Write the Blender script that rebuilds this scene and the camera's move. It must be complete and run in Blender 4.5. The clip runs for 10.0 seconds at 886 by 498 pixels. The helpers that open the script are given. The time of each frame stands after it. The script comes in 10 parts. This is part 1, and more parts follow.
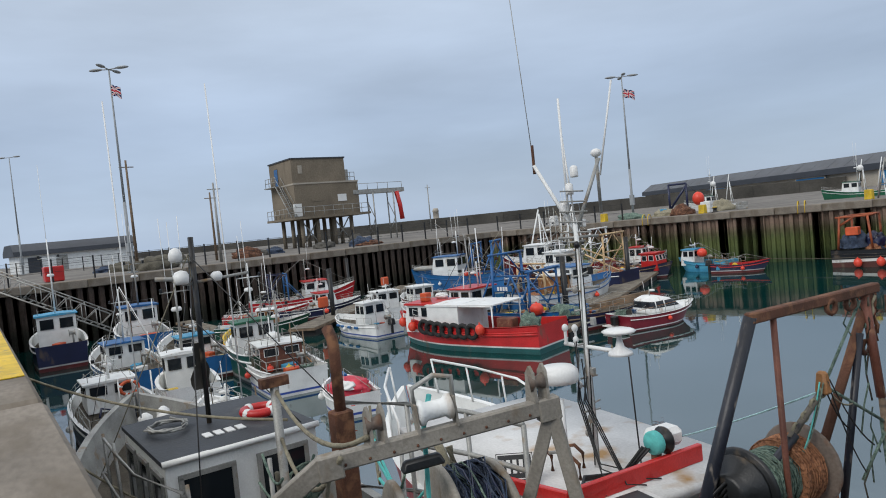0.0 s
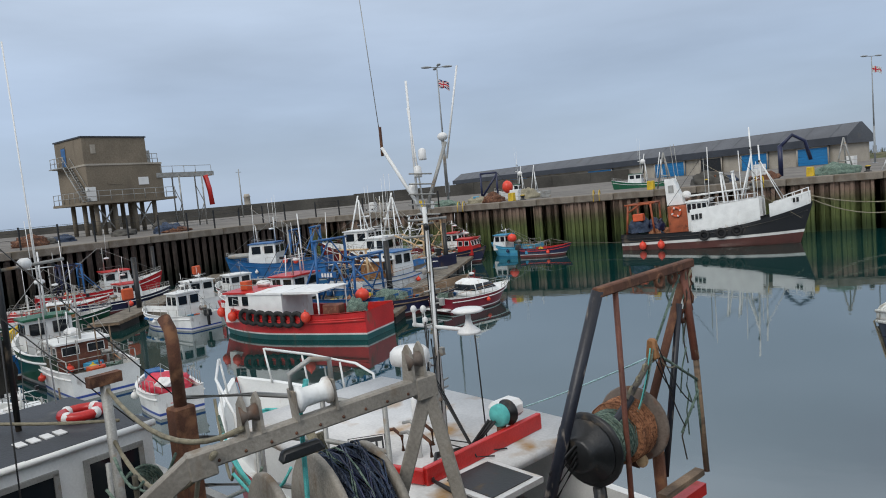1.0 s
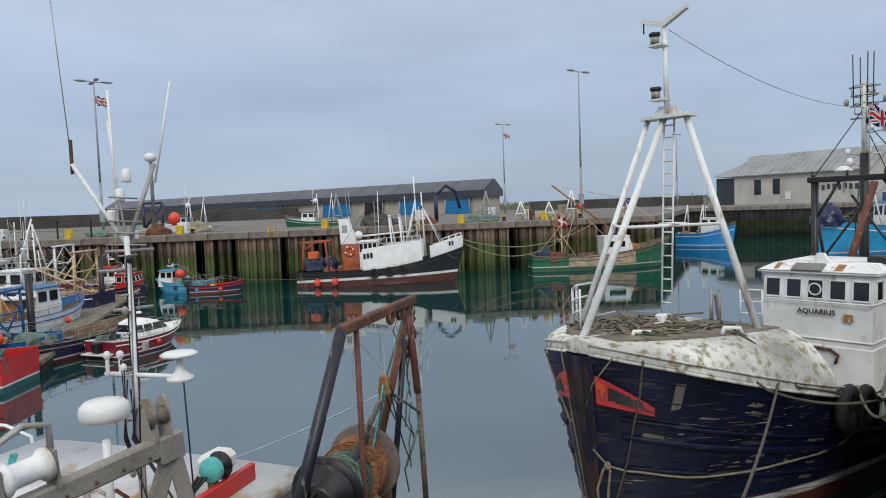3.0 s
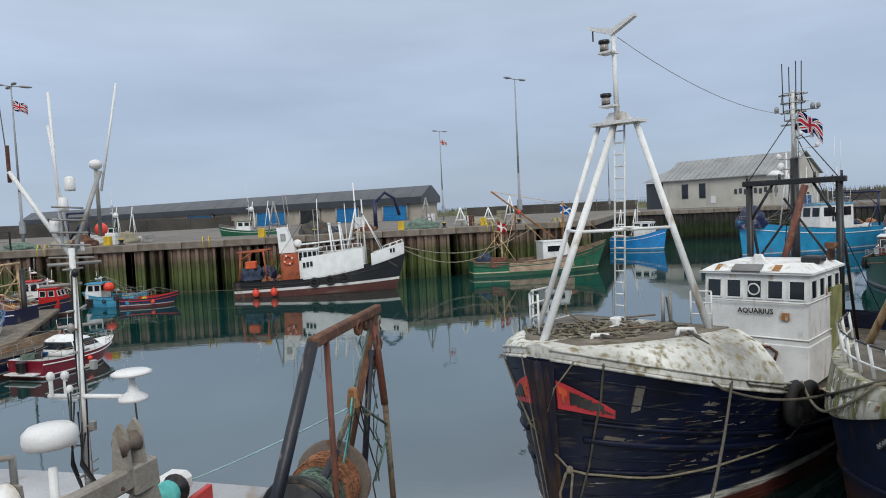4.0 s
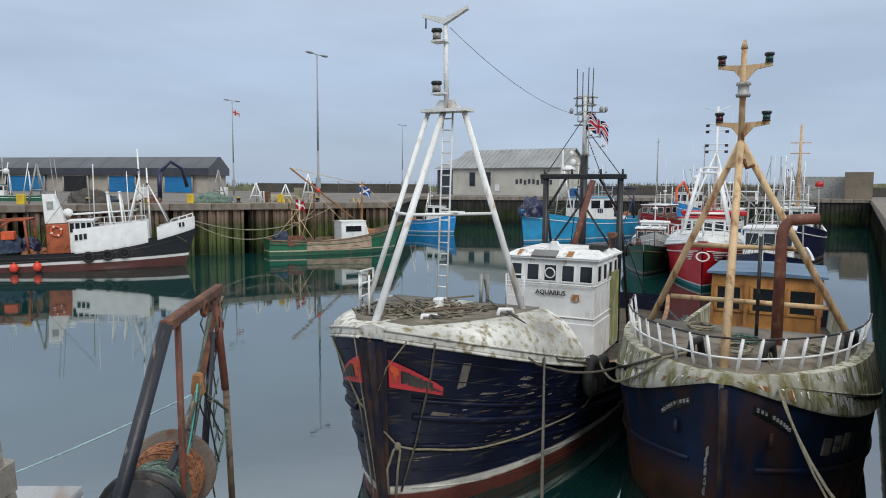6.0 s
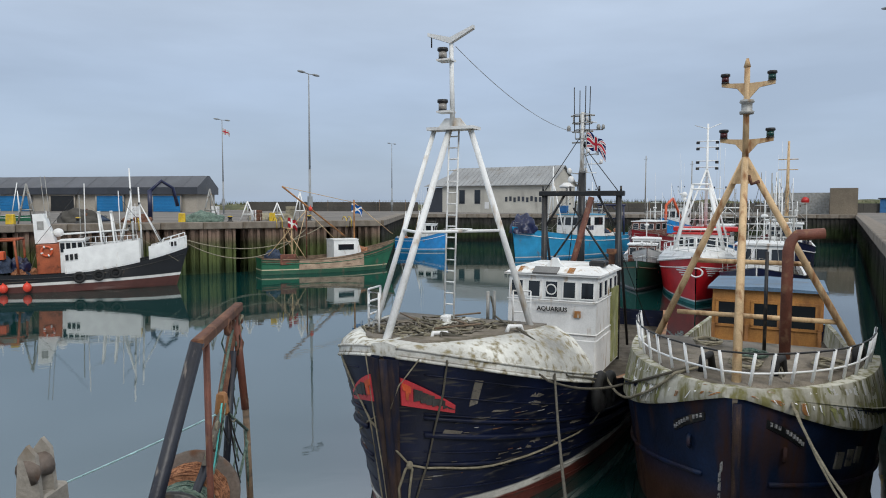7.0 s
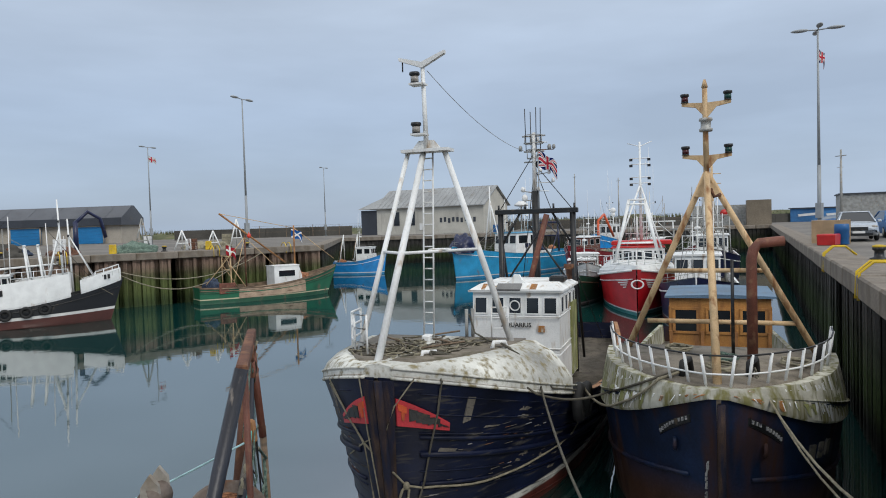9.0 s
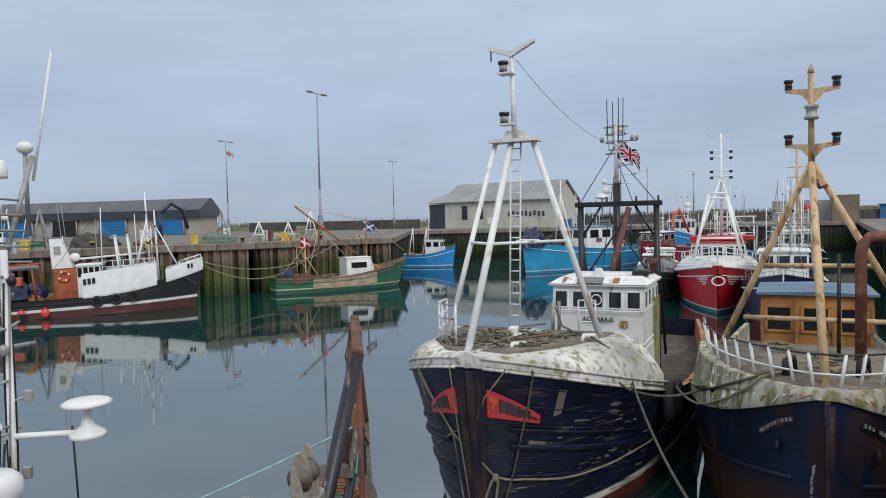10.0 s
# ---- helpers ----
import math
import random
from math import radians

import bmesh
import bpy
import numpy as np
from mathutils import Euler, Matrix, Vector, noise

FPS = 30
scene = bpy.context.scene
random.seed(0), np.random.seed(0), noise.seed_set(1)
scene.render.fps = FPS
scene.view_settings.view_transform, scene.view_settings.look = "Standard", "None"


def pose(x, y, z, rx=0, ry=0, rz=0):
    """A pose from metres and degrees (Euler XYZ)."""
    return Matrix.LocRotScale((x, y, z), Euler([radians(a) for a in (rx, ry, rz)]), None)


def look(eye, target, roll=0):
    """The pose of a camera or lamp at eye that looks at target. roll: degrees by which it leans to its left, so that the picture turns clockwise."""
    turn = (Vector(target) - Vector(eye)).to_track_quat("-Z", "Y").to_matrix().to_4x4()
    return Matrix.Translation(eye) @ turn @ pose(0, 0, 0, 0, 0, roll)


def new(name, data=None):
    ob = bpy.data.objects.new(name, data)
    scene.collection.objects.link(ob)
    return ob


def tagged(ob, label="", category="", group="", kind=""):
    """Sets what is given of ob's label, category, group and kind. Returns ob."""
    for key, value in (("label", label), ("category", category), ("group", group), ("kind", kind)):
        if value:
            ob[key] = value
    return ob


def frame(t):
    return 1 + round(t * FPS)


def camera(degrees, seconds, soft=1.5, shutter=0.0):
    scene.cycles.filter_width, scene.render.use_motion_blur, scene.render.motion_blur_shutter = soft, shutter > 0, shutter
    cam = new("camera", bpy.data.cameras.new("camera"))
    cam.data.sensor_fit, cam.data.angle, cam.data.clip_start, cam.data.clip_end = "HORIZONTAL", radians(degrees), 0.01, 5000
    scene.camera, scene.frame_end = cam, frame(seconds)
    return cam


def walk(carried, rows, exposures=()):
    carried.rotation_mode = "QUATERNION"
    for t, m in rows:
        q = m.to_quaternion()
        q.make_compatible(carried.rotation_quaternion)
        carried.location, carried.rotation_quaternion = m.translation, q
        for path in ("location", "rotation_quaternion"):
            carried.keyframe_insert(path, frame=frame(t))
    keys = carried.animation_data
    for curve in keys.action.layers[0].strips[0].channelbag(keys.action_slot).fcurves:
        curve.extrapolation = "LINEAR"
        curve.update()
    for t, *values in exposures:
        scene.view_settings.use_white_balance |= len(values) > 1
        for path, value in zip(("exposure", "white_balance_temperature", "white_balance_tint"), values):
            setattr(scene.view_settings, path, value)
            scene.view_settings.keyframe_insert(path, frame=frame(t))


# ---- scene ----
cam = camera(65.8, 10.0, 1.0)
PATH = [
    (0, (1.557, -2.504, 5.291), (-0.060, -1.331, 5.210), -5.7),
    (0.5, (1.385, -2.698, 5.308), (-0.026, -1.287, 5.176), -5.3),
    (1, (1.164, -2.797, 5.268), (-0.082, -1.241, 5.098), -5.2),
    (1.5, (0.974, -2.871, 5.284), (0.021, -1.123, 5.089), -4.1),
    (2, (0.784, -2.940, 5.301), (0.164, -1.046, 5.132), -3.2),
    (2.5, (0.566, -2.857, 5.275), (0.056, -0.928, 5.135), -2.3),
    (3, (0.371, -2.867, 5.281), (-0.008, -0.907, 5.157), -2.1),
    (4.5, (-0.180, -2.723, 5.307), (-0.210, -0.726, 5.190), -1.9),
    (5, (-0.357, -2.720, 5.332), (-0.137, -0.741, 5.147), 0),
    (5.5, (-0.558, -2.744, 5.330), (-0.206, -0.785, 5.129), 0.5),
    (7, (-1.100, -2.660, 5.313), (-0.652, -0.715, 5.181), 0.1),
    (7.5, (-1.358, -2.712, 5.308), (-0.956, -0.758, 5.174), -0.7),
    (8, (-1.669, -2.625, 5.273), (-1.481, -0.636, 5.165), -2.4),
    (8.5, (-1.839, -2.605, 5.294), (-1.522, -0.632, 5.210), -2),
    (9, (-2.035, -2.580, 5.298), (-1.391, -0.688, 5.227), -1.7),
    (9.5, (-2.227, -2.506, 5.252), (-1.652, -0.592, 5.175), -1.3),
    (10, (-2.419, -2.390, 5.242), (-1.958, -0.446, 5.159), -1.3),
]
walk(cam, [(t, look(eye, target, roll)) for t, eye, target, roll in PATH], [(0, -0.07), (0.5, -0.11), (1.0, -0.08), (2.0, -0.05), (2.5, -0.09), (3.1, -0.02), (4.5, 0.0), (5.0, -0.02), (5.5, 0.1), (6.2, 0.07), (7.0, 0.02), (10.0, 0.0)])

# ---- world, sun ----
world = bpy.data.worlds.new("sky")
scene.world = world
world.use_nodes = True
wn, wl = world.node_tree.nodes, world.node_tree.links
wn.clear()
w_out = wn.new("ShaderNodeOutputWorld")
w_bg = wn.new("ShaderNodeBackground")
w_sky = wn.new("ShaderNodeTexSky")
w_sky.sky_type, w_sky.sun_disc = "NISHITA", False
w_sky.sun_elevation, w_sky.sun_rotation = radians(41.5), radians(171)
w_dim = wn.new("ShaderNodeMix")
w_dim.data_type, w_dim.blend_type = "RGBA", "MULTIPLY"
w_dim.inputs["Factor"].default_value = 1.0
wl.new(w_sky.outputs[0], w_dim.inputs[6])
w_dim.inputs[7].default_value = (0.09, 0.09, 0.09, 1)
w_co = wn.new("ShaderNodeTexCoord")
w_sep = wn.new("ShaderNodeSeparateXYZ")
wl.new(w_co.outputs["Generated"], w_sep.inputs[0])
w_grad = wn.new("ShaderNodeValToRGB")
for e, (p, c) in zip((w_grad.color_ramp.elements[0], w_grad.color_ramp.elements[1], w_grad.color_ramp.elements.new(0.16), w_grad.color_ramp.elements.new(0.36), w_grad.color_ramp.elements.new(0.62)),
                     ((0.0, (0.40, 0.50, 0.655, 1)), (1.0, (1.75, 1.78, 1.82, 1)), (0.16, (0.43, 0.53, 0.69, 1)), (0.36, (0.58, 0.675, 0.81, 1)), (0.62, (1.15, 1.2, 1.27, 1)))):
    e.position, e.color = p, c
wl.new(w_sep.outputs[2], w_grad.inputs[0])
w_map = wn.new("ShaderNodeMapping")
w_map.inputs["Scale"].default_value = (1.0, 1.0, 4.5)
wl.new(w_co.outputs["Generated"], w_map.inputs[0])
w_noise = wn.new("ShaderNodeTexNoise")
w_noise.inputs["Scale"].default_value, w_noise.inputs["Detail"].default_value = 2.3, 5.0
wl.new(w_map.outputs[0], w_noise.inputs[0])
w_rng = wn.new("ShaderNodeMapRange")
w_rng.inputs["From Min"].default_value, w_rng.inputs["From Max"].default_value = 0.32, 0.68
w_rng.inputs["To Min"].default_value, w_rng.inputs["To Max"].default_value = 0.88, 1.12
wl.new(w_noise.outputs[0], w_rng.inputs[0])
w_cl = wn.new("ShaderNodeVectorMath")
w_cl.operation = "SCALE"
wl.new(w_grad.outputs[0], w_cl.inputs[0])
w_sq = wn.new("ShaderNodeMath")
w_sq.operation = "MULTIPLY"
wl.new(w_sep.outputs[0], w_sq.inputs[0])
wl.new(w_sep.outputs[0], w_sq.inputs[1])
w_side = wn.new("ShaderNodeMath")
w_side.operation = "MULTIPLY_ADD"
w_side.inputs[1].default_value, w_side.inputs[2].default_value = 0.2, 0.98
wl.new(w_sq.outputs[0], w_side.inputs[0])
w_all = wn.new("ShaderNodeMath")
w_all.operation = "MULTIPLY"
wl.new(w_side.outputs[0], w_all.inputs[0])
wl.new(w_rng.outputs[0], w_all.inputs[1])
wl.new(w_all.outputs[0], w_cl.inputs["Scale"])
w_mix = wn.new("ShaderNodeMix")
w_mix.data_type = "RGBA"
w_mix.inputs["Factor"].default_value = 0.86
wl.new(w_dim.outputs[2], w_mix.inputs[6])
wl.new(w_cl.outputs[0], w_mix.inputs[7])
wl.new(w_mix.outputs[2], w_bg.inputs[0])
w_bg.inputs[1].default_value = 1.0
wl.new(w_bg.outputs[0], w_out.inputs[0])

sun = new("sun", bpy.data.lights.new("sun", "SUN"))
sun.data.energy, sun.data.angle, sun.data.color = 1.3, radians(25), (1.0, 0.96, 0.9)
sun.matrix_world = look((0, 0, 52), (-9, 58, 0))

# ---- materials ----
def mat(name, base, rough=0.6, metal=0.0, var=0.25, scale=5.0, bump=0.15, stain=None, amount=0.5, stain_scale=2.5, streak=1.0, bands=None, coat=0.0):
    """Paint, metal, wood or stone: base colour with two scales of variation, stains or rust, and fine relief.
    bands: ((z, colour), ...) from below upwards, as painted or tidal bands along local z."""
    m = bpy.data.materials.new(name)
    m.use_nodes = True
    n, k = m.node_tree.nodes, m.node_tree.links
    b = n["Principled BSDF"]
    co = n.new("ShaderNodeTexCoord")

    def noise_at(s, detail=4.0, st=1.0):
        mp = n.new("ShaderNodeMapping")
        mp.inputs["Scale"].default_value = (s, s, s * st)
        k.new(co.outputs["Object"], mp.inputs[0])
        t = n.new("ShaderNodeTexNoise")
        t.inputs["Scale"].default_value, t.inputs["Detail"].default_value = 1.0, detail
        k.new(mp.outputs[0], t.inputs[0])
        return t.outputs[0]

    def mixed(fac, a, c, blend="MIX"):
        x = n.new("ShaderNodeMix")
        x.data_type, x.blend_type = "RGBA", blend
        if isinstance(fac, float):
            x.inputs["Factor"].default_value = fac
        else:
            k.new(fac, x.inputs["Factor"])
        for sock, v in ((x.inputs[6], a), (x.inputs[7], c)):
            if isinstance(v, tuple):
                sock.default_value = (*v, 1)
            else:
                k.new(v, sock)
        return x.outputs[2]

    def ramp(v, lo, hi):
        r = n.new("ShaderNodeMapRange")
        r.inputs["From Min"].default_value, r.inputs["From Max"].default_value = lo, hi
        k.new(v, r.inputs[0])
        return r.outputs[0]

    col = base
    fine, coarse = noise_at(scale * 9, 6.0), noise_at(scale * 0.45, 3.0)
    if bands:
        sep = n.new("ShaderNodeSeparateXYZ")
        k.new(co.outputs["Object"], sep.inputs[0])
        wob = n.new("ShaderNodeMath")
        wob.operation = "MULTIPLY_ADD"
        wob.inputs[1].default_value, wob.inputs[2].default_value = bands[0], -bands[0] / 2
        k.new(coarse, wob.inputs[0])
        zz = n.new("ShaderNodeMath")
        zz.operation = "ADD"
        k.new(sep.outputs[2], zz.inputs[0])
        k.new(wob.outputs[0], zz.inputs[1])
        for z, soft, c in bands[1]:
            col = mixed(ramp(zz.outputs[0], z + soft, z - soft), col, c)
    dark = n.new("ShaderNodeMapRange")
    dark.inputs["From Min"].default_value, dark.inputs["From Max"].default_value = 0.3, 0.7
    dark.inputs["To Min"].default_value, dark.inputs["To Max"].default_value = 1 - var, 1 + var * 0.6
    k.new(coarse, dark.inputs[0])
    mul = n.new("ShaderNodeVectorMath")
    mul.operation = "SCALE"
    if isinstance(col, tuple):
        mul.inputs[0].default_value = col
    else:
        k.new(col, mul.inputs[0])
    k.new(dark.outputs[0], mul.inputs["Scale"])
    col = mixed(0.35, mul.outputs[0], ramp(fine, 0.15, 0.85), "SOFT_LIGHT")
    rgh = None
    if stain:
        st = ramp(noise_at(stain_scale, 9.0, streak), 0.66 - 0.25 * amount, 0.80 - 0.2 * amount)
        col = mixed(st, col, stain)
        rgh = n.new("ShaderNodeMapRange")
        rgh.inputs["To Min"].default_value, rgh.inputs["To Max"].default_value = rough, 0.9
        k.new(st, rgh.inputs[0])
        k.new(rgh.outputs[0], b.inputs["Roughness"])
        if metal:
            mt = n.new("ShaderNodeMapRange")
            mt.inputs["To Min"].default_value, mt.inputs["To Max"].default_value = metal, 0.0
            k.new(st, mt.inputs[0])
            k.new(mt.outputs[0], b.inputs["Metallic"])
    else:
        rr = n.new("ShaderNodeMapRange")
        rr.inputs["To Min"].default_value, rr.inputs["To Max"].default_value = max(0.02, rough - 0.12), min(1, rough + 0.12)
        k.new(fine, rr.inputs[0])
        k.new(rr.outputs[0], b.inputs["Roughness"])
        b.inputs["Metallic"].default_value = metal
    k.new(col, b.inputs["Base Color"])
    if coat:
        b.inputs["Coat Weight"].default_value = coat
    bp = n.new("ShaderNodeBump")
    bp.inputs["Strength"].default_value, bp.inputs["Distance"].default_value = bump, 0.02
    k.new(fine, bp.inputs["Height"])
    k.new(bp.outputs[0], b.inputs["Normal"])
    return m


M = {}
M["white"] = mat("white_paint", (0.79, 0.80, 0.78), 0.4, var=0.1, stain=(0.36, 0.24, 0.14), amount=0.12, streak=0.3)
M["white_worn"] = mat("worn_white_paint", (0.76, 0.77, 0.75), 0.6, var=0.2, scale=3, stain=(0.36, 0.25, 0.14), amount=0.36, stain_scale=4.5, streak=0.3, bump=0.3)
M["whaleback"] = mat("peeling_white_paint", (0.58, 0.58, 0.53), 0.8, var=0.55, scale=2.0, stain=(0.22, 0.185, 0.10), amount=0.66, stain_scale=9, streak=0.8, bump=0.3)
M["mossy"] = mat("mossy_white_paint", (0.50, 0.49, 0.41), 0.78, var=0.5, scale=2, stain=(0.16, 0.15, 0.055), amount=0.88, stain_scale=9, streak=0.14, bump=0.15)
M["navy_worn"] = mat("worn_navy_paint", (0.0032, 0.0068, 0.026), 0.5, var=0.6, scale=3, stain=(0.060, 0.056, 0.050), amount=0.36, stain_scale=2.2, streak=9.0, bump=0.08,
                     bands=(0.05, ((1.02, 0.015, (0.50, 0.50, 0.46)), (0.90, 0.015, (0.10, 0.025, 0.018)))))
M["stem"] = mat("scarred_stem_timber", (0.050, 0.030, 0.022), 0.75, var=0.6, scale=6, stain=(0.012, 0.014, 0.03), amount=0.9, stain_scale=9, streak=0.12, bump=0.6)
M["bc_hull"] = mat("rusty_blue_paint", (0.004, 0.014, 0.044), 0.55, var=0.6, scale=2.5, stain=(0.045, 0.018, 0.009), amount=0.66, stain_scale=2.6, streak=0.14, bump=0.25,
                   bands=(0.9, ((1.45, 0.3, (0.065, 0.028, 0.015)), (0.75, 0.2, (0.02, 0.016, 0.014)))))
for key in ("navy_worn", "bc_hull", "stem"):
    M[key].node_tree.nodes["Principled BSDF"].inputs["Specular IOR Level"].default_value = 0.3   # chalky old paint
M["navy"] = mat("navy_paint", (0.012, 0.018, 0.06), 0.35, var=0.3, stain=(0.12, 0.1, 0.08), amount=0.15, streak=4)
M["black"] = mat("black_paint", (0.010, 0.011, 0.012), 0.4, var=0.3, stain=(0.12, 0.09, 0.06), amount=0.3, stain_scale=6)
M["blackpipe"] = mat("worn_black_paint", (0.012, 0.014, 0.022), 0.4, var=0.3, stain=(0.30, 0.26, 0.22), amount=0.28, stain_scale=14, streak=0.3)
M["rust"] = mat("rusted_steel", (0.12, 0.05, 0.028), 0.85, var=0.5, scale=8, stain=(0.23, 0.11, 0.055), amount=0.6, stain_scale=7, bump=0.5)
M["brownpaint"] = mat("red_brown_paint", (0.15, 0.05, 0.03), 0.6, var=0.4, scale=6, stain=(0.26, 0.14, 0.08), amount=0.4, stain_scale=7, bump=0.3)
M["galv"] = mat("galvanised_steel", (0.34, 0.34, 0.32), 0.55, 0.35, var=0.3, scale=6, stain=(0.26, 0.17, 0.09), amount=0.3, stain_scale=4)
M["gantry"] = mat("dull_grey_paint", (0.28, 0.255, 0.215), 0.65, 0.0, var=0.3, scale=5, stain=(0.19, 0.14, 0.09), amount=0.4, stain_scale=5, streak=0.5, bump=0.3)
M["cream"] = mat("rust_stained_cream_paint", (0.60, 0.42, 0.23), 0.65, var=0.3, scale=5, stain=(0.25, 0.115, 0.045), amount=0.5, stain_scale=8, streak=0.35)
M["ochre"] = mat("weathered_ochre_paint", (0.42, 0.19, 0.045), 0.65, var=0.4, scale=4, stain=(0.17, 0.075, 0.03), amount=0.5, stain_scale=4, streak=0.3, bump=0.3)
M["red"] = mat("red_paint", (0.52, 0.022, 0.02), 0.35, var=0.2, stain=(0.3, 0.06, 0.04), amount=0.2)
M["orange"] = mat("orange_paint", (0.62, 0.10, 0.03), 0.5, var=0.25, stain=(0.25, 0.08, 0.03), amount=0.3)
M["burgundy"] = mat("burgundy_gelcoat", (0.14, 0.008, 0.018), 0.18, var=0.1, coat=0.4)
M["blue"] = mat("blue_paint", (0.014, 0.11, 0.30), 0.45, var=0.25, stain=(0.10, 0.09, 0.08), amount=0.25, streak=0.4)
M["bright_blue"] = mat("bright_blue_paint", (0.012, 0.20, 0.50), 0.42, var=0.2, stain=(0.2, 0.18, 0.15), amount=0.15, streak=0.4)
M["light_blue"] = mat("light_blue_paint", (0.06, 0.32, 0.52), 0.45, var=0.2, stain=(0.25, 0.25, 0.22), amount=0.2)
M["green"] = mat("green_paint", (0.012, 0.11, 0.055), 0.5, var=0.3, stain=(0.2, 0.13, 0.07), amount=0.25)
M["teal"] = mat("teal_paint", (0.01, 0.09, 0.085), 0.45)
M["purple"] = mat("purple_rope", (0.10, 0.05, 0.35), 0.8)
M["paleaqua"] = mat("pale_aqua_rope", (0.40, 0.62, 0.64), 0.85, bump=0.5, scale=20)
M["aqua"] = mat("aqua_rope", (0.12, 0.55, 0.52), 0.8, bump=0.5, scale=20)
M["yellow"] = mat("yellow_paint", (0.66, 0.44, 0.015), 0.6, var=0.3, stain=(0.30, 0.25, 0.17), amount=0.3, stain_scale=5)
M["fender"] = mat("orange_vinyl", (0.72, 0.06, 0.03), 0.4, var=0.15)
M["wood"] = mat("weathered_wood", (0.20, 0.14, 0.09), 0.8, var=0.45, scale=5, stain=(0.08, 0.06, 0.045), amount=0.5, stain_scale=3, streak=6, bump=0.4)
M["deckwood"] = mat("grey_deck_wood", (0.19, 0.165, 0.13), 0.85, var=0.4, scale=5, stain=(0.10, 0.09, 0.06), amount=0.5, stain_scale=4, bump=0.4)
M["varnish"] = mat("orange_brown_wood", (0.33, 0.15, 0.05), 0.6, var=0.45, scale=5, stain=(0.12, 0.06, 0.03), amount=0.5, bump=0.3)
M["roofgrey"] = mat("dark_grey_roof_paint", (0.032, 0.036, 0.043), 0.6, var=0.25, scale=3, stain=(0.13, 0.13, 0.13), amount=0.25, bump=0.2)
M["shelter"] = mat("white_deck_paint", (0.60, 0.60, 0.59), 0.55, var=0.2, scale=3, stain=(0.36, 0.22, 0.10), amount=0.36, stain_scale=1.6, bump=0.15)
M["roofblue"] = mat("grey_blue_roof_paint", (0.10, 0.17, 0.25), 0.6, var=0.25, scale=3, stain=(0.2, 0.2, 0.19), amount=0.3)
M["scuffed"] = mat("flaked_bare_wood", (0.15, 0.135, 0.11), 0.85, var=0.4, scale=6, stain=(0.03, 0.03, 0.04), amount=0.5, stain_scale=9)
M["bare_plank"] = mat("bare_weathered_planks", (0.42, 0.31, 0.22), 0.85, var=0.35, scale=3, stain=(0.12, 0.07, 0.04), amount=0.5, stain_scale=1.5, streak=5)
M["rust_orange"] = mat("faded_rust_orange_paint", (0.36, 0.085, 0.03), 0.6, var=0.35, scale=4, stain=(0.16, 0.05, 0.025), amount=0.5, stain_scale=4)
M["scraped_red"] = mat("scraped_red_paint", (0.50, 0.04, 0.05), 0.5, var=0.3, scale=4, stain=(0.02, 0.015, 0.02), amount=0.25, stain_scale=6, streak=1.5)
M["bare_flake"] = mat("pale_flaked_paint", (0.36, 0.36, 0.35), 0.85, var=0.5, scale=8, stain=(0.03, 0.03, 0.05), amount=0.6, stain_scale=30)
M["rust_run"] = mat("orange_rust_run", (0.30, 0.13, 0.035), 0.85, var=0.5, scale=8, stain=(0.45, 0.40, 0.32), amount=0.55, stain_scale=14, streak=0.25)
M["algae"] = mat("green_algae_film", (0.24, 0.25, 0.09), 0.85, var=0.4, scale=5, stain=(0.42, 0.42, 0.34), amount=0.5, stain_scale=6, streak=0.2)
M["moss_dark"] = mat("dark_moss_grime", (0.20, 0.185, 0.10), 0.9, var=0.5, scale=8, stain=(0.36, 0.35, 0.28), amount=0.5, stain_scale=16)
M["visor_grey"] = mat("grey_weathered_board", (0.16, 0.16, 0.155), 0.7, var=0.3)
M["drum_grey"] = mat("dull_brown_steel", (0.17, 0.135, 0.11), 0.7, 0.1, var=0.35, stain=(0.13, 0.06, 0.03), amount=0.5, stain_scale=6)
M["rubber"] = mat("black_rubber", (0.014, 0.014, 0.014), 0.75, var=0.3, scale=8, bump=0.3)
M["rope"] = mat("weathered_rope", (0.30, 0.27, 0.19), 0.95, var=0.3, scale=25, bump=0.8)
M["darkrope"] = mat("wet_rope", (0.11, 0.10, 0.075), 0.9, var=0.3, scale=25, bump=0.8)
M["greennet"] = mat("green_net_twine", (0.19, 0.26, 0.21), 0.95, var=0.4, scale=14, bump=1.0, stain=(0.05, 0.10, 0.08), amount=0.8, stain_scale=30)
M["orangenet"] = mat("orange_net_twine", (0.44, 0.20, 0.10), 0.95, var=0.4, scale=14, bump=1.0, stain=(0.15, 0.06, 0.03), amount=0.8, stain_scale=36)
M["bluenet"] = mat("dark_blue_net_twine", (0.035, 0.055, 0.10), 0.95, var=0.5, scale=14, bump=1.0, stain=(0.10, 0.12, 0.15), amount=0.6, stain_scale=36)
M["cable"] = mat("black_cable", (0.012, 0.012, 0.012), 0.5)
M["plastic"] = mat("white_plastic", (0.74, 0.74, 0.72), 0.35, var=0.06, bump=0.03)
M["concrete"] = mat("weathered_concrete", (0.27, 0.25, 0.215), 0.85, var=0.3, scale=2.2, stain=(0.15, 0.135, 0.11), amount=0.5, stain_scale=1.2, bump=0.45)
M["coping"] = mat("stained_coping_concrete", (0.215, 0.185, 0.15), 0.88, var=0.35, scale=2.0, stain=(0.13, 0.105, 0.075), amount=0.6, stain_scale=1.5, streak=0.4, bump=0.4)
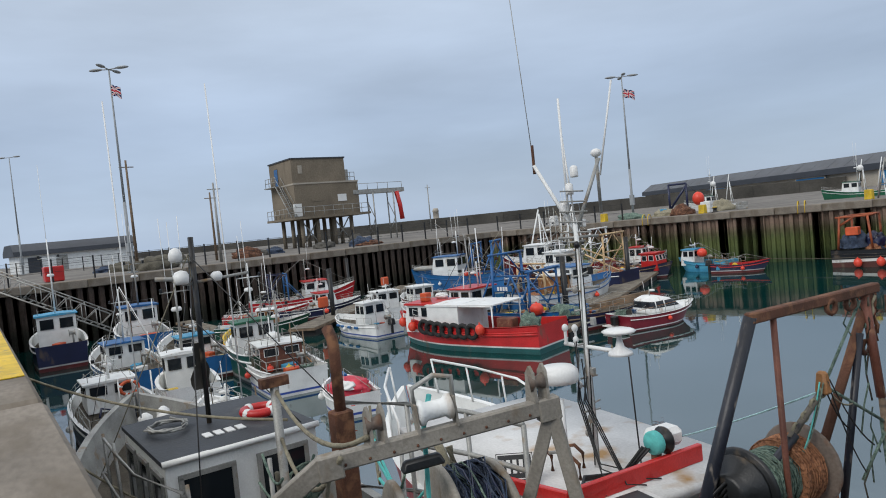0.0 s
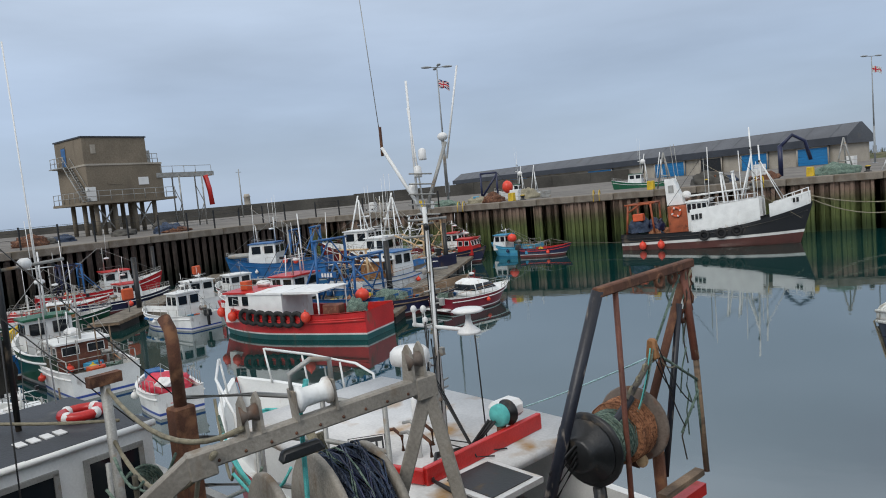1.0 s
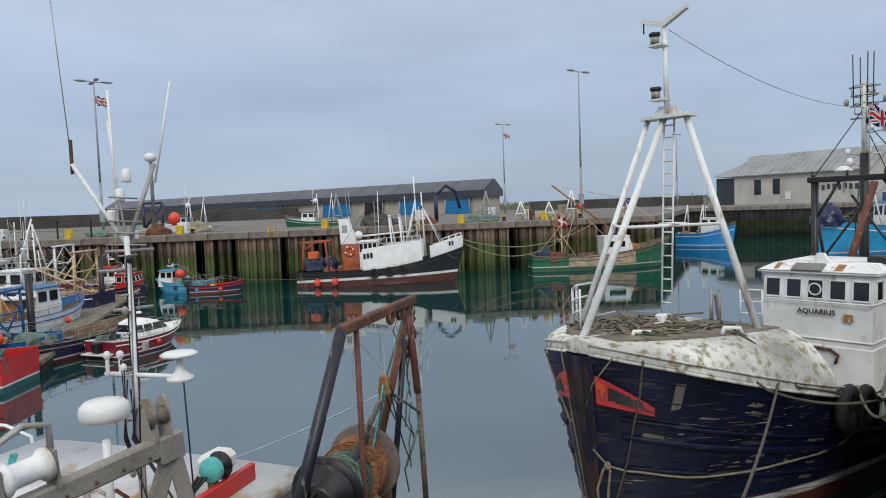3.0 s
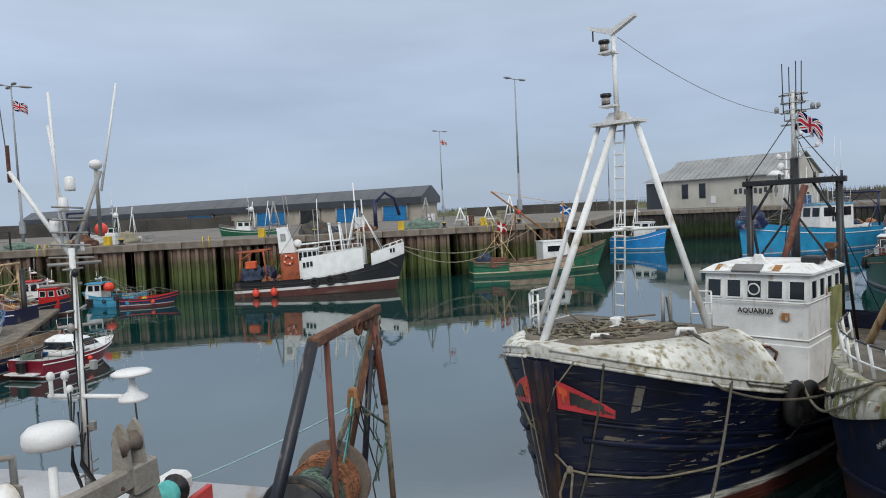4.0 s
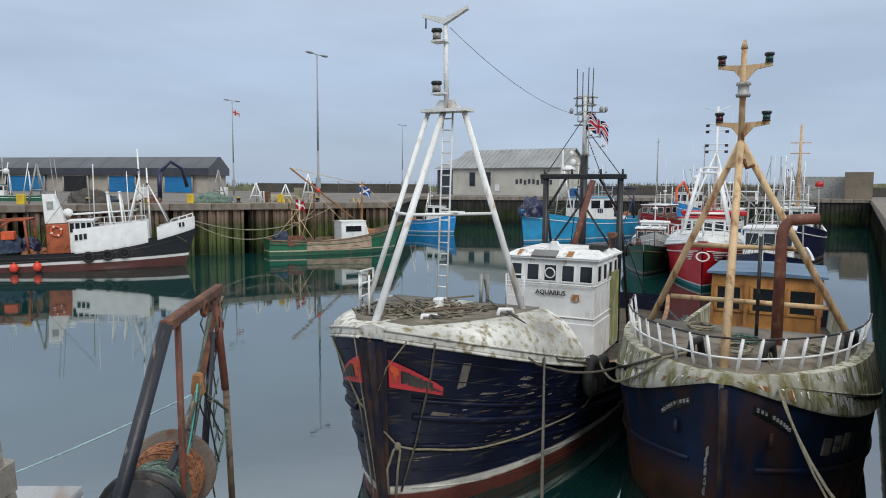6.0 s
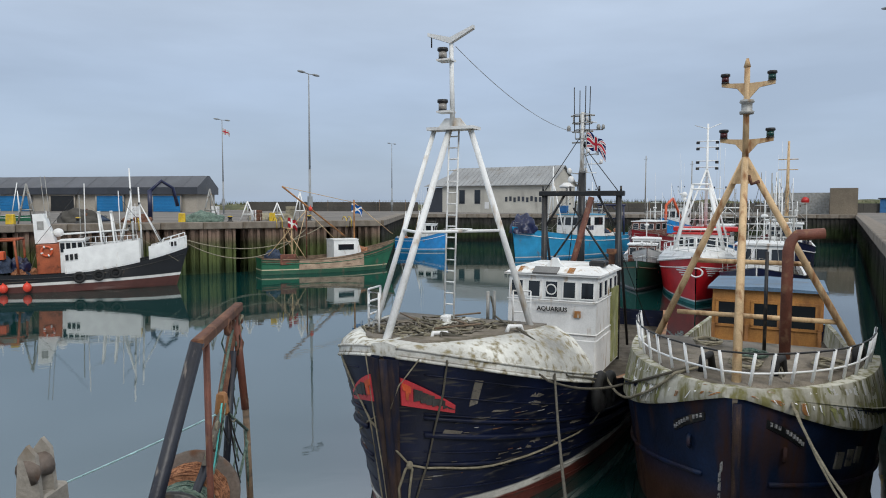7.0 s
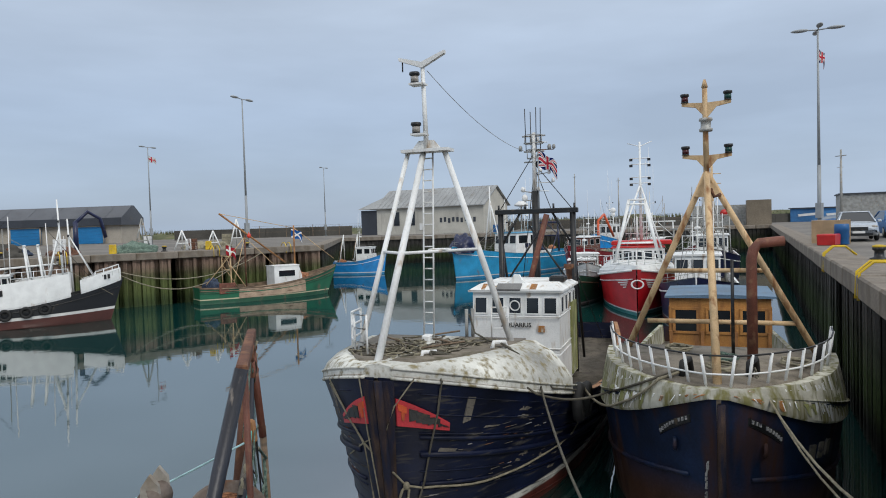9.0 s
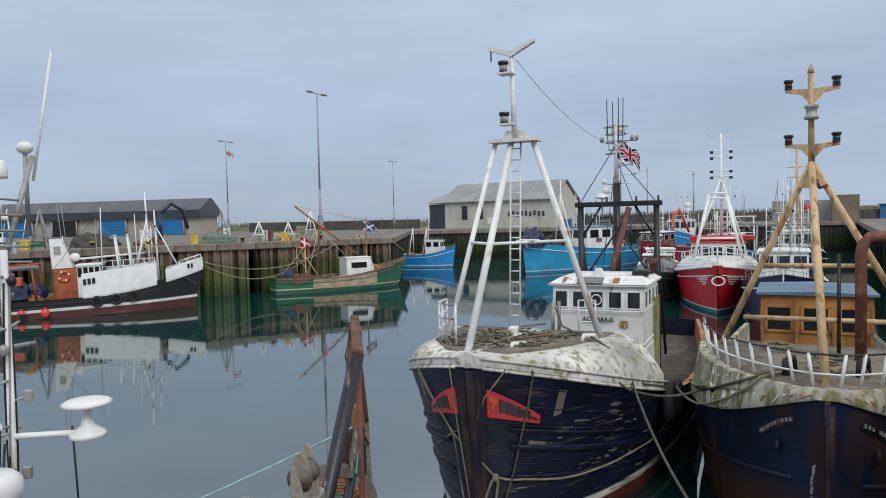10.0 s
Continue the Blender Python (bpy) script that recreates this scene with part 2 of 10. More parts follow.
M["pile"] = mat("rusted_sheet_pile", (0.25, 0.17, 0.125), 0.8, var=0.5, scale=1.5, stain=(0.31, 0.27, 0.22), amount=0.4, stain_scale=1.6, streak=0.2, bump=0.4,
                bands=(1.3, ((2.3, 0.5, (0.10, 0.125, 0.035)), (0.9, 0.5, (0.05, 0.08, 0.02)))))
M["pile_dry"] = mat("brown_sheet_pile", (0.15, 0.11, 0.09), 0.8, var=0.55, scale=1.5, stain=(0.23, 0.195, 0.165), amount=0.4, stain_scale=1.6, streak=0.2, bump=0.4,
                    bands=(1.2, ((1.5, 0.6, (0.03, 0.03, 0.02)),)))
M["pile_dark"] = mat("dark_sheet_pile", (0.075, 0.07, 0.062), 0.75, var=0.5, scale=1.5, stain=(0.10, 0.095, 0.085), amount=0.3, stain_scale=1.6, streak=0.2, bump=0.4,
                     bands=(1.2, ((2.2, 0.6, (0.035, 0.058, 0.014)), (0.7, 0.4, (0.010, 0.014, 0.007)))))
M["asphalt"] = mat("worn_quay_surface", (0.17, 0.155, 0.135), 0.9, var=0.35, scale=0.5, stain=(0.10, 0.09, 0.08), amount=0.5, stain_scale=0.35, bump=0.4)
M["render"] = mat("grey_brown_render", (0.20, 0.165, 0.12), 0.9, var=0.2, scale=0.8, stain=(0.14, 0.115, 0.085), amount=0.4, stain_scale=0.7, streak=0.3, bump=0.3)
M["block"] = mat("pale_blockwork", (0.40, 0.36, 0.30), 0.9, var=0.15, scale=1.0, stain=(0.30, 0.27, 0.22), amount=0.3, stain_scale=0.6, streak=0.3, bump=0.3)
M["slate"] = mat("dark_grey_cladding", (0.040, 0.046, 0.058), 0.6, var=0.2, scale=0.8, stain=(0.07, 0.075, 0.085), amount=0.3, stain_scale=0.5)
M["hall_roof"] = mat("grey_profiled_roof", (0.085, 0.092, 0.105), 0.6, var=0.2, scale=0.8, stain=(0.12, 0.12, 0.12), amount=0.3, stain_scale=0.5)
M["roofmetal"] = mat("grey_metal_roof", (0.30, 0.31, 0.31), 0.5, 0.2, var=0.2, scale=0.5, stain=(0.22, 0.21, 0.19), amount=0.35, stain_scale=0.6, streak=0.4)
M["hutwall"] = mat("pale_cream_render", (0.50, 0.48, 0.42), 0.9, var=0.15, scale=1.0, stain=(0.35, 0.33, 0.29), amount=0.3, stain_scale=0.7, streak=0.3)
M["door_blue"] = mat("blue_roller_door", (0.010, 0.17, 0.40), 0.45, var=0.12, scale=1.0)
M["grass"] = mat("coarse_dune_grass", (0.085, 0.095, 0.04), 0.95, var=0.5, scale=0.6, stain=(0.15, 0.13, 0.07), amount=0.6, stain_scale=0.5, bump=1.0)
M["seawall"] = mat("dark_sea_wall", (0.075, 0.07, 0.06), 0.9, var=0.4, scale=0.5, bump=0.4)
M["lamppost"] = mat("grey_lamp_steel", (0.30, 0.32, 0.33), 0.6, 0.1, var=0.15)
M["silver"] = mat("silver_car_paint", (0.46, 0.50, 0.54), 0.25, 0.6, var=0.05, bump=0.0, coat=0.6)
M["mural"] = mat("blue_mural_paint", (0.05, 0.20, 0.45), 0.7, var=0.5, scale=0.4, stain=(0.45, 0.5, 0.55), amount=0.5, stain_scale=0.3, streak=3)
M["chipboard"] = mat("chipboard", (0.42, 0.29, 0.17), 0.85, var=0.2)
M["flag_red"] = mat("red_flag_cloth", (0.5, 0.02, 0.04), 0.9)
M["flag_blue"] = mat("blue_flag_cloth", (0.01, 0.02, 0.16), 0.9)
M["flag_sky"] = mat("light_blue_flag_cloth", (0.01, 0.16, 0.5), 0.9)
M["tarp"] = mat("red_tarpaulin", (0.60, 0.03, 0.06), 0.5, var=0.25)


def glassy(name, base, rough, alpha_mix=0.0):
    m = bpy.data.materials.new(name)
    m.use_nodes = True
    b = m.node_tree.nodes["Principled BSDF"]
    b.inputs["Base Color"].default_value = (*base, 1)
    b.inputs["Roughness"].default_value = rough
    b.inputs["IOR"].default_value = 1.5
    return m


M["glass"] = glassy("dark_window_glass", (0.012, 0.016, 0.02), 0.06)
M["lens_red"] = glassy("red_lamp_lens", (0.06, 0.008, 0.01), 0.25)
M["lens_green"] = glassy("green_lamp_lens", (0.006, 0.05, 0.042), 0.25)
M["lens_clear"] = glassy("clear_lamp_lens", (0.30, 0.28, 0.25), 0.1)

# harbour water: dark, clear and nearly calm
water_mat = bpy.data.materials.new("harbour_water")
water_mat.use_nodes = True
qn, qk = water_mat.node_tree.nodes, water_mat.node_tree.links
qb = qn["Principled BSDF"]
qb.inputs["Base Color"].default_value = (0.005, 0.034, 0.031, 1)
qb.inputs["Roughness"].default_value = 0.03
qb.inputs["IOR"].default_value = 3.8
qc = qn.new("ShaderNodeTexCoord")
heights = []
for sx, sy, det, amp in ((1.3, 2.2, 3.0, 0.4), (0.12, 0.3, 2.0, 1.0)):
    qm = qn.new("ShaderNodeMapping")
    qm.inputs["Scale"].default_value = (sx, sy, 1)
    qk.new(qc.outputs["Object"], qm.inputs[0])
    qx = qn.new("ShaderNodeTexNoise")
    qx.inputs["Scale"].default_value, qx.inputs["Detail"].default_value = 1.0, det
    qk.new(qm.outputs[0], qx.inputs[0])
    qa = qn.new("ShaderNodeMath")
    qa.operation = "MULTIPLY"
    qa.inputs[1].default_value = amp
    qk.new(qx.outputs[0], qa.inputs[0])
    heights.append(qa)
qs = qn.new("ShaderNodeMath")
qk.new(heights[0].outputs[0], qs.inputs[0])
qk.new(heights[1].outputs[0], qs.inputs[1])
qp = qn.new("ShaderNodeBump")
qp.inputs["Strength"].default_value, qp.inputs["Distance"].default_value = 0.10, 0.05
qk.new(qs.outputs[0], qp.inputs["Height"])
qk.new(qp.outputs[0], qb.inputs["Normal"])


# ---- mesh helpers ----
V = Vector


def part(name, bm, material, parent=None, label="", smooth=True):
    """Links a bmesh as one mesh object, under a thing or a part."""
    if smooth:
        for f in bm.faces:
            f.smooth = True
        for e in bm.edges:
            if len(e.link_faces) == 2 and e.calc_face_angle(3.0) > 0.6:
                e.smooth = False
    me = bpy.data.meshes.new(name)
    bm.to_mesh(me)
    bm.free()
    me.materials.append(M[material] if isinstance(material, str) else material)
    ob = new(name, me)
    if parent is not None:
        ob.parent = parent
    if label:
        ob["label"] = label
    return ob


def thing(name, m, label, category, group="", kind=""):
    ob = new(name)
    ob.empty_display_size = 0.2
    ob.matrix_basis = m
    return tagged(ob, label, category, group, kind)


def solid(name, bm, material, m, label, category, group="", kind="", smooth=True):
    ob = part(name, bm, material, None, "", smooth)
    ob.matrix_basis = m
    return tagged(ob, label, category, group, kind)


def a_box(bm, c, s, rot=None, taper=1.0, bev=0.0):
    g = bmesh.ops.create_cube(bm, size=1)
    vs = g["verts"]
    for v in vs:
        p = v.co
        f = taper if p.z > 0 else 1.0
        v.co = V((p.x * s[0] * f, p.y * s[1] * f, p.z * s[2]))
    if bev:
        es = list({e for v in vs for e in v.link_edges})
        r = bmesh.ops.bevel(bm, geom=es, offset=bev, segments=1, affect="EDGES")
        vs = list({v for f in r["faces"] for v in f.verts} | {v for v in vs if v.is_valid})
    for v in vs:
        p = v.co
        if rot is not None:
            p = rot @ p
        v.co = p + V(c)
    return vs


def a_tube(bm, p0, p1, r0, r1=None, n=8, caps=True):
    p0, p1 = V(p0), V(p1)
    r1 = r0 if r1 is None else r1
    d = (p1 - p0)
    if d.length < 1e-6:
        return
    q = d.to_track_quat("Z", "Y")
    rings = []
    for p, r in ((p0, r0), (p1, r1)):
        rings.append([bm.verts.new(p + q @ V((r * math.cos(a), r * math.sin(a), 0))) for a in (2 * math.pi * i / n for i in range(n))])
    for i in range(n):
        bm.faces.new((rings[0][i], rings[0][(i + 1) % n], rings[1][(i + 1) % n], rings[1][i]))
    if caps:
        bm.faces.new(list(reversed(rings[0])))
        bm.faces.new(rings[1])


def a_path(bm, pts, r, n=6):
    pts = [V(p) for p in pts]
    rings = []
    for i, p in enumerate(pts):
        d = (pts[min(i + 1, len(pts) - 1)] - pts[max(i - 1, 0)])
        q = d.to_track_quat("Z", "Y")
        rr = r[i] if isinstance(r, (list, tuple)) else r
        rings.append([bm.verts.new(p + q @ V((rr * math.cos(a), rr * math.sin(a), 0))) for a in (2 * math.pi * j / n for j in range(n))])
    for a, b in zip(rings, rings[1:]):
        # match the start of the next ring to the last
        k = min(range(n), key=lambda s: (b[s].co - a[0].co).length)
        for j in range(n):
            bm.faces.new((a[j], a[(j + 1) % n], b[(j + 1 + k) % n], b[(j + k) % n]))
        b[:] = b[k:] + b[:k]
    bm.faces.new(list(reversed(rings[0])))
    bm.faces.new(rings[-1])


def sag(p0, p1, drop, n=10):
    p0, p1 = V(p0), V(p1)
    return [p0.lerp(p1, i / n) - V((0, 0, drop * 4 * (i / n) * (1 - i / n))) for i in range(n + 1)]


def a_ball(bm, c, r, s=(1, 1, 1), u=12, w=8):
    g = bmesh.ops.create_uvsphere(bm, u_segments=u, v_segments=w, radius=r)
    for v in g["verts"]:
        v.co = V((v.co.x * s[0], v.co.y * s[1], v.co.z * s[2])) + V(c)


def a_ring(bm, c, R, r, axis="y", n=18, k=6, lump=0.0):
    rows = []
    for i in range(n):
        a = 2 * math.pi * i / n
        row = []
        for j in range(k):
            b = 2 * math.pi * j / k
            rad = R + r * math.cos(b)
            h = r * math.sin(b)
            p = (rad * math.cos(a), h, rad * math.sin(a)) if axis == "y" else ((h, rad * math.cos(a), rad * math.sin(a)) if axis == "x" else (rad * math.cos(a), rad * math.sin(a), h))
            row.append(bm.verts.new(V(c) + V(p) + V((random.uniform(-lump, lump), random.uniform(-lump, lump), random.uniform(-lump, lump)))))
        rows.append(row)
    for i in range(n):
        for j in range(k):
            bm.faces.new((rows[i][j], rows[i][(j + 1) % k], rows[(i + 1) % n][(j + 1) % k], rows[(i + 1) % n][j]))


def a_spin(bm, c, axis, prof, n=20):
    """Surface of revolution; prof: (radius, distance along axis)."""
    q = V(axis).to_track_quat("Z", "Y")
    rows = []
    for r, h in prof:
        rows.append([bm.verts.new(V(c) + q @ V((r * math.cos(2 * math.pi * i / n), r * math.sin(2 * math.pi * i / n), h))) for i in range(n)])
    for a, b in zip(rows, rows[1:]):
        for i in range(n):
            bm.faces.new((a[i], a[(i + 1) % n], b[(i + 1) % n], b[i]))
    bm.faces.new(list(reversed(rows[0])))
    bm.faces.new(rows[-1])


def a_slab(bm, pts, z0, z1):
    """An upright prism over a plan outline."""
    lo = [bm.verts.new((x, y, z0)) for x, y in pts]
    hi = [bm.verts.new((x, y, z1)) for x, y in pts]
    n = len(pts)
    for i in range(n):
        bm.faces.new((lo[i], lo[(i + 1) % n], hi[(i + 1) % n], hi[i]))
    bm.faces.new(hi)
    bm.faces.new(list(reversed(lo)))


def a_prism(bm, pts, vec):
    """A polygon of points pushed along vec."""
    lo = [bm.verts.new(p) for p in pts]
    hi = [bm.verts.new(V(p) + V(vec)) for p in pts]
    n = len(pts)
    for i in range(n):
        bm.faces.new((lo[i], lo[(i + 1) % n], hi[(i + 1) % n], hi[i]))
    bm.faces.new(hi)
    bm.faces.new(list(reversed(lo)))
    bmesh.ops.recalc_face_normals(bm, faces=bm.faces[:])


def one(fn, *a, **k):
    bm = bmesh.new()
    fn(bm, *a, **k)
    return bm


def rod(name, pts, r, material, parent, label="", n=6):
    bm = bmesh.new()
    if len(pts) == 2:
        a_tube(bm, pts[0], pts[1], r, None, n)
    else:
        a_path(bm, pts, r, n)
    return part(name, bm, material, parent, label)


def rods(name, segs, r, material, parent, label="", n=6):
    for a, b in segs:
        rod(name, [a, b], r, material, parent, label, n)


def box(name, c, s, material, parent, label="", rot=None, bev=0.0, taper=1.0):
    return part(name, one(a_box, c, s, rot, taper, bev), material, parent, label)


def lettering(name, text, size, m, material, parent, depth=0.01):
    cu = bpy.data.curves.new(name, "FONT")
    cu.body, cu.size, cu.extrude, cu.align_x, cu.resolution_u = text, size, depth, "CENTER", 2
    cu.offset = size * 0.022
    tmp = bpy.data.objects.new(name, cu)
    scene.collection.objects.link(tmp)
    dg = bpy.context.evaluated_depsgraph_get()
    me = bpy.data.meshes.new_from_object(tmp.evaluated_get(dg))
    bpy.data.objects.remove(tmp)
    me.materials.clear()
    me.materials.append(M[material])
    ob = new(name, me)
    ob.parent = parent
    ob.matrix_basis = m
    return ob


def marks(name, c, right, up, size, n, material, parent):
    """A painted number shown as plain upright bars."""
    right, up = V(right).normalized(), V(up).normalized()
    out = right.cross(up)
    w = size * 0.5
    rot = Matrix((right, out, up)).transposed()
    for i in range(n):
        part(name[:-1], one(a_box, V(c) + right * (i - (n - 1) / 2) * w * 1.45, (w, 0.012, size), rot), material, parent)

# ---- the ground, the water and the quays ----
Q = 3.9                       # top of the quays above the water
BASIN = [(-46.5, -1.5), (1.53, -2.45), (76.0, 76.5), (15.0, 93.0), (6.8, 56.5), (-46.5, 37.8)]
bm = bmesh.new()
a_slab(bm, [(-4200, -4200), (4200, -4200), (4200, 4200), (-4200, 4200)], -1.2, 0.0)
tagged(part("water", bm, water_mat, None, "", False), "calm dark green harbour water reflecting boats", "water", kind="structure")

bm = bmesh.new()
loops = []
for loop, z in (([(-300, -150), (300, -150), (300, 150), (90, 190), (-300, 290)], Q - 0.04), (BASIN, Q - 0.04)):
    vs = [bm.verts.new((x, y, z)) for x, y in loop]
    for i in range(len(vs)):
        loops.append(bm.edges.new((vs[i], vs[(i + 1) % len(vs)])))
bmesh.ops.triangle_fill(bm, use_beauty=True, edges=loops)
g = bmesh.ops.extrude_face_region(bm, geom=bm.faces[:])
for v in [e for e in g["geom"] if isinstance(e, bmesh.types.BMVert)]:
    v.co.z = -1.1
bmesh.ops.recalc_face_normals(bm, faces=bm.faces[:])
tagged(part("ground", bm, "asphalt", None, "", False), "worn grey concrete and asphalt quayside surface", "ground", kind="structure")

PITCH = 0.62


def pile_mesh(n):
    bm = bmesh.new()
    prof = [(0.0, 0.14), (0.17, 0.14), (0.25, 0.0), (0.48, 0.0), (0.56, 0.14), (0.62, 0.14)]
    for k in range(n):
        o = k * PITCH
        front = [(x + o, y) for x, y in prof]
        lo = [bm.verts.new((x, y, -1.0)) for x, y in front]
        hi = [bm.verts.new((x, y, 3.45)) for x, y in front]
        for i in range(len(front) - 1):
            bm.faces.new((lo[i + 1], lo[i], hi[i], hi[i + 1]))
    bmesh.ops.solidify(bm, geom=bm.faces[:], thickness=0.05)
    me = bpy.data.meshes.new("sheet_pile")
    bm.to_mesh(me)
    bm.free()
    return me


def coping_mesh(l):
    bm = one(a_box, (l / 2, -0.12, Q - 0.26), (l - 0.025, 1.15, 0.52), None, 1.0, 0.045)
    me = bpy.data.meshes.new("coping_block")
    bm.to_mesh(me)
    bm.free()
    me.materials.append(M["coping"])
    return me


PILE1, COPE = pile_mesh(1), coping_mesh(3.0)
COPE.polygons.foreach_set("use_smooth", [False] * len(COPE.polygons))


def quay_wall(name, a, b, material, label, joined=False):
    a, b = V((*a, 0)), V((*b, 0))
    d = b - a
    base = thing(name, Matrix.Translation(a) @ Matrix.Rotation(math.atan2(d.y, d.x), 4, "Z"), label, "quay wall", kind="structure")
    n = int(d.length / PITCH)
    if joined:
        me = pile_mesh(n)
        me.materials.append(M[material])
        ob = new("sheet_piles", me)
        ob.parent = base
        ob.location = (0, 0.07, 0)
        tagged(ob, kind="stuff")
    else:
        me = PILE1.copy()
        me.materials.append(M[material])
        for i in range(n):
            ob = new("sheet_pile", me)
            ob.parent = base
            ob.location = (i * d.length / n, 0.07 + random.uniform(-0.015, 0.015), 0)
    m = max(1, round(d.length / (8.0 if name == "quay_wall_1" else 3.0)))
    for i in range(m):
        ob = new("coping_block", COPE)
        ob.parent = base
        ob.location = (i * d.length / m, random.uniform(-0.015, 0.015), random.uniform(-0.012, 0.0))
        ob.scale = (d.length / m / 3.0, 1, 1)
    return base


quay_wall("quay_wall_1", BASIN[0], BASIN[1], "pile_dark", "weathered concrete quay edge above steel sheet piles")
quay_wall("quay_wall_2", BASIN[1], BASIN[2], "pile_dark", "dark algae-covered sheet pile quay with concrete coping")
quay_wall("quay_wall_3", BASIN[2], BASIN[3], "pile_dark", "dark sheet pile quay at the harbour head", True)
quay_wall("quay_wall_4", BASIN[3], BASIN[4], "pile_dark", "end face of the sheet pile pier", True)
quay_wall("quay_wall_5", BASIN[4], BASIN[5], "pile", "rust-brown sheet pile pier wall with green algae")
quay_wall("quay_wall_6", BASIN[5], BASIN[0], "pile_dry", "rust-brown sheet pile quay under a concrete beam")


def on_line(a, b, s, off=0.0, z=0.0):
    """A point s metres along a->b, off metres to its left."""
    a, b = V((*a, 0)), V((*b, 0))
    d = (b - a).normalized()
    return a + d * s + V((-d.y, d.x, 0)) * off + V((0, 0, z))


# yellow kerb guards on the near quay, and a yellow edge line
def ladder_guard(p, ang):
    base = thing("ladder_guard", Matrix.Translation(p) @ Matrix.Rotation(ang, 4, "Z"), "yellow painted steel ladder handrail on quay edge", "ladder", "quay ladder guards")
    for y in (-0.22, 0.22):
        rod("handrail", [(y, 0.45, -0.55), (y, 0.42, 0.06), (y, 0.15, 0.3), (y, -0.2, 0.3), (y, -0.5, 0.02)], 0.032, "yellow", base)
    return base


for wall, spots in ((4, (3.0, 9.0, 19.5, 31.0, 42.0)), (1, (15.2, 23.5))):
    a, b = BASIN[wall], BASIN[(wall + 1) % 6]
    for s in spots:
        ladder_guard(on_line(a, b, s, 0.0, Q), math.atan2(b[1] - a[1], b[0] - a[0]))

bm = bmesh.new()
a_prism(bm, [(-46.4, -1.10, Q + 0.004), (-46.4, -1.42, Q + 0.004), (-8.7, -2.17, Q + 0.004), (-8.35, -2.17, Q + 0.004), (-8.35, -1.855, Q + 0.004)], (0, 0, 0.012))
tagged(part("yellow_edge_line", bm, "yellow", None), "worn yellow safety line painted on quay edge", "road marking", kind="structure")
bm = bmesh.new()
a_box(bm, (-8.45, -2.9, Q + 0.004), (0.14, 1.9, 0.012))
tagged(part("yellow_cross_line", bm, "yellow", None), "worn yellow line painted across the quay", "road marking", kind="structure")


def bollard(p, yellow=True):
    base = thing("bollard", Matrix.Translation(p) @ Matrix.Scale(0.72, 4), "yellow-capped steel mooring bollard on concrete quay", "bollard", "mooring bollards")
    bm = bmesh.new()
    a_spin(bm, (0, 0, 0), (0, 0, 1), [(0.34, 0.0), (0.34, 0.06), (0.19, 0.1), (0.17, 0.34), (0.26, 0.42), (0.25, 0.5), (0.1, 0.54)], 14)
    part("post", bm, "black", base)
    bm = bmesh.new()
    a_spin(bm, (0, 0, 0.505), (0, 0, 1), [(0.255, 0.0), (0.25, 0.06), (0.12, 0.1)], 14)
    part("cap", bm, "yellow" if yellow else "rust", base, "yellow painted cap")
    return base


for s in (13.0, 21.0):
    bollard(on_line(BASIN[1], BASIN[2], s, -0.8, Q + 0.0))
for s in (6.0, 12.5, 23.0, 37.0):
    bollard(on_line(BASIN[4], BASIN[5], s, -0.9, Q))


def lamp_post(x, y, top, heads, flag, label):
    base = thing("street_lamp", pose(x, y, Q - 0.02, 0, 0, 20), label, "street lamp", "quay lamp posts")
    h = top - Q
    rod("column", [(0, 0, 0), (0, 0, h * 0.35)], 0.11, "lamppost", base, n=10)
    bm = bmesh.new()
    a_tube(bm, (0, 0, h * 0.35), (0, 0, h), 0.09, 0.05, 10)
    part("column", bm, "lamppost", base)
    box("base_plate", (0, 0, 0.03), (0.5, 0.5, 0.06), "lamppost", base)
    box("control_box", (0, 0, 1.6), (0.34, 0.34, 0.9), "lamppost", base)
    for k in range(heads):
        a = math.pi * 2 * k / heads + 0.5
        d = V((math.cos(a), math.sin(a), 0))
        rod("bracket", [V((0, 0, h)), V((0, 0, h)) + d * 0.75 + V((0, 0, 0.05))], 0.04, "lamppost", base)
        bm = bmesh.new()
        a_ball(bm, (0, 0, 0), 0.5, (1.0, 0.36, 0.2), 12, 6)
        hd = part("lamp_head", bm, "lamppost", base)
        hd.location, hd.rotation_euler = V((0, 0, h + 0.05)) + d * 0.95, (0, 0, a)
    if flag:
        flag_at(base, (0, 0, h - 1.1), 1.15, 0.7, flag)
    return base


def cloth(bm, o, w, h, n=10, droop=0.35, dep=0.12):
    rows = []
    for i in range(n + 1):
        u = i / n
        x = w * u * 0.86
        rows.append([bm.verts.new((o[0] + x, o[1] + dep * math.sin(u * 7.0) * u + 0.02 * v, o[2] - h * v - droop * u * u + 0.05 * math.sin(u * 9 + v * 2))) for v in (0, 0.2, 0.4, 0.6, 0.8, 1.0)])
    for a, b in zip(rows, rows[1:]):
        for j in range(5):
            bm.faces.new((a[j], a[j + 1], b[j + 1], b[j]))


